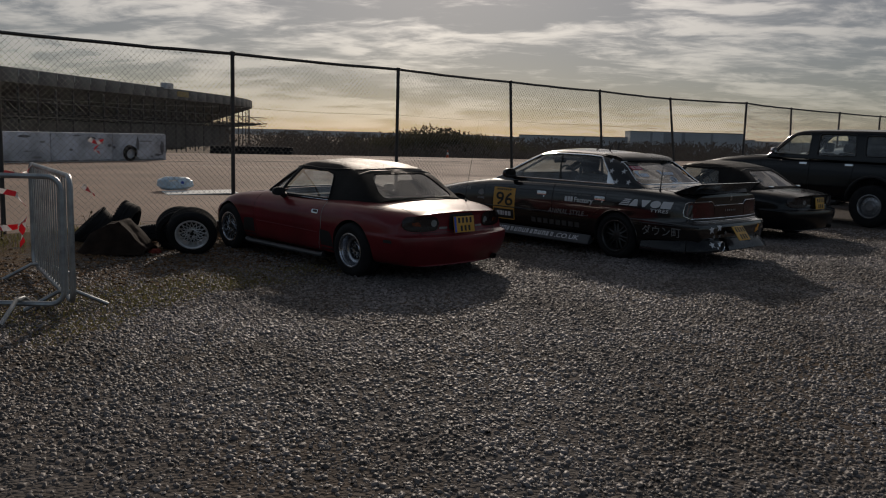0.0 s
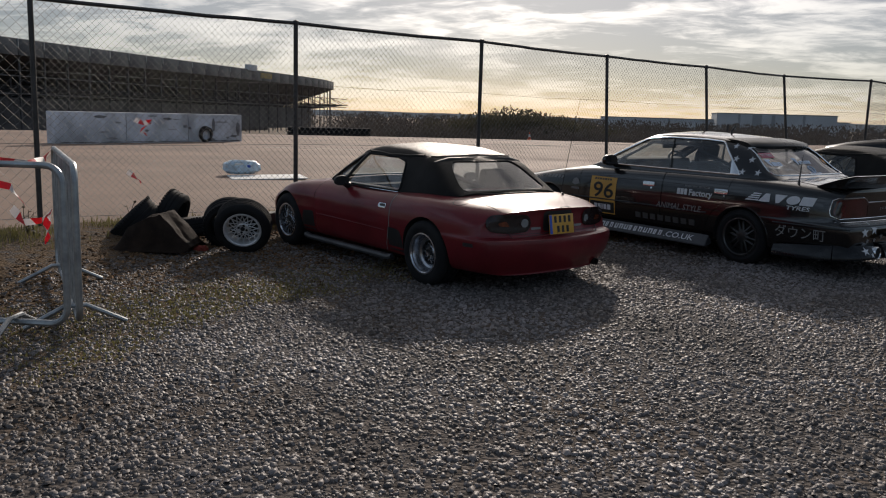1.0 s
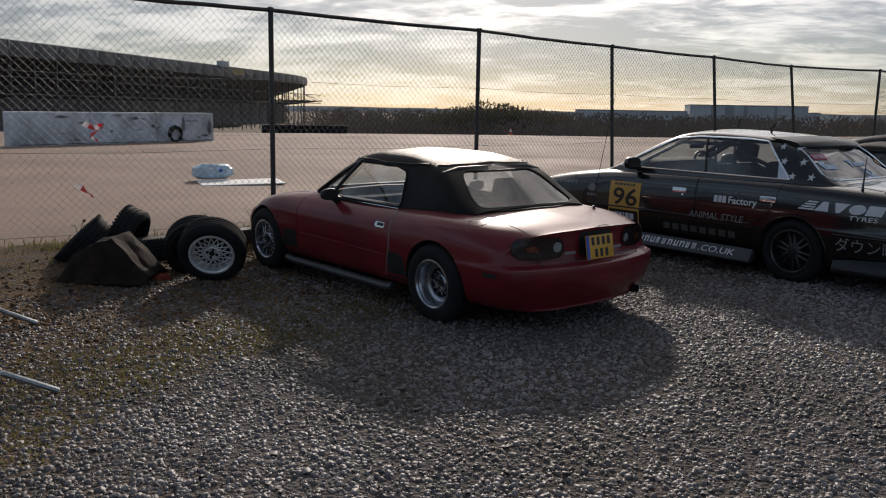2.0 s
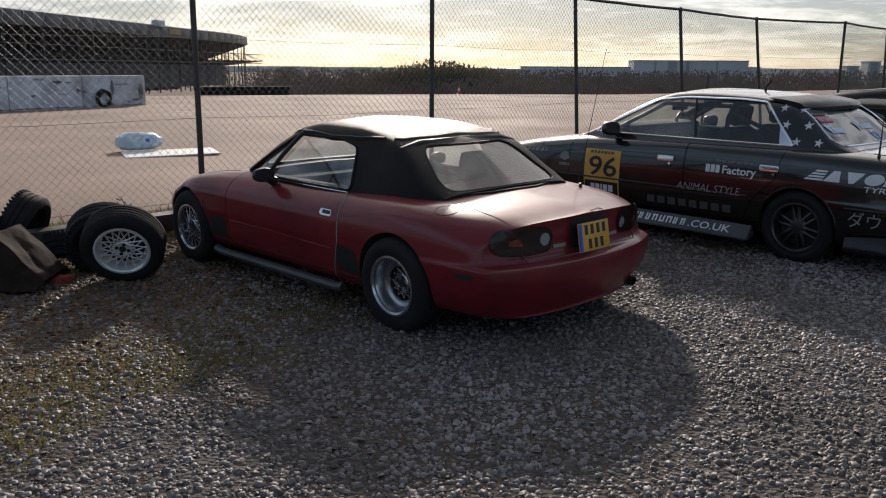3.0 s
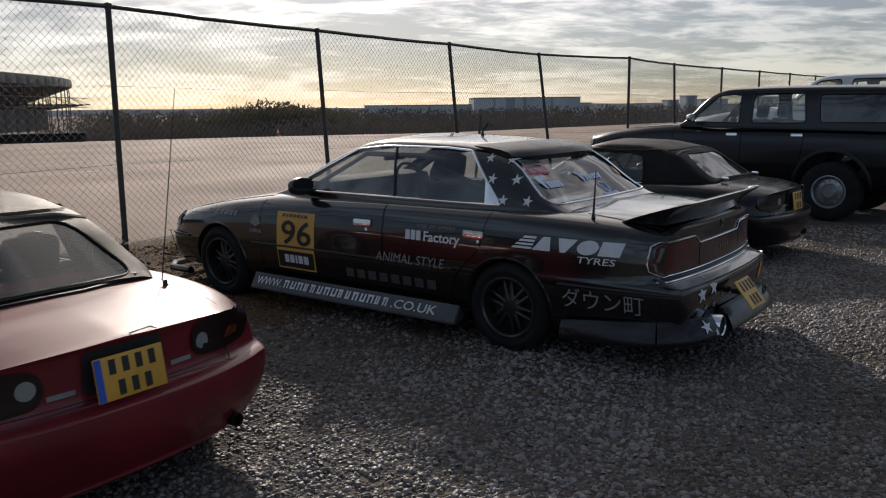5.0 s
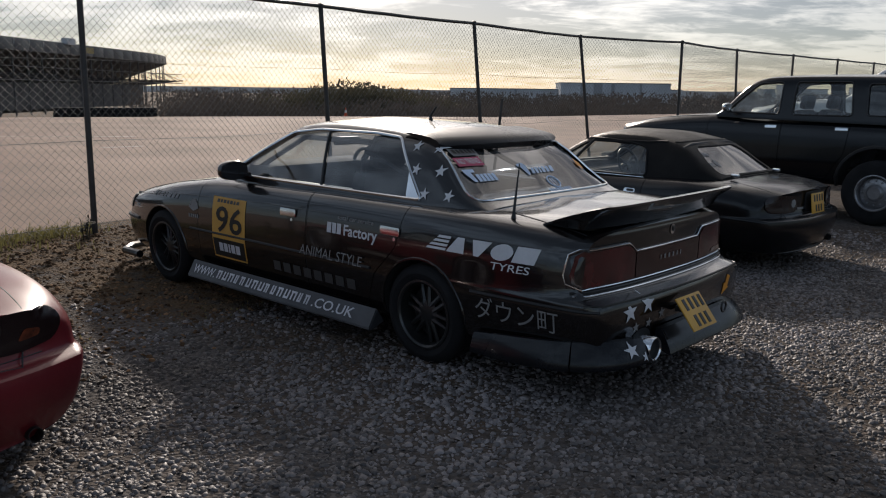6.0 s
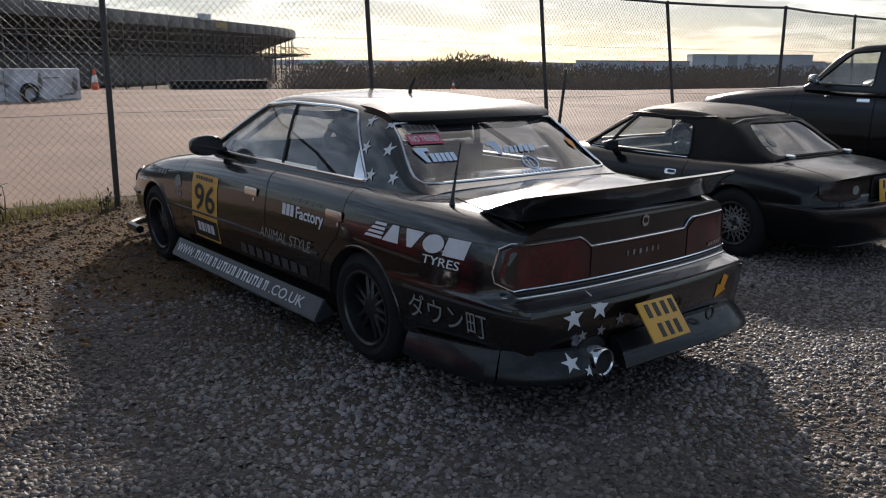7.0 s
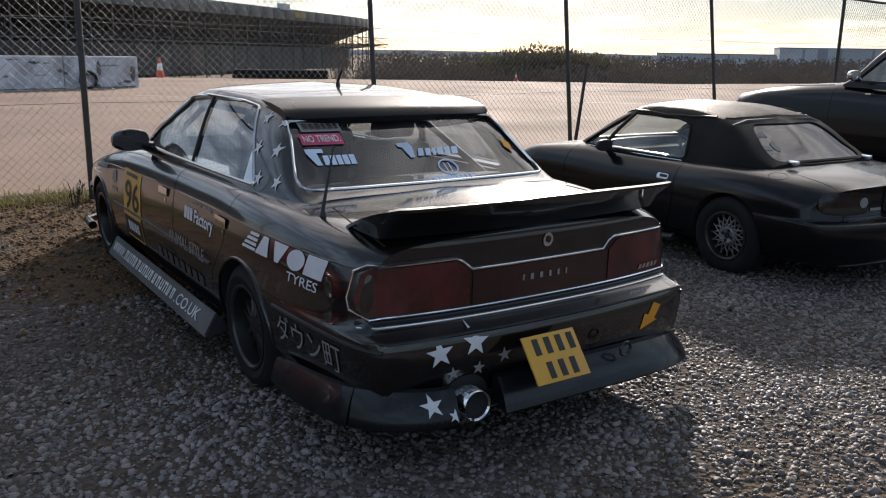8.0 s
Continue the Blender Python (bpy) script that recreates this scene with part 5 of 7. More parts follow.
    for x, y in ((1.495, 0.735), (-1.195, 0.735)):
        for s in (1, -1):
            wheel(car, x, y * s, 0.276, 0.280, 0.188, 0.22, "five", rubber, dark_alloy, dark_alloy, camber=(3.0 if x > 0 else 1.5))
    return car, bvh, cab


black_car, black_body, black_cab2 = saloon(pose(1.438, 11.535, 0.0, 0, -0.35, 139.9))

# ---- off-roader ----
OFFROAD = dict(
    tail=[(0.3, -2.30), (0.45, -2.35), (0.6, -2.35), (0.8, -2.33), (1.05, -2.31), (1.2, -2.29)],
    nose=[(0.3, 2.30), (0.45, 2.38), (0.65, 2.38), (0.72, 2.32), (0.95, 2.29), (1.15, 2.24)],
    top=[(-2.35, 1.15), (0.0, 1.18), (0.75, 1.225), (1.2, 1.20), (1.8, 1.14), (2.3, 1.05)],
    shoulder=[(-2.35, 1.10), (0.0, 1.12), (0.75, 1.12), (1.2, 1.10), (1.8, 1.06), (2.3, 0.96)],
    width=[(-2.35, 0.80), (-2.05, 0.835), (-1.4, 0.85), (0.0, 0.835), (1.0, 0.84), (1.3125, 0.85), (1.9, 0.82), (2.35, 0.77)],
    low=0.40, bow_r=0.05, bow_f=0.12, flat=0.2)
OFFROAD_CABIN = dict(
    top=[(-2.31, 1.13), (-2.28, 1.5), (-2.17, 1.66), (-1.8, 1.705), (-0.6, 1.72), (0.0, 1.71), (0.20, 1.67), (0.70, 1.235)],
    belt=[(-2.31, 1.14), (0.70, 1.19)],
    width=[(-2.31, 0.76), (-1.75, 0.80), (0.2, 0.80), (0.70, 0.75)])


def offroader(m, paint, label, lamps=False):
    car = thing("off_road_car", m, label, "car", "parked cars")
    solid = body_solid(**OFFROAD)
    d1 = round_poly([(0.78, 1.3), (0.78, 0.5), (-0.20, 0.5), (-0.20, 1.3)], 0.05)
    d2 = round_poly([(-0.215, 1.3), (-0.215, 0.5), (-0.80, 0.5), (-1.0, 0.80), (-1.05, 1.3)], 0.05)
    tub = [(0.60, 0.55), (0.60, 1.6), (-2.15, 1.6), (-2.15, 0.55)]
    bvh, doors, body = finish_body(car, solid, paint, [(1.3125, 0.42, 0.45), (-1.39, 0.42, 0.45)], tub, [d1, d2])
    outer = to_mesh(cabin_solid(-2.31, 0.70, lean=0.22, crown=0.05, **OFFROAD_CABIN), paint)
    cab = tree_of(outer)
    panes = [round_poly([(0.56, 1.24), (0.15, 1.60), (-0.16, 1.62), (-0.16, 1.225)], 0.05), round_poly([(-0.32, 1.225), (-0.32, 1.62), (-0.98, 1.62), (-1.04, 1.225)], 0.05), round_poly([(-1.20, 1.235), (-1.16, 1.60), (-2.06, 1.59), (-2.16, 1.235)], 0.05)]
    rear = round_poly([(0.66, 1.16), (0.60, 1.58), (-0.60, 1.58), (-0.66, 1.16)], 0.06)
    front = round_poly([(0.66, 1.22), (0.58, 1.61), (-0.58, 1.61), (-0.66, 1.22)], 0.06)
    me = boolean(outer, cabin_solid(-2.31, 0.70, lean=0.22, crown=0.05, inset=0.04, **OFFROAD_CABIN))
    for p in panes:
        me = boolean(me, prism(p, "y", -1.3, 1.3))
    me = boolean(me, prism(rear, "x", -2.8, -2.04))
    me = boolean(me, prism(front, "x", 0.24, 1.5))
    part("roof", me, None, car)
    for sd in "LR":
        for i, p in enumerate(panes):
            part("side_window", patch([p], cab, sd, -0.014, 0.12), privacy_glass if i == 2 else side_glass, car).visible_shadow = False
            part("window_seal", line_on(cab, sd, p, 0.010, 0.0, closed=True), black_trim, car)
    part("rear_window", patch([rear], cab, "B", -0.012, 0.12), dark_glass, car).visible_shadow = False
    part("windscreen", patch([front], cab, "F", -0.014, 0.12), side_glass, car).visible_shadow = False
    for s, d in doors:
        xs = [v.co.x for v in d.data.vertices]
        hx = min(xs) + (0.05 if max(xs) > 0.3 else 0.02)
        part("handle", patch([round_poly([(hx, 1.070), (hx + 0.15, 1.070), (hx + 0.15, 1.090), (hx, 1.090)], 0.01)], bvh, "L" if s > 0 else "R", 0.008, 0.05, 0.016), chrome, d, "chrome door handle")
    for s in (1, -1):
        sd = "L" if s > 0 else "R"
        for ax in (1.3125, -1.39):
            part("arch_flare", line_on(bvh, sd, [(ax + 0.47 * math.cos(radians(a)), 0.42 + 0.47 * math.sin(radians(a))) for a in range(0, 181, 12)], 0.024, 0.002), black_trim, car)
        mirror_shell(car, 0.45, 0.94 * s, 1.30, chrome, 0.8)
        part("side_step", tube(bmesh.new(), [(0.80, 0.86 * s, 0.40), (-0.80, 0.86 * s, 0.40)], 0.04, 10), black_trim, car)
        part("headlamp", patch([round_poly([(s * 0.76, 0.80), (s * 0.45, 0.80), (s * 0.45, 0.93), (s * 0.74, 0.93)], 0.03)], bvh, "F", 0.005, 0.06, 0.015), clear_lens, car)
        part("tail_lamp", patch([round_poly([(s * 0.78, 0.72), (s * 0.66, 0.72), (s * 0.66, 1.0), (s * 0.78, 1.0)], 0.02)], bvh, "B", 0.005, 0.06, 0.015), red_lens, car)
        part("indicator_lamp", patch([round_poly([(2.28, 0.84), (2.12, 0.84), (2.12, 0.97), (2.26, 0.97)], 0.03)], bvh, sd, 0.005, 0.06, 0.01), clear_lens, car)
        for x in (0.15, -0.72):
            seat(car, x - 0.15, 0.38 * s, 0.62, scale=1.1)
    steering(car, 0.35, -0.38, 1.12)
    part("dashboard", box(bmesh.new(), 0.62, 0, 1.05, 0.35, 1.3, 0.2, None, 0.05), black_trim, car)
    part("grille", patch([[(0.40, 0.80), (-0.40, 0.80), (-0.40, 0.93), (0.40, 0.93)]], bvh, "F", 0.004, 0.08), black_trim, car)
    for x0, name in ((-2.39, "rear_bumper"), (2.40, "front_bumper")):
        part(name, box(bmesh.new(), x0, 0, 0.53, 0.14, 1.66, 0.16, None, 0.04), chrome if x0 < 0 else black_trim, car)
    if lamps:
        for x, y in ((-0.9, 0.35), (-0.9, 0.0), (-1.6, 0.4), (-1.6, -0.3)):
            foot = onto(cab, "T", x, y, -0.01)
            bm = tube(bmesh.new(), [foot, foot + Vector((0, 0, 0.06))], 0.015, 8)
            revolve(bm, [(0.0, -0.03), (0.06, -0.03), (0.065, 0.02), (0.0, 0.05)], 16, "x", tuple(foot + Vector((0, 0, 0.12))), False)
            part("roof_lamp", bm, black_trim, car)
    part("bonnet_gap", line_on(bvh, "T", [(0.85, 0.68), (1.4, 0.68), (1.9, 0.62)], 0.005, -0.001), well_black, car)
    for x in (1.3125, -1.39):
        for s in (1, -1):
            wheel(car, x, 0.755 * s, 0.37, 0.372, 0.205, 0.25, "steel", rubber, steel_rim, steel_rim)
    return car


offroader(pose(6.25, 16.99, 0.0, 0, 0, 135), navy_paint, "black four-door off-road car with steel wheels, parked on gravel")
offroader(pose(9.6, 20.6, 0.0, 0, 0, 135) @ Matrix.Scale(1.17, 4), white_paint, "white off-road car with roof lamps, mostly hidden behind a black one", True)


# ---- the ground ----
FENCE_DIR = Vector((0.5727, 0.8198, 0))
POSTS = [(-9.02, 4.46), (-7.11, 6.65), (-5.20, 8.85), (-3.28, 11.00), (-1.41, 13.19), (0.25, 15.71), (2.02, 18.04), (3.85, 20.72), (5.93, 22.10), (7.78, 24.85), (9.87, 27.22), (11.9, 29.5), (13.9, 31.75), (15.9, 34.0), (17.9, 36.2), (19.9, 38.4)]


def fence_d(x, y):
    return -0.8198 * x + 0.5727 * y


def edge_y(x):
    """Far edge of the tarmac."""
    return 48.3 + 0.28 * x - 0.011 * x * x if x < 10 else 50.0


def ground_z(x, y):
    d = fence_d(x, y)
    z = 0.13 * max(0.0, min(1.0, (d - 6.8) / 1.8))
    z -= 0.06 * math.exp(-((x + 2.3) ** 2 + (y - 9.9) ** 2) / 0.8)
    if -10 < x < 14 and -4 < y < 24:
        z += 0.012 * noise.noise((x * 0.7, y * 0.7, 0.0)) + 0.006 * noise.noise((x * 2.3, y * 2.3, 4.0))
    far = y - edge_y(max(-60, min(60, x))) - 0.6
    if far > 0 and d > 9:
        z -= min(4.6, 0.05 * far) + 0.02 * max(0, min(far, 500) - 92)
    return z


def moss_cover(x, y):
    """How thickly moss and earth cover the gravel, 0 to 1."""
    if y > 40 and fence_d(x, y) > 9:
        return 1.0
    d = fence_d(x, y)
    n = 0.5 + 0.9 * noise.noise((x * 0.55, y * 0.55, 3.0)) + 0.5 * noise.noise((x * 1.6, y * 1.6, 6.0))
    start = 3.9 + 1.2 * max(0.0, min(1.0, (x + 1.6) / 1.2))
    left = max(0.0, min(1.0, (d - start) / 2.2))
    return max(0.0, min(1.0, (n + 1.25 * left - 0.95) * 1.6))


def ground_material():
    m = bpy.data.materials.new("gravel_ground")
    m.use_nodes = True
    nt = m.node_tree
    N, L = nt.nodes.new, nt.links.new
    b = nt.nodes["Principled BSDF"]
    b.inputs["Roughness"].default_value = 0.9
    b.inputs["Specular IOR Level"].default_value = 0.15
    tc = N("ShaderNodeTexCoord")
    vor = N("ShaderNodeTexVoronoi")
    vor.inputs["Scale"].default_value = 42
    L(tc.outputs["Object"], vor.inputs["Vector"])
    stone = N("ShaderNodeValToRGB")
    e = stone.color_ramp.elements
    e[0].color, e[1].color = (0.040, 0.036, 0.034, 1), (0.150, 0.135, 0.128, 1)
    L(vor.outputs["Color"], stone.inputs[0])
    earth, patchy, moss = N("ShaderNodeTexNoise"), N("ShaderNodeTexNoise"), N("ShaderNodeTexNoise")
    earth.inputs["Scale"].default_value, earth.inputs["Detail"].default_value = 9, 8
    patchy.inputs["Scale"].default_value, patchy.inputs["Detail"].default_value = 0.55, 6
    moss.inputs["Scale"].default_value, moss.inputs["Detail"].default_value = 1.1, 7
    for n in (earth, patchy, moss):
        L(tc.outputs["Object"], n.inputs["Vector"])
    soil = N("ShaderNodeValToRGB")
    e = soil.color_ramp.elements
    e[0].position, e[1].position = 0.3, 0.7
    e[0].color, e[1].color = (0.026, 0.018, 0.011, 1), (0.108, 0.066, 0.036, 1)
    L(earth.outputs["Fac"], soil.inputs[0])
    mix = N("ShaderNodeMixRGB")
    mr = N("ShaderNodeMapRange")
    mr.inputs["From Min"].default_value, mr.inputs["From Max"].default_value = 0.42, 0.62
    mr.inputs["To Min"].default_value, mr.inputs["To Max"].default_value = 0.10, 0.65
    L(patchy.outputs["Fac"], mr.inputs["Value"])
    L(mr.outputs[0], mix.inputs[0])
    L(stone.outputs[0], mix.inputs[1])
    L(soil.outputs[0], mix.inputs[2])
    green, tone = N("ShaderNodeMixRGB"), N("ShaderNodeMixRGB")
    tone.inputs[1].default_value, tone.inputs[2].default_value = (0.062, 0.042, 0.021, 1), (0.165, 0.100, 0.052, 1)
    L(moss.outputs["Fac"], tone.inputs[0])
    L(tone.outputs[0], green.inputs[2])
    gr = N("ShaderNodeMath")
    gr.operation = "MULTIPLY"
    cover, lift = N("ShaderNodeAttribute"), N("ShaderNodeMapRange")
    cover.attribute_name = "moss"
    lift.inputs["From Min"].default_value, lift.inputs["From Max"].default_value = 0.35, 0.55
    L(earth.outputs["Fac"], lift.inputs["Value"])
    L(cover.outputs["Fac"], gr.inputs[0])
    L(lift.outputs[0], gr.inputs[1])
    L(gr.outputs[0], green.inputs[0])
    L(mix.outputs[0], green.inputs[1])
    L(green.outputs[0], b.inputs["Base Color"])
    bp = N("ShaderNodeBump")
    bp.inputs["Strength"].default_value, bp.inputs["Distance"].default_value = 0.7, 0.02
    inv = N("ShaderNodeMath")
    inv.operation = "SUBTRACT"
    inv.inputs[0].default_value = 1.0
    L(vor.outputs["Distance"], inv.inputs[1])
    L(inv.outputs[0], bp.inputs["Height"])
    L(bp.outputs[0], b.inputs["Normal"])
    return m


def tarmac_material():
    m = material("tarmac", (0.210, 0.131, 0.090), 0.85, vary=0.12, scale=0.35, fine=14, bump=0.35, bump_scale=60, color2=(0.165, 0.108, 0.078))
    return m


gravel_mat = ground_material()
grid_x = [-900, -500, -300, -200, -140, -100, -70, -50, -38, -28, -20, -15, -11, -8] + [-6 + 0.25 * k for k in range(61)] + [10, 12, 15, 19, 25, 35, 50, 80, 120, 200, 300, 500, 900]
grid_y = [-300, -120, -50, -20, -8, -3, 0] + [1 + 0.25 * k for k in range(65)] + [18, 20, 23, 27, 32, 38, 41, 43, 45, 46.5, 48, 49.5, 51, 53, 57, 65, 80, 110, 160, 220, 320, 500, 800, 1300, 2500]
bm = bmesh.new()
grid = [[bm.verts.new((x, y, ground_z(x, y))) for x in grid_x] for y in grid_y]
for a, b in zip(grid, grid[1:]):
    for i in range(len(grid_x) - 1):
        bm.faces.new((a[i], a[i + 1], b[i + 1], b[i]))
ground = part("ground", bm, gravel_mat)
layer = ground.data.attributes.new("moss", "FLOAT", "POINT")
layer.data.foreach_set("value", [moss_cover(v.co.x, v.co.y) for v in ground.data.vertices])
tagged(ground, "grey gravel ground with moss and bare earth", "ground", kind="structure")

# track surface beyond the fence
bm = bmesh.new()
rows = []
for k in range(121):
    s = -60 + 1.5 * k
    foot = Vector((-1.41, 13.19, 0)) + FENCE_DIR * s + Vector((-0.8198, 0.5727, 0)) * (0.55 + 0.12 * noise.noise((s * 0.6, 0, 0)))
    x0, y0 = foot.x, foot.y
    x1 = x0 - 30 + 0.25 * s
    y1 = edge_y(max(-60, min(60, x1)))
    y1 = max(y1, y0 + 0.5)
    rows.append([bm.verts.new((x0 + (x1 - x0) * t, y0 + (y1 - y0) * t, 0.142 + 0.004 * (1 if 0 < t < 1 else -3))) for t in (0, 0.004, 0.03, 0.1, 0.3, 0.5, 0.7, 0.85, 0.95, 0.995, 1)])
for a, b in zip(rows, rows[1:]):
    for i in range(len(a) - 1):
        bm.faces.new((a[i], b[i], b[i + 1], a[i + 1]))
bmesh.ops.recalc_face_normals(bm, faces=bm.faces)
tagged(part("road", bm, tarmac_material()), "wide grey-brown tarmac of a race circuit", "road", kind="structure")
for x, y, w, l, a in ((1.5, 31, 0.16, 2.4, 4), (-9, 27.5, 0.12, 4.0, 12), (-5.75, 24.03, 0.13, 0.95, 47)):
    tagged(part("track_marking", box(bmesh.new(), x, y, 0.149, l, w, 0.004, pose(0, 0, 0, 0, 0, a)), worn_line, smooth=False), "worn white paint line on the tarmac", "marking", kind="structure")


# ---- loose stones ----
def stones(count, box_xy, lo, hi, seed, keep):
    rng = np.random.default_rng(seed)
    x = rng.uniform(box_xy[0], box_xy[1], count)
    y = rng.uniform(box_xy[2], box_xy[3], count)
    # the scatter thins out towards its outer borders
    rim = np.minimum(np.minimum((x - box_xy[0]) / 0.9, (box_xy[1] - x) / 0.9), (y - box_xy[2]) / 0.8 if box_xy[2] < 10 else 1.0)
    sel = keep(x, y, rng.uniform(0, 1, count)) & (rng.uniform(0, 1, count) < rim)
    x, y = x[sel], y[sel]
    n = len(x)
    d = -0.8198 * x + 0.5727 * y
    gx, gy = np.linspace(box_xy[0], box_xy[1], 90), np.linspace(box_xy[2], box_xy[3], 90)
    table = np.array([[ground_z(a, b) for a in gx] for b in gy])
    ix, iy = (x - gx[0]) / (gx[1] - gx[0]), (y - gy[0]) / (gy[1] - gy[0])
    i0, j0 = np.clip(ix.astype(int), 0, 88), np.clip(iy.astype(int), 0, 88)
    fx, fy = ix - i0, iy - j0
    z = table[j0, i0] * (1 - fx) * (1 - fy) + table[j0, i0 + 1] * fx * (1 - fy) + table[j0 + 1, i0] * (1 - fx) * fy + table[j0 + 1, i0 + 1] * fx * fy
    size = lo + (hi - lo) * rng.uniform(0, 1, n) ** 2.2
    # flat-topped chips: four corners below, four above
    ring = np.array([(1, 0.8), (-0.8, 1), (-1, -0.8), (0.8, -1)], float) * 0.8
    low = np.concatenate([np.repeat(ring[None], n, 0) * (1 + rng.uniform(-0.3, 0.3, (n, 4, 1))), np.full((n, 4, 1), -0.7)], 2)
    high = np.concatenate([low[..., :2] * rng.uniform(0.35, 0.95, (n, 4, 1)) + rng.uniform(-0.15, 0.15, (n, 1, 2)), 0.75 + rng.uniform(-0.45, 0.25, (n, 4, 1))], 2)
    v = np.concatenate([low, high], 1)
    quad = np.array([(4, 5, 6, 7), (0, 1, 5, 4), (1, 2, 6, 5), (2, 3, 7, 6), (3, 0, 4, 7)])
    v *= np.stack([np.ones(n), rng.uniform(0.55, 0.95, n), rng.uniform(0.22, 0.6, n)], 1)[:, None, :]
    t1, t2 = rng.uniform(0, 6.283, n), rng.normal(0, 0.36, n)
    c, s = np.cos(t2)[:, None], np.sin(t2)[:, None]
    vx, vz = v[..., 0] * c - v[..., 2] * s, v[..., 0] * s + v[..., 2] * c
    c, s = np.cos(t1)[:, None], np.sin(t1)[:, None]
    v = np.stack([vx * c - v[..., 1] * s, vx * s + v[..., 1] * c, vz], -1) * (size * 0.5)[:, None, None]
    v += np.stack([x, y, z + size * 0.10], 1)[:, None, :]
    f = (quad[None] + 8 * np.arange(n)[:, None, None]).reshape(-1, 4)
    me = bpy.data.meshes.new("gravel_stones")
    me.vertices.add(n * 8)
    me.vertices.foreach_set("co", v.reshape(-1))
    me.loops.add(len(f) * 4)
    me.loops.foreach_set("vertex_index", f.reshape(-1).astype(np.int32))
    me.polygons.add(len(f))
    me.polygons.foreach_set("loop_start", np.arange(0, len(f) * 4, 4, dtype=np.int32))
    me.update(calc_edges=True)
    return me


def bare(x, y):
    """1 where moss and earth show, 0 where stones lie thick."""
    gx, gy = np.linspace(-5, 10, 76), np.linspace(2, 16, 71)
    table = np.array([[moss_cover(a, b) for a in gx] for b in gy])
    i = np.clip(np.round((x - gx[0]) / (gx[1] - gx[0])).astype(int), 0, 75)
    j = np.clip(np.round((y - gy[0]) / (gy[1] - gy[0])).astype(int), 0, 70)
    return table[j, i]


stone_mat = material("gravel_stones", (0.149, 0.134, 0.132), 0.55, vary=0.28, scale=0.8, fine=120, spread=0.55, island=True, color2=(0.085, 0.070, 0.060), spec=0.3)
me = stones(172000, (-4.2, 6.2, 2.6, 10.2), 0.013, 0.046, 5, lambda x, y, r: (-0.8198 * x + 0.5727 * y < 7.6) & (r > 0.34 * bare(x, y) + 0.08 * (-0.8198 * x + 0.5727 * y > 5.2) + 0.45 * ((x > -1.5) & (-0.8198 * x + 0.5727 * y > 5.5))))
tagged(part("gravel_stones", me, stone_mat, smooth=False), "loose grey and brown gravel stones", "gravel", kind="stuff")
me = stones(44000, (-3.5, 9.0, 10.2, 15.0), 0.016, 0.05, 6, lambda x, y, r: (-0.8198 * x + 0.5727 * y < 8.2) & (r > 0.10 + 0.55 * bare(x, y) + 0.55 * ((x < 0.6) & (-0.8198 * x + 0.5727 * y > 6.0))))
tagged(part("gravel_stones", me, stone_mat, smooth=False), "loose grey gravel stones beside the black cars", "gravel", kind="stuff")
me = stones(22000, (1.4, 6.2, 10.2, 13.2), 0.013, 0.043, 7, lambda x, y, r: r > 0.5 * bare(x, y))
tagged(part("gravel_stones", me, stone_mat, smooth=False), "loose grey gravel stones round the parked cars", "gravel", kind="stuff")


earth_mat = material("earth_clods", (0.132, 0.077, 0.042), 0.9, vary=0.25, scale=12, fine=60, spread=0.7, island=True)
earth_mat.node_tree.nodes["Principled BSDF"].inputs["Specular IOR Level"].default_value = 0.1
me = stones(34000, (-4.6, 1.6, 5.5, 14.2), 0.014, 0.052, 8, lambda x, y, r: ((-0.8198 * x + 0.5727 * y > 5.5 + 1.4 * r) | ((x > -1.3) & (-0.8198 * x + 0.5727 * y > 5.3 + 1.4 * r))) & (-0.8198 * x + 0.5727 * y < 8.9))
tagged(part("earth_clods", me, earth_mat, smooth=False), "brown clods of earth and bark along the fence", "earth", kind="stuff")


# ---- grass verge under the fence ----
def blades(count, seed, spot, height, width=0.006):
    rng = random.Random(seed)
    verts, faces = [], []
    for _ in range(count):
        x, y, z = spot(rng)
        a, h = rng.uniform(0, 6.283), height * rng.uniform(0.4, 1.2)
        lx, ly = rng.gauss(0, 0.35) * h, rng.gauss(0, 0.35) * h
        dx, dy = width * math.cos(a), width * math.sin(a)
        k = len(verts)
        verts += [(x - dx, y - dy, z - 0.01), (x + dx, y + dy, z - 0.01), (x + lx * 0.5 + dx * .6, y + ly * 0.5 + dy * .6, z + h * 0.65), (x + lx * 0.5 - dx * .6, y + ly * 0.5 - dy * .6, z + h * 0.65), (x + lx, y + ly, z + h * 0.95)]
        faces += [(k, k + 1, k + 2, k + 3), (k + 3, k + 2, k + 4)]
    me = bpy.data.meshes.new("grass")
    me.from_pydata(verts, [], faces)
    return me


def verge_spot(rng):
    while True:
        s = rng.uniform(-9, 16)
        d = rng.gauss(0.0, 0.22) + 0.05
        x = -1.41 + FENCE_DIR.x * s - 0.8198 * d
        y = 13.19 + FENCE_DIR.y * s + 0.5727 * d
        if noise.noise((x * 1.1, y * 1.1, 2.0)) + 0.35 > rng.random() * 0.9:
            return x, y, ground_z(x, y)


def moss_spot(rng):
    while True:
        x, y = rng.gauss(-2.2, 1.3), rng.gauss(8.6, 2.3)
        if fence_d(x, y) < 6.5 - 0.9 * rng.random() and y > 3.5 and moss_cover(x, y) > 0.2 + 0.75 * rng.random():
            return x, y, ground_z(x, y)


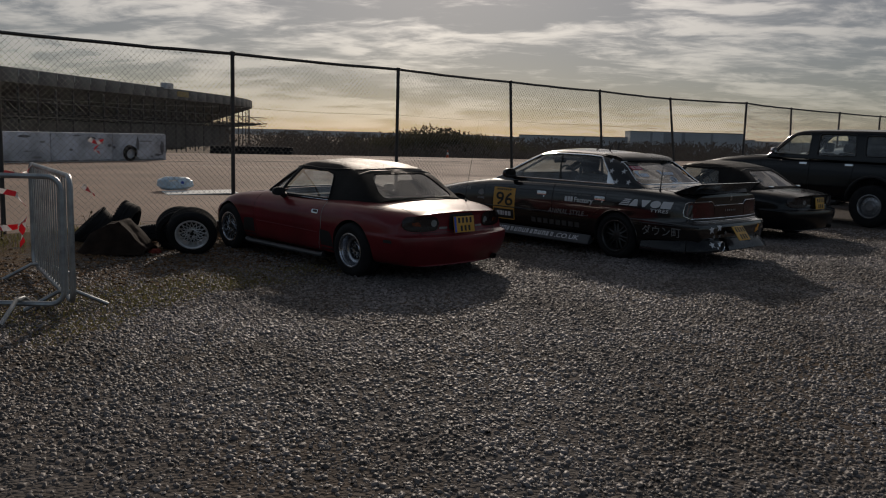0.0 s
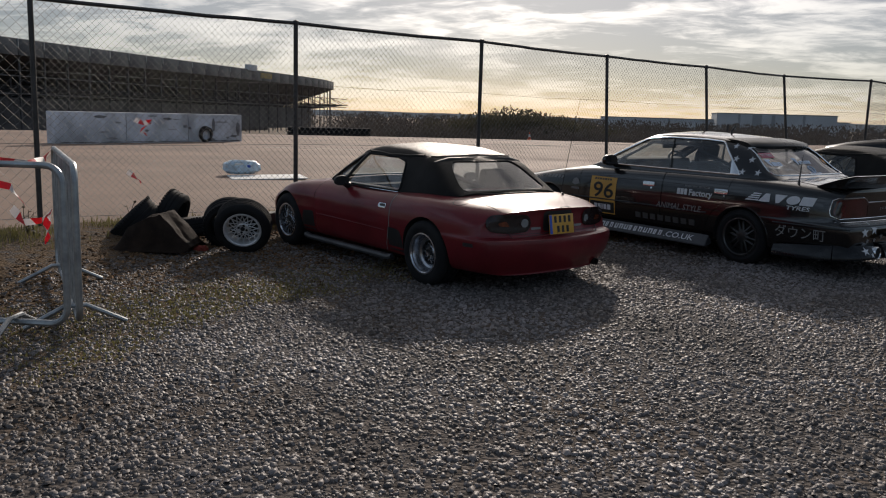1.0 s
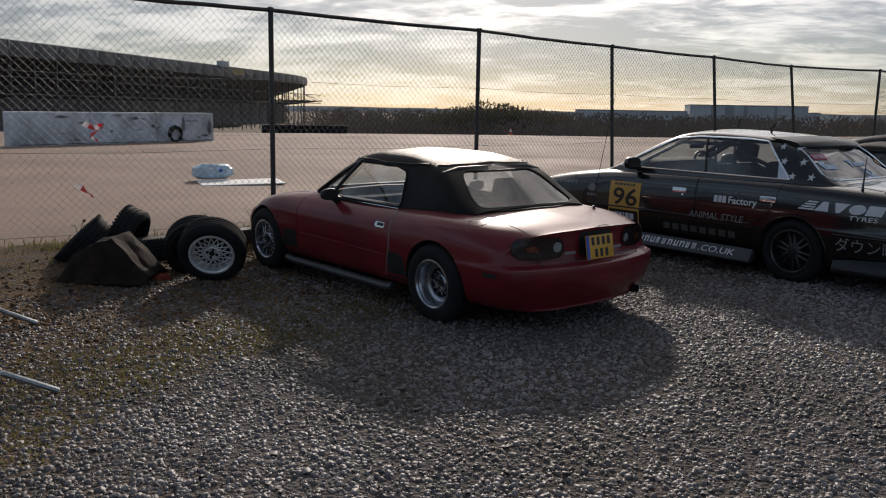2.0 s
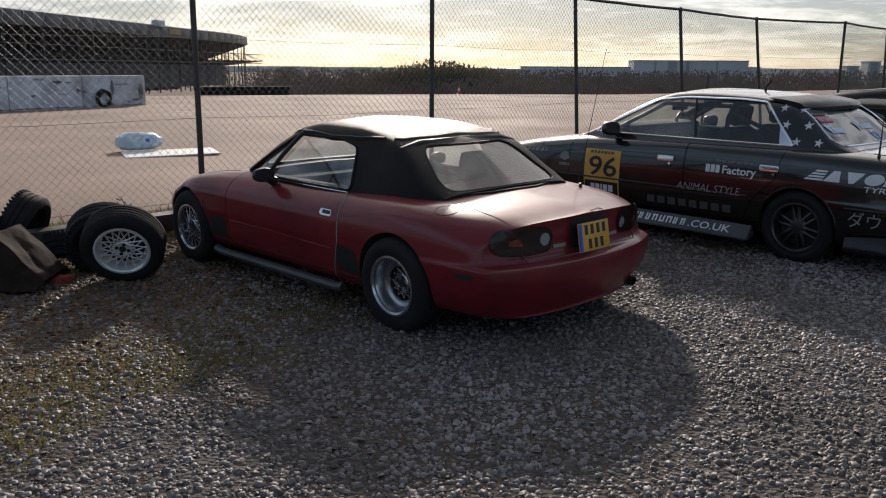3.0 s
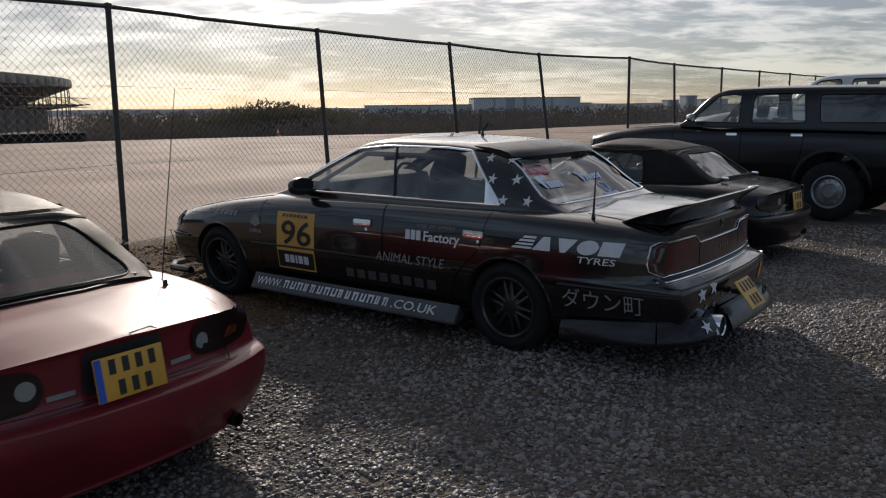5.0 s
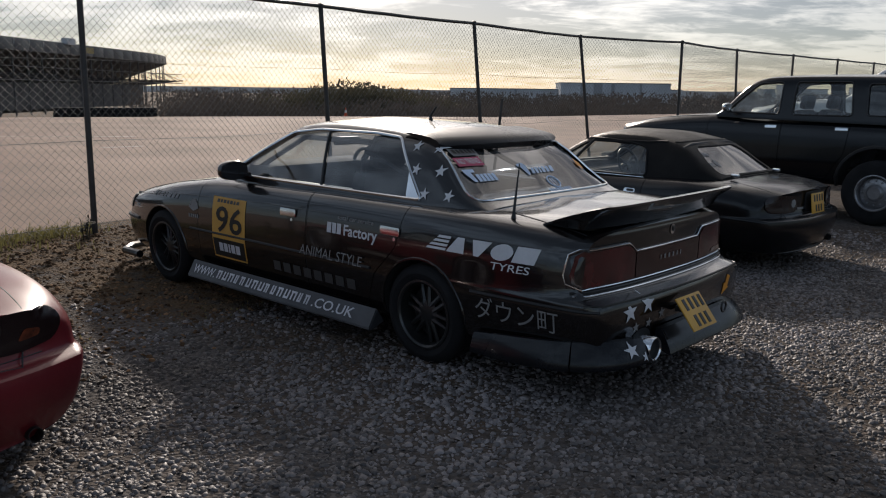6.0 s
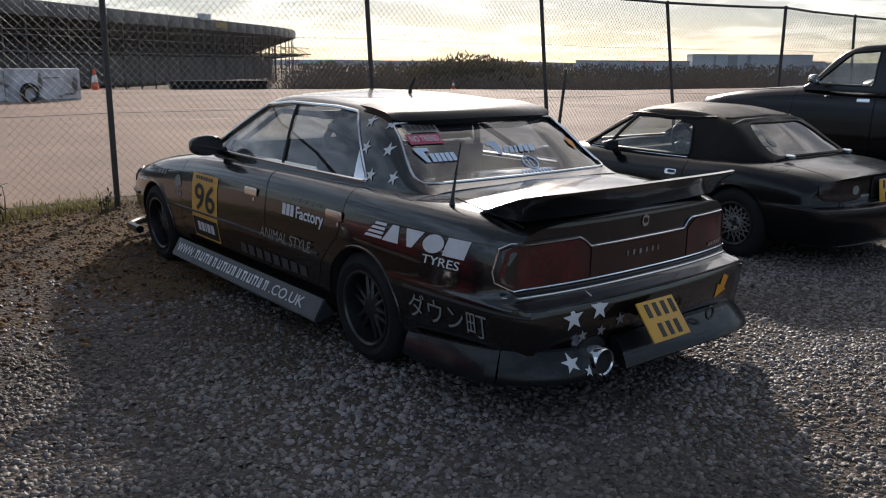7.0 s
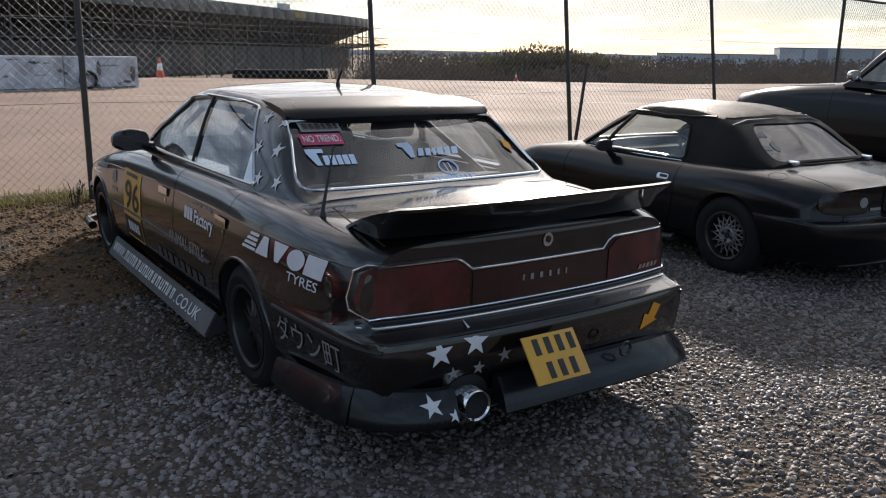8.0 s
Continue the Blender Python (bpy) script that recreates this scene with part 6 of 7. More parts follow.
grass_mat = material("grass", (0.150, 0.124, 0.056), 0.7, vary=0.25, scale=1.5, fine=9, color2=(0.205, 0.160, 0.080), spread=0.3, island=True)
tagged(part("grass", blades(16000, 11, verge_spot, 0.075), grass_mat, smooth=False), "rough grass along the foot of the fence", "grass", kind="stuff")
tagged(part("grass", blades(6500, 12, moss_spot, 0.021, 0.006), grass_mat, smooth=False), "short mossy grass growing through the gravel", "grass", kind="stuff")
weed_mat = material("dry_weed", (0.05, 0.04, 0.022), 0.8, vary=0.25, scale=8)


def weed(x, y, h, seed):
    rng = random.Random(seed)
    bm = bmesh.new()
    z = ground_z(x, y)
    for _ in range(4):
        top = Vector((x + rng.gauss(0, 0.25) * h, y + rng.gauss(0, 0.25) * h, z + h * rng.uniform(0.6, 1.0)))
        foot = Vector((x + rng.gauss(0, 0.02), y + rng.gauss(0, 0.02), z - 0.02))
        mid = (foot + top) / 2 + Vector((rng.gauss(0, 0.05) * h, rng.gauss(0, 0.05) * h, 0.05))
        tube(bm, [foot, mid, top], [0.006, 0.004, 0.002], 4)
        for _ in range(7):
            c = foot.lerp(top, rng.uniform(0.25, 1))
            a = Vector((rng.gauss(0, 1), rng.gauss(0, 1), rng.gauss(0.3, 0.6))).normalized() * rng.uniform(0.03, 0.07)
            s = a.cross(Vector((0, 0, 1))) * 0.35
            q = [bm.verts.new(p) for p in (c, c + a * 0.5 + s, c + a, c + a * 0.5 - s)]
            bm.faces.new(q)
    tagged(part("weed", bm, weed_mat, smooth=False), "dry brown weed at the foot of the fence", "weed", "weeds along the fence")


for i, (x, y, h) in enumerate(((-1.9, 12.3, 0.38), (-1.35, 12.9, 0.25), (-2.2, 12.1, 0.22), (-3.2, 10.5, 0.32), (-3.6, 10.15, 0.26), (-1.0, 13.5, 0.22), (-4.3, 9.1, 0.28), (-4.9, 8.3, 0.3), (-2.75, 11.2, 0.36))):
    weed(x, y, h, 40 + i)


# ---- chain-link fence ----
def fence():
    top = 2.42
    f = thing("chain_link_fence", Matrix(), "tall chain-link fence with dark posts and top rail", "fence", kind="structure")
    rng = random.Random(8)
    lean = {4: (0, 0), 5: (-0.12, 0.0), 6: (-0.20, 0.02), 7: (-0.28, 0.02), 8: (0.0, 0.0), 9: (-0.10, 0.0)}
    for i, (x, y) in enumerate(POSTS):
        lx, ly = lean.get(i, (0, 0))
        z0 = ground_z(x, y) - 0.1
        bm = tube(bmesh.new(), [(x - lx * 1.0, y - ly, z0), (x, y, top)], 0.027, 12)
        revolve(bm, [(0.034, top - 0.03), (0.034, top + 0.015), (0.0, top + 0.03), (0.0, top - 0.03)], 12, "z", (x, y, 0), False)
        part("post", bm, post_paint, f)
    for i, (p, q) in enumerate(zip(POSTS, POSTS[1:])):
        a, b = Vector((*p, top - 0.01)), Vector((*q, top - 0.01))
        sag = [a.lerp(b, k / 8) - Vector((0, 0, 0.012 * math.sin(math.pi * k / 8) * rng.uniform(0.5, 1.2))) for k in range(9)]
        part("top_rail", tube(bmesh.new(), sag, 0.021, 8), post_paint, f)
        # wire mesh: two families of slanting wires, clipped to the bay
        w = (b - a).length
        u = (b - a).normalized()
        z0, z1 = 0.16, top - 0.03
        h = z1 - z0
        step = 0.075 if 2 <= i <= 9 else 0.12
        rad = 0.0018 if i < 7 else 0.0022
        verts, faces = [], []
        off = u.cross(Vector((0, 0, 1)))

        def wire(s0, t0, s1, t1, side):
            n = 4
            for j in range(n):
                f0, f1 = j / n, (j + 1) / n
                ends = []
                for g in (f0, f1):
                    s, t = s0 + (s1 - s0) * g, t0 + (t1 - t0) * g
                    bulge = 0.02 * math.sin(s * 2.1 + i) * math.sin(math.pi * (t / h))
                    ends.append(Vector((p[0], p[1], z0)) + u * s + Vector((0, 0, t)) + off * (bulge + side * 0.002))
                d = (ends[1] - ends[0])
                if d.length < 1e-4:
                    continue
                d.normalize()
                e1 = d.cross(off).normalized()
                k = len(verts)
                for pt in ends:
                    for ang in (0, 2.094, 4.189):
                        verts.append(pt + (off * math.cos(ang) + e1 * math.sin(ang)) * rad)
                faces.extend(((k, k + 1, k + 4, k + 3), (k + 1, k + 2, k + 5, k + 4), (k + 2, k, k + 3, k + 5)))
        k = 0
        c = -h
        while c < w:
            s0, s1 = max(0, c), min(w, c + h)
            if s1 > s0:
                wire(s0, s0 - c, s1, s1 - c, 1)
                wire(w - s0, s0 - c, w - s1, s1 - c, -1)
            c += step
        me = bpy.data.meshes.new("wire_mesh")
        me.from_pydata([tuple(v) for v in verts], [], faces)
        tagged(part("wire_mesh", me, wire_metal, f, smooth=False), kind="stuff")
        for zz in (0.22, 0.98, 1.70):
            part("line_wire", tube(bmesh.new(), [(p[0], p[1], zz), ((p[0] + q[0]) / 2, (p[1] + q[1]) / 2, zz - 0.02), (q[0], q[1], zz)], 0.003, 4), wire_metal, f)
    return f


fence()


# ---- crowd barriers with torn tape ----
def crowd_barrier(a, b, name_label, bars=True):
    a, b = Vector((*a, ground_z(*a))), Vector((*b, ground_z(*b)))
    L, ang = (b - a).length, math.atan2(b.y - a.y, b.x - a.x)
    t = thing("crowd_barrier", Matrix.Translation(a) @ Matrix.Rotation(ang, 4, "Z"), name_label, "barrier", "crowd barriers")
    zb, zt, r = 0.11, 1.04, 0.10
    loop = []
    for cx, cz, a0 in ((L - r, zb + r, -90), (L - r, zt - r, 0), (r, zt - r, 90), (r, zb + r, 180)):
        for k in range(7):
            g = radians(a0 + 15 * k)
            loop.append((cx + r * math.cos(g), 0, cz + r * math.sin(g)))
    part("frame", tube(bmesh.new(), loop, 0.020, 10, True), galvanised, t, "round-cornered galvanised tube frame")
    n = int(L / 0.115)
    for k in range(1, n) if bars else (4, 9, 14):
        x = L * k / n
        part("upright", tube(bmesh.new(), [(x, 0, zb), (x, 0, zt)], 0.0075, 6), galvanised, t)
    for x in (0.32, L - 0.32):
        part("foot", tube(bmesh.new(), [(x, -0.30, 0.015), (x, -0.06, zb + 0.03), (x, 0.06, zb + 0.03), (x, 0.30, 0.015)], 0.016, 8), galvanised, t)
    for z in (0.35, 0.85):
        part("hook", tube(bmesh.new(), [(L, 0, z), (L + 0.05, 0, z), (L + 0.05, 0, z - 0.08)], 0.008, 6), galvanised, t)
    return t


crowd_barrier((-2.47, 5.67), (-3.83, 7.29), "galvanised steel crowd barrier standing on gravel, seen end-on")
crowd_barrier((-2.50, 5.60), (-4.75, 5.27), "galvanised steel barrier frame with red and white tape", False)


def tape(points, width, label):
    """Twisted strip of barrier tape in red and white stretches."""
    t = thing("barrier_tape", Matrix(), label, "tape", "torn barrier tape")
    pts = [Vector(p) for p in points]
    fine = []
    for i in range(len(pts) - 1):
        for k in range(6):
            u = k / 6
            fine.append(pts[i].lerp(pts[i + 1], u))
    fine.append(pts[-1])
    for s in range(0, len(fine) - 1, 3):
        seg = fine[s:s + 4]
        bm = bmesh.new()
        prev = None
        for j, p in enumerate(seg):
            a = (s + j) * 0.45
            d = Vector((math.cos(a) * 0.6, math.sin(a) * 0.6, 0.7)).normalized() * width / 2
            row = (bm.verts.new(p - d), bm.verts.new(p + d))
            if prev:
                bm.faces.new((prev[0], prev[1], row[1], row[0]))
            prev = row
        bmesh.ops.solidify(bm, geom=bm.faces[:], thickness=0.0008)
        part("tape_stretch", bm, tape_red if (s // 3) % 2 else tape_white, t)


tape([(-3.68, 7.08, 1.05), (-3.52, 6.78, 0.98), (-3.24, 6.25, 0.99), (-2.95, 5.62, 1.05)], 0.05, "torn red and white tape tied to the barrier")
tape([(-2.96, 5.54, 1.06), (-3.10, 5.55, 0.98), (-3.02, 5.60, 0.93), (-2.86, 5.62, 0.90), (-2.79, 5.64, 0.80)], 0.045, "torn red and white tape hanging from the barrier")
tape([(-4.30, 7.36, 0.52), (-4.22, 7.40, 0.40), (-4.08, 7.44, 0.42), (-4.00, 7.46, 0.50), (-4.06, 7.45, 0.36), (-4.05, 7.46, 0.24)], 0.07, "knotted red and white tape on the barrier")
tape([(-4.56, 9.60, 1.24), (-4.50, 9.67, 1.20), (-4.44, 9.73, 1.22), (-4.52, 9.64, 1.12), (-4.48, 9.70, 1.07)], 0.06, "scrap of red and white tape caught in the fence")
tape([(-4.62, 9.53, 0.68), (-4.56, 9.60, 0.61), (-4.53, 9.64, 0.55)], 0.06, "scrap of red tape caught in the fence")


# ---- heap of tyres ----
def loose_tyre(x, y, z, rx, ry, rz, label, rim=False, r=0.285, width=0.19):
    t = thing("spare_wheel" if rim else "tyre", pose(x, y, z, rx, ry, rz), label, "wheel" if rim else "tyre", "heap of tyres")
    if rim:
        wheel_parts(t, r, 0.172, width, "mesh", rubber, white_alloy, white_alloy)
    else:
        bm = bmesh.new()
        h = width / 2
        prof = [(0.186, h * 0.82), (r - 0.045, h * 1.03), (r - 0.02, h * 0.95), (r, h * 0.72), (r, h * 0.3), (r - 0.008, h * 0.26), (r - 0.008, h * 0.16), (r, h * 0.12)]
        prof += [(p, -q) for p, q in reversed(prof)]
        prof += [(0.205, -h * 0.72), (r - 0.03, -h * 0.6), (r - 0.03, h * 0.6), (0.205, h * 0.72)]
        revolve(bm, prof, 48)
        for k in range(48):
            g = 2 * math.pi * k / 48
            box(bm, (r - 0.006) * math.cos(g), h * 0.82, (r - 0.001) * math.sin(g), 0.016, 0.03, 0.012, Matrix.Rotation(-g, 4, "Y"))
        part("casing", bm, rubber, t)
    return t


loose_tyre(-2.86, 8.68, 0.290, -22, 0, 198, "wheel with silver mesh alloy rim leaning on a heap of tyres", True, 0.265)
loose_tyre(-3.08, 8.86, 0.275, -22, 0, 206, "black tyre leaning behind a silver wheel", False, 0.262)
loose_tyre(-4.16, 8.92, 0.235, 46, 0, 118, "worn black tyre leaning on a heap", False, 0.265)
loose_tyre(-3.93, 9.22, 0.265, 22, 0, 100, "worn black tyre standing on edge", False, 0.265)
loose_tyre(-3.45, 9.20, 0.15, 72, 0, 30, "worn black tyre lying flat in a heap", False, 0.265)


def lump(name, x, y, sx, sy, sz, turn, mat, label, category, seed, rough=0.16):
    bm = bmesh.new()
    bmesh.ops.create_icosphere(bm, subdivisions=4, radius=1.0)
    noise.seed_set(seed)
    for v in bm.verts:
        p = v.co.copy()
        f = 1 + rough * noise.noise(p * 1.7) + rough * 0.6 * noise.noise(p * 4.1) + 0.04 * noise.noise(p * 11)
        v.co = Vector((p.x * f * sx, p.y * f * sy, max(-0.05, p.z) * f * sz))
    noise.seed_set(1)
    t = part(name, bm, mat)
    t.matrix_world = pose(x, y, ground_z(x, y), 0, 0, turn)
    return tagged(t, label, category)


def folded_cover(x, y, turn, half_l, half_w, height):
    """A stiff folded cover standing as an uneven ridge: long slope, short slope, creased sides."""
    t = thing("tarpaulin", pose(x, y, ground_z(x, y), 0, 0, turn), "stiff folded brown tarpaulin standing against old tyres", "tarpaulin")
    n, m = 34, 26
    for name, lo, hi, lift in (("cover", -1.0, 1.0, 0.0), ("lower_fold", -1.08, 0.35, -0.16)):
        bm = bmesh.new()
        rows = []
        for i in range(n + 1):
            u = lo + (hi - lo) * i / n
            row = []
            for j in range(m + 1):
                v = -1 + 2 * j / m
                ridge = 1 - (u - 0.25) / 0.85 if u > 0.25 else 1 - 0.62 * (0.25 - u) / 1.25 - 0.38 * max(0.0, (-0.55 - u) / 0.45)
                edge = min(1.0, (1 - abs(v)) * 3.2) ** 0.7
                z = max(0.0, height * max(0.0, ridge) * edge + lift * edge)
                p = Vector((u * 2.2, v * 1.7, 2.0))
                z += (0.030 * noise.noise(p) + 0.014 * noise.noise(p * 3.1)) * min(1.0, z * 8)
                spread_out = 1.0 + (0.03 if lift else 0.0)
                row.append(bm.verts.new((u * half_l * spread_out + 0.02 * noise.noise(p * 1.7), v * half_w * spread_out + 0.03 * noise.noise(p * 1.3 + Vector((5, 0, 0))), z)))
            rows.append(row)
        for a, b in zip(rows, rows[1:]):
            for j in range(m):
                bm.faces.new((a[j], a[j + 1], b[j + 1], b[j]))
        bmesh.ops.solidify(bm, geom=bm.faces[:], thickness=0.006)
        bmesh.ops.recalc_face_normals(bm, faces=bm.faces)
        part(name, bm, sacking, t)


folded_cover(-3.62, 8.46, 8, 0.36, 0.27, 0.355)
lump("cloth", -3.24, 8.56, 0.075, 0.05, 0.045, 20, rag_red, "small crumpled red rag beside the tyres", "cloth", 9, 0.25)
bm = bmesh.new()
bmesh.ops.create_uvsphere(bm, u_segments=40, v_segments=24, radius=1.0)
for v in bm.verts:
    p = v.co.copy()
    q = [math.copysign(abs(c) ** 0.55, c) for c in p]
    f = 1 + 0.10 * noise.noise(p * 2.3) + 0.06 * noise.noise(p * 6.0)
    v.co = Vector((q[0] * 0.34 * f, q[1] * 0.17 * f * (1 - 0.25 * abs(p.x) ** 3), q[2] * 0.13 * f * (1 - 0.35 * abs(p.x) ** 3) + 0.125))
sack = part("plastic_bag", bm, bag_plastic)
sack.matrix_world = pose(-6.38, 15.95, 0.176, 0, 0, 30)
tagged(sack, "full pale blue plastic sack lying on a white board", "bag")
part("printed_mark", box(bmesh.new(), -0.06, -0.168, 0.17, 0.16, 0.006, 0.07, pose(0, 0, 0, 20, 0, 8)), board_white, sack, smooth=False)
part("printed_mark", box(bmesh.new(), 0.12, -0.168, 0.15, 0.06, 0.006, 0.05, pose(0, 0, 0, 15, 0, -6)), plate_blue, sack, smooth=False)
bm = bmesh.new()
bmesh.ops.create_cube(bm, size=1.0, matrix=Matrix.Diagonal((1.35, 0.85, 0.02, 1)))
bmesh.ops.bevel(bm, geom=bm.edges[:], offset=0.004, segments=1, affect="EDGES")
ob = part("white_board", bm, board_white)
ob.matrix_world = pose(-5.72, 15.62, 0.165, 0.5, -1, 32)
tagged(ob, "flat white board lying on the tarmac", "board")
bm = box(bmesh.new(), 0, 0, 0, 2.2, 0.16, 0.14, None, 0.012)
ob = part("timber", bm, post_paint)
ob.matrix_world = pose(-3.35, 10.0, 0.17, 0, 0, 55)
tagged(ob, "dark timber baulk along the foot of the fence", "timber")
bm = tube(bmesh.new(), [(2.30, 17.32, ground_z(2.3, 17.3) - 0.1), (2.36, 17.36, 0.6), (2.43, 17.40, 1.36)], [0.022, 0.021, 0.018], 10)
tagged(part("stake", bm, post_paint), "dark leaning stake in front of the fence", "stake")


# ---- concrete wall on the track ----
def track_wall():
    a, b = Vector((-16.5, 23.9, 0.14)), Vector((-13.85, 31.15, 0.14))
    L, ang = (b - a).length, math.atan2(b.y - a.y, b.x - a.x)
    t = thing("concrete_wall", Matrix.Translation(a) @ Matrix.Rotation(ang, 4, "Z"), "low white painted concrete wall with black tyre marks", "wall", kind="structure")
    n = 3
    for k in range(n):
        w = L / n - 0.02
        bm = box(bmesh.new(), L * (k + 0.5) / n, 0, 0.50, w, 0.42, 1.0, None, 0.03)
        part("block", bm, concrete, t)
    rng = random.Random(4)
    marks = [(L * rng.random(), rng.choice((0.05, 0.95, 0.5)) + rng.gauss(0, 0.12), rng.uniform(0.06, 0.30), rng.uniform(0.03, 0.12)) for _ in range(18)]
    marks += [(L * (k + rng.random()) / 16, 0.02, 0.5, 0.10) for k in range(16)]
    for x, z, w, h in marks + [(1.6, 0.85, 0.35, 0.10), (6.3, 0.62, 0.12, 0.5), (6.7, 0.72, 0.5, 0.06), (7.5, 0.5, 0.16, 0.6), (4.4, 0.45, 0.3, 0.03), (3.6, 0.9, 0.3, 0.04)]:
        poly = [(x + w * (0.5 + 0.3 * rng.random()) * math.cos(2 * math.pi * k / 14), z + h * (0.3 + 0.25 * rng.random()) * math.sin(2 * math.pi * k / 14)) for k in range(14)]
        bm = bmesh.new()
        bm.faces.new([bm.verts.new((min(L - 0.03, max(0.03, px)), -0.213 - 0.0002 * len(t.children), min(0.97, max(0.03, pz)))) for px, pz in poly])
        part("scuff", bm, stain if h > 0.09 else rust_stain, t, smooth=False)
    return t


track_wall()
loose_tyre(-14.25, 29.35, 0.42, 12, 0, 67, "old tyre leaning on the concrete wall")


def traffic_cone(x, y, z=0.146, size=1.0):
    t = thing("traffic_cone", pose(x, y, z) @ Matrix.Scale(size, 4), "orange traffic cone with white band on the tarmac", "cone", "traffic cones")
    part("base", box(bmesh.new(), 0, 0, 0.02, 0.38, 0.38, 0.04, None, 0.012), cone_orange, t)
    part("cone", revolve(bmesh.new(), [(0.15, 0.04), (0.032, 0.75), (0.0, 0.75), (0.0, 0.04)], 20, "z", closed=False), cone_orange, t)
    part("band", revolve(bmesh.new(), [(0.112, 0.30), (0.071, 0.54), (0.060, 0.54), (0.10, 0.30)], 20, "z"), board_white, t)


traffic_cone(-19.2, 40.4, 0.06, 1.25)
traffic_cone(-4.9, 50.5, 0.05, 0.6)


# ---- tyre barrier at the far edge ----
def tyre_barrier():
    t = thing("tyre_barrier", Matrix(), "row of stacked black tyres along the far edge of the track", "tyre barrier", kind="structure")
    bm = bmesh.new()
    prof = [(0.17, 0.09), (0.27, 0.10), (0.30, 0.06), (0.30, -0.06), (0.27, -0.10), (0.17, -0.09)]
    revolve(bm, prof, 18, "z")
    first = part("tyre", bm, rubber, t)
    for k in range(9):
        for j in range(2):
            o = first if (k, j) == (0, 0) else new("tyre", first.data)
            o.parent = t
            x = -15.9 + 0.40 * k
            o.location = (x, edge_y(x) + 0.5 + 0.04 * (j % 2), ground_z(x, edge_y(x) + 0.5) + 0.10 + 0.20 * j)


tyre_barrier()


# ---- grandstand ----
def grandstand():
    t = thing("grandstand", Matrix(), "long dark raked grandstand on steel columns", "grandstand")
    x0, y0, y1, top = -94.0, 40.0, 282.0, 11.1
    deck = bmesh.new()
    prof = [(x0, top - 2.5), (x0 - 0.6, top - 2.2), (x0 - 21, 2.6), (x0 - 21, 1.6), (x0 - 1.5, top - 3.1)]
    bend = lambda y: -5.0 * max(0.0, (y - 235) / 43) ** 2.4
    ends = [[deck.verts.new((x + bend(y), y, z)) for x, z in prof] for y in [y0, 228] + [228 + 5.4 * k for k in range(1, 11)]]
    deck.faces.new(ends[0])
    deck.faces.new(list(reversed(ends[-1])))
    for p, q in zip(ends, ends[1:]):
        for i in range(5):
            deck.faces.new((p[i], p[(i + 1) % 5], q[(i + 1) % 5], q[i]))
    bmesh.ops.recalc_face_normals(deck, faces=deck.faces)
    part("seating_deck", deck, stand_dark, t)
    n = 40
    shared = {}
    for k in range(n):
        w = (y1 - y0) / n
        bm = box(bmesh.new(), 0, 0, 0, 0.22, w - 0.12, 2.5, None, 0.03)
        if not shared:
            shared["panel"] = part("fascia_panel", bm, stand_fascia, t)
            ob = shared["panel"]
        else:
            bm.free()
            ob = new("fascia_panel", shared["panel"].data)
            ob.parent = t
        ym = y0 + (k + 0.5) * w
        ob.location = (x0 + 0.12 + bend(ym), ym, top - 1.25)
        ob.rotation_euler = (0, 0, math.atan2(bend(ym - 2) - bend(ym + 2), 4))
        if k < 26:
            p = part("rail_post", tube(bmesh.new(), [(x0 + 0.28, y0 + k * w, top - 1.3), (x0 + 0.28, y0 + k * w, top + 0.15)], 0.09, 6), galvanised, t)
    part("top_rail", tube(bmesh.new(), [(x0, y0, top + 0.02)] + [(x0 + bend(y), y, top + 0.02) for y in (228, 240, 250, 258, 265, 275, y1)], 0.10, 6), stand_fascia, t)
    for k in range(42):
        y = y0 + 2 + 6.0 * k
        if y > y1:
            break
        for xx in (x0 - 0.8, x0 - 7.5, x0 - 14):
            zt = top - 2.9 + (xx - x0 + 0.8) * 0.31
            xx = xx + bend(y)
            part("column", tube(bmesh.new(), [(xx, y, -5), (xx, y, zt)], 0.18, 6), stand_dark, t)
        part("raker", tube(bmesh.new(), [(x0 - 0.8, y, 3.5), (x0 - 20, y, 1.2)], 0.16, 5), stand_dark, t)
        part("brace", tube(bmesh.new(), [(x0 - 0.8, y, 3.2), (x0 - 7.5, y + (6 if k % 2 else 0), 6.0)], 0.10, 5), stand_dark, t)
    for z in (2.6, 5.4):
        part("beam", tube(bmesh.new(), [(x0 - 0.8, y0, z), (x0 - 0.8, y1 - 1, z)], 0.13, 5), stand_dark, t)
    part("rear_wall", box(bmesh.new(), x0 - 13, (y0 + y1 - 40) / 2, 0.5, 0.5, y1 - y0 - 40, 11.0), stand_dark, t)
    part("undercroft", box(bmesh.new(), x0 - 6, (y0 + y1 - 22) / 2, -1.0, 0.5, y1 - y0 - 22, 6.0), stand_dark, t)
    part("control_box", box(bmesh.new(), x0 + 0.2, 203, top + 0.5, 1.6, 4.0, 1.5, None, 0.05), cladding, t)
    part("sign", box(bmesh.new(), x0 + 0.35, 212, top - 1.1, 0.12, 7.0, 1.4), material("sign_ochre", (0.25, 0.19, 0.06), 0.6), t)
    return t


grandstand()


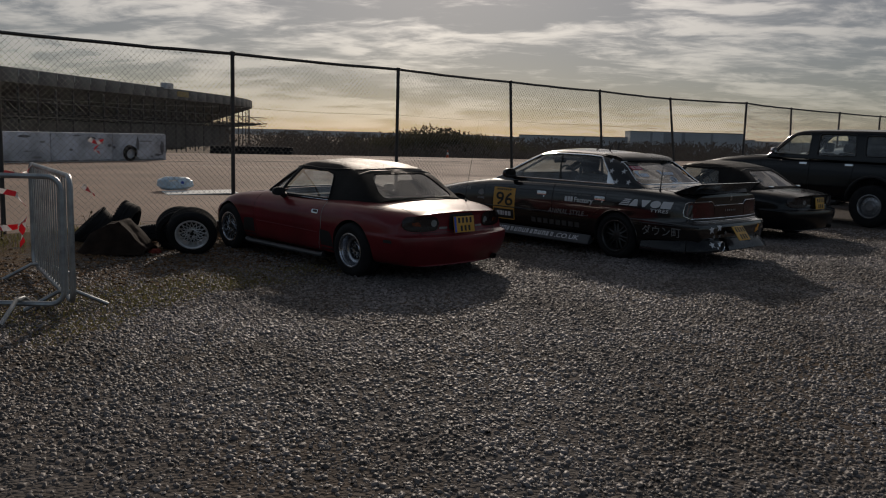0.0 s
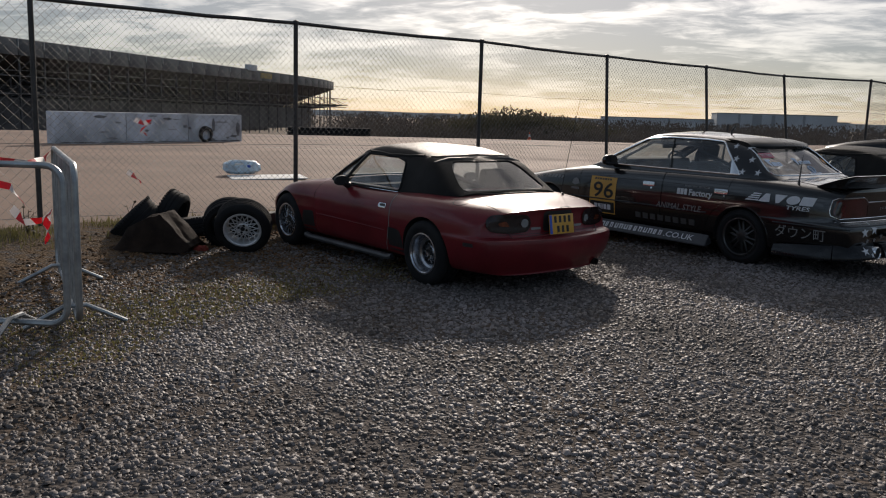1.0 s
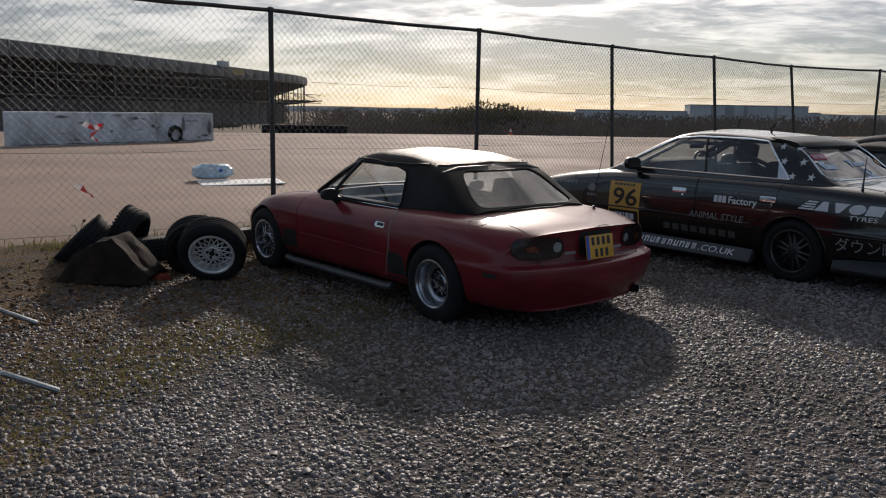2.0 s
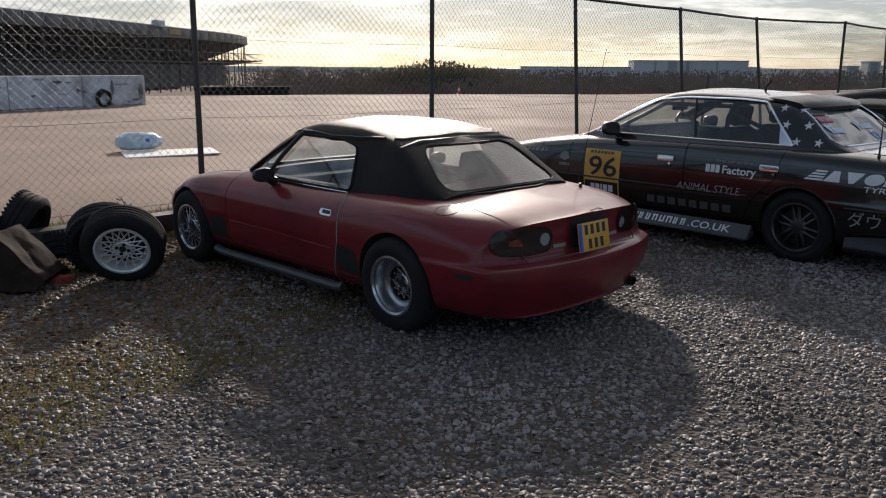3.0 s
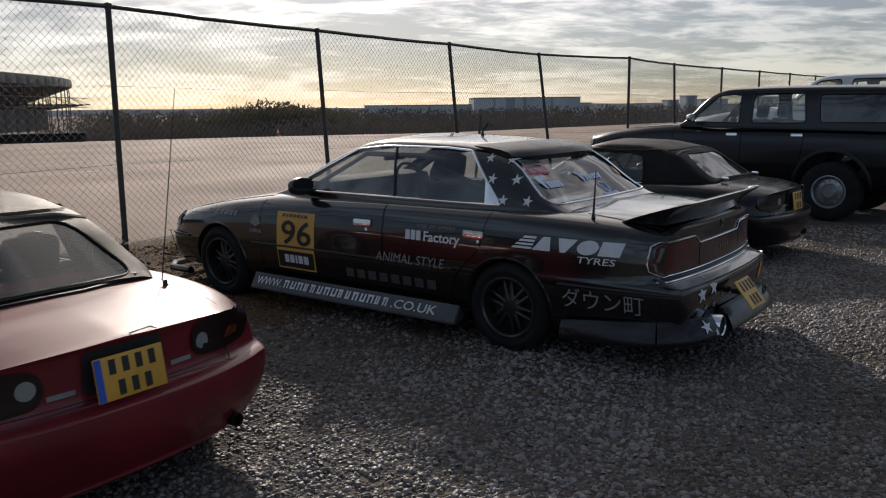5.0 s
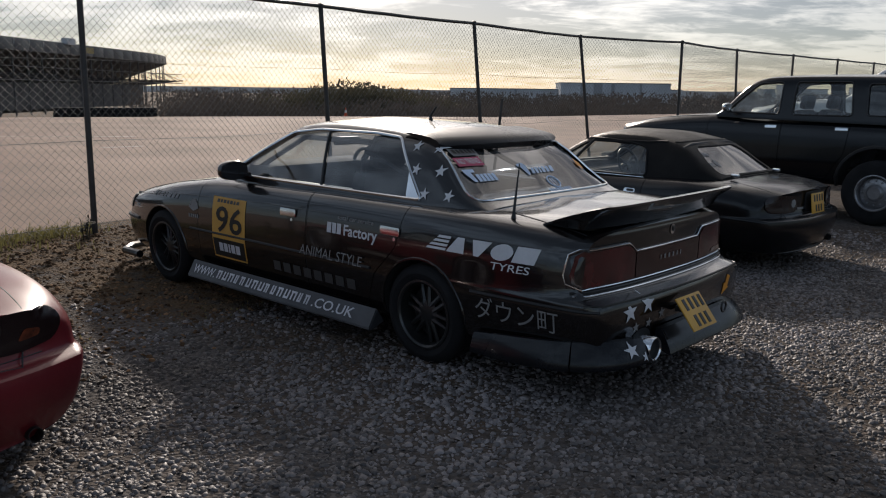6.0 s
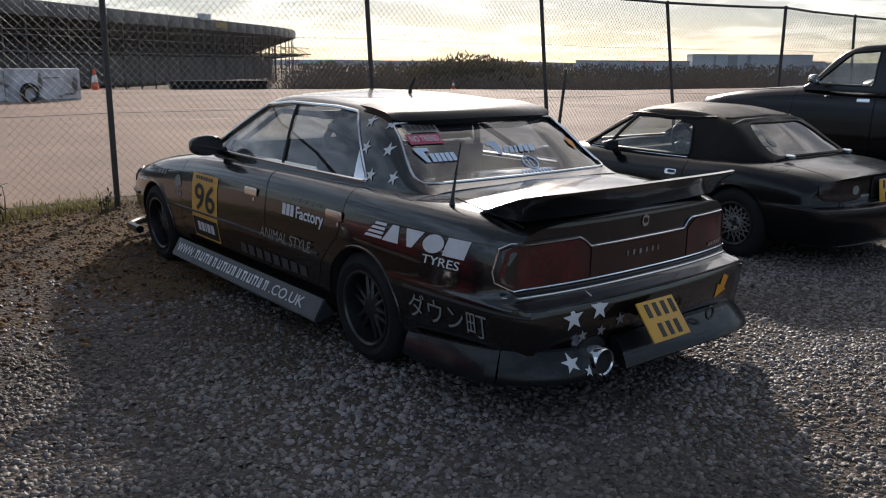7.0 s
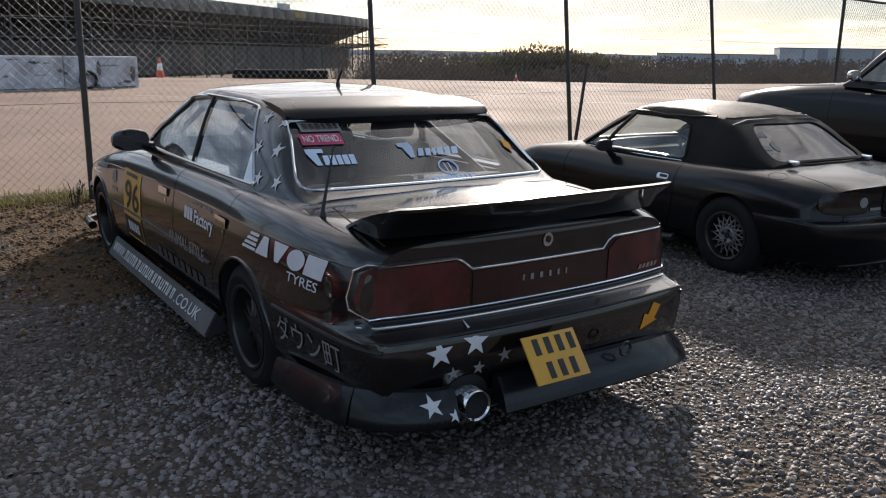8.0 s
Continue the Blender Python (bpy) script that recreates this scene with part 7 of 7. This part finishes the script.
# ---- far buildings ----
def warehouse(x0, x1, y, top, depth, label, panels):
    t = thing("warehouse", pose(x0, y, -12), label, "warehouse", "far warehouses")
    w, h = x1 - x0, top + 12
    part("wall", box(bmesh.new(), w / 2, depth / 2, h / 2, w, depth, h), cladding, t)
    part("roof", box(bmesh.new(), w / 2, depth / 2, h + 0.3, w + 1, depth + 1, 0.8), cladding_dark, t)
    for a, b in panels:
        part("panel", box(bmesh.new(), w * (a + b) / 2, -0.2, h * 0.5, w * (b - a), 0.4, h * 0.96), cladding_dark, t)
    return t


warehouse(89, 203, 900, 10.4, 60, "large pale grey warehouse with darker wall panels beyond the trees", [(0.18, 0.20), (0.30, 0.38), (0.46, 0.49), (0.72, 0.74)])
warehouse(-28, 89, 930, 3.6, 60, "long low grey warehouse beyond the trees", [(0.6, 0.62)])
warehouse(205, 222, 930, 4.2, 40, "small grey shed beyond the trees", [])
warehouse(318, 330, 900, 10.5, 20, "dark tower block far beyond the woods", [(0.2, 0.8)])
warehouse(300, 312, 905, 6.0, 20, "dark flat-roofed block far beyond the woods", [(0.2, 0.8)])
warehouse(338, 366, 905, 6.6, 20, "dark flat-roofed block far beyond the woods", [(0.1, 0.4)])
warehouse(396, 430, 905, 8.5, 20, "dark flat-roofed block far beyond the woods", [(0.3, 0.6)])

# hills on the skyline
bm = bmesh.new()
prev = None
for k in range(161):
    x = -2400 + 30 * k
    z = 3.0 + 9 * noise.noise((x * 0.0011, 1.0, 0)) + 3 * noise.noise((x * 0.006, 5.0, 0))
    row = [bm.verts.new((x, 2300, -60)), bm.verts.new((x, 2310, z)), bm.verts.new((x, 2500, z - 5))]
    if prev:
        bm.faces.new((prev[0], row[0], row[1], prev[1]))
        bm.faces.new((prev[1], row[1], row[2], prev[2]))
    prev = row
far_mat = material("far_hills_haze", (0.15, 0.17, 0.19), 0.95, vary=0.15, scale=0.004, fine=0.05)
# distance haze is put in as a faint blue-grey emission of the hills
haze_glow = far_mat.node_tree.nodes["Principled BSDF"].inputs
haze_glow["Emission Color"].default_value, haze_glow["Emission Strength"].default_value = (0.60, 0.66, 0.72, 1), 0.20
tagged(part("backdrop", bm, far_mat), "low blue-grey hills on the skyline with a faint haze glow", "hills", kind="structure")


# ---- woods beyond the track ----
def woods(seed, count, place, leaf, name_label, mat):
    """Bare winter trees and scrub: thin limbs and clumps of small leaf faces."""
    rng = random.Random(seed)
    verts, faces = [], []
    for _ in range(count):
        x, y, z0, h, r = place(rng)
        for _ in range(34):
            u = rng.random()
            a, rr = rng.uniform(0, 6.283), r * math.sqrt(rng.random()) * (0.35 + 0.9 * math.sin(math.pi * min(1, 0.15 + u * 0.85)))
            c = Vector((x + rr * math.cos(a), y + rr * math.sin(a), z0 + h * (0.12 + 0.88 * u)))
            s = leaf * rng.uniform(0.5, 1.4)
            d1 = Vector((rng.gauss(0, 0.5), rng.gauss(0, 0.2), 1.0)).normalized() * s
            d2 = Vector((1.0, rng.gauss(0, 0.5), rng.gauss(0, 0.3))).normalized() * s * rng.uniform(0.3, 0.7)
            k = len(verts)
            verts += [tuple(c - d1), tuple(c + d2), tuple(c + d1), tuple(c - d2)]
            faces.append((k, k + 1, k + 2, k + 3))
        for _ in range(5):
            a = rng.uniform(0, 6.283)
            b0 = Vector((x, y, z0))
            b1 = Vector((x + r * 0.7 * math.cos(a), y + r * 0.7 * math.sin(a), z0 + h * rng.uniform(0.75, 1.08)))
            k = len(verts)
            wv = Vector((0.035, 0, 0))
            verts += [tuple(b0 - wv), tuple(b0 + wv), tuple(b1)]
            faces.append((k, k + 1, k + 2))
    me = bpy.data.meshes.new("woods")
    me.from_pydata(verts, [], faces)
    tagged(part("woods", me, mat, smooth=False), name_label, "woods", kind="stuff")


def belt_far(rng):
    x = rng.uniform(-62, 330)
    y = 170 + rng.uniform(-16, 30)
    top = 1.1 + 0.9 * noise.noise((x * 0.03, 2.0, 0)) + 0.5 * noise.noise((x * 0.15, 3.0, 0)) + (1.2 if x > 70 else 0)
    return x, y, -5.5, max(4.5, top + 5.5) * rng.uniform(0.8, 1.05), rng.uniform(1.2, 2.4)


def belt_near(rng):
    x = rng.uniform(-38, 190)
    y = 112 + rng.uniform(-8, 14)
    return x, y, -4.2, 4.3 * rng.uniform(0.55, 1.0) + 0.6 * noise.noise((x * 0.06, 8.0, 0)), rng.uniform(1.0, 1.9)


def bush_spot(rng):
    x = rng.gauss(-14, 6.0)
    return x, 124 + rng.uniform(-5, 6), -4.0, (6.6 - 0.16 * abs(x + 16)) * rng.uniform(0.75, 1.05), rng.uniform(1.2, 2.0)


woods_mat = material("winter_woods", (0.105, 0.088, 0.076), 0.9, vary=0.2, scale=0.05, fine=1.0, spread=0.18, island=True, color2=(0.080, 0.070, 0.056))
bush_mat = material("dark_scrub", (0.085, 0.08, 0.055), 0.9, vary=0.25, scale=0.2, fine=1.0, spread=0.4, island=True)
def let_light_through(m, share, color):
    """Thin twigs and leaves pass part of the light from behind."""
    nt = m.node_tree
    b, out = nt.nodes["Principled BSDF"], nt.nodes["Material Output"]
    tr, mx = nt.nodes.new("ShaderNodeBsdfTranslucent"), nt.nodes.new("ShaderNodeMixShader")
    tr.inputs[0].default_value = (*color, 1)
    mx.inputs[0].default_value = share
    nt.links.new(b.outputs[0], mx.inputs[1])
    nt.links.new(tr.outputs[0], mx.inputs[2])
    nt.links.new(mx.outputs[0], out.inputs[0])


let_light_through(woods_mat, 0.2, (0.075, 0.062, 0.054))
let_light_through(bush_mat, 0.3, (0.075, 0.066, 0.04))
let_light_through(grass_mat, 0.4, (0.16, 0.15, 0.05))
woods(21, 4200, belt_far, 0.24, "belt of bare brown winter trees beyond the track", woods_mat)
woods(22, 3000, belt_near, 0.20, "scrubby undergrowth beyond the track edge", woods_mat)
woods(23, 420, bush_spot, 0.20, "dark thicket standing higher than the woods", bush_mat)
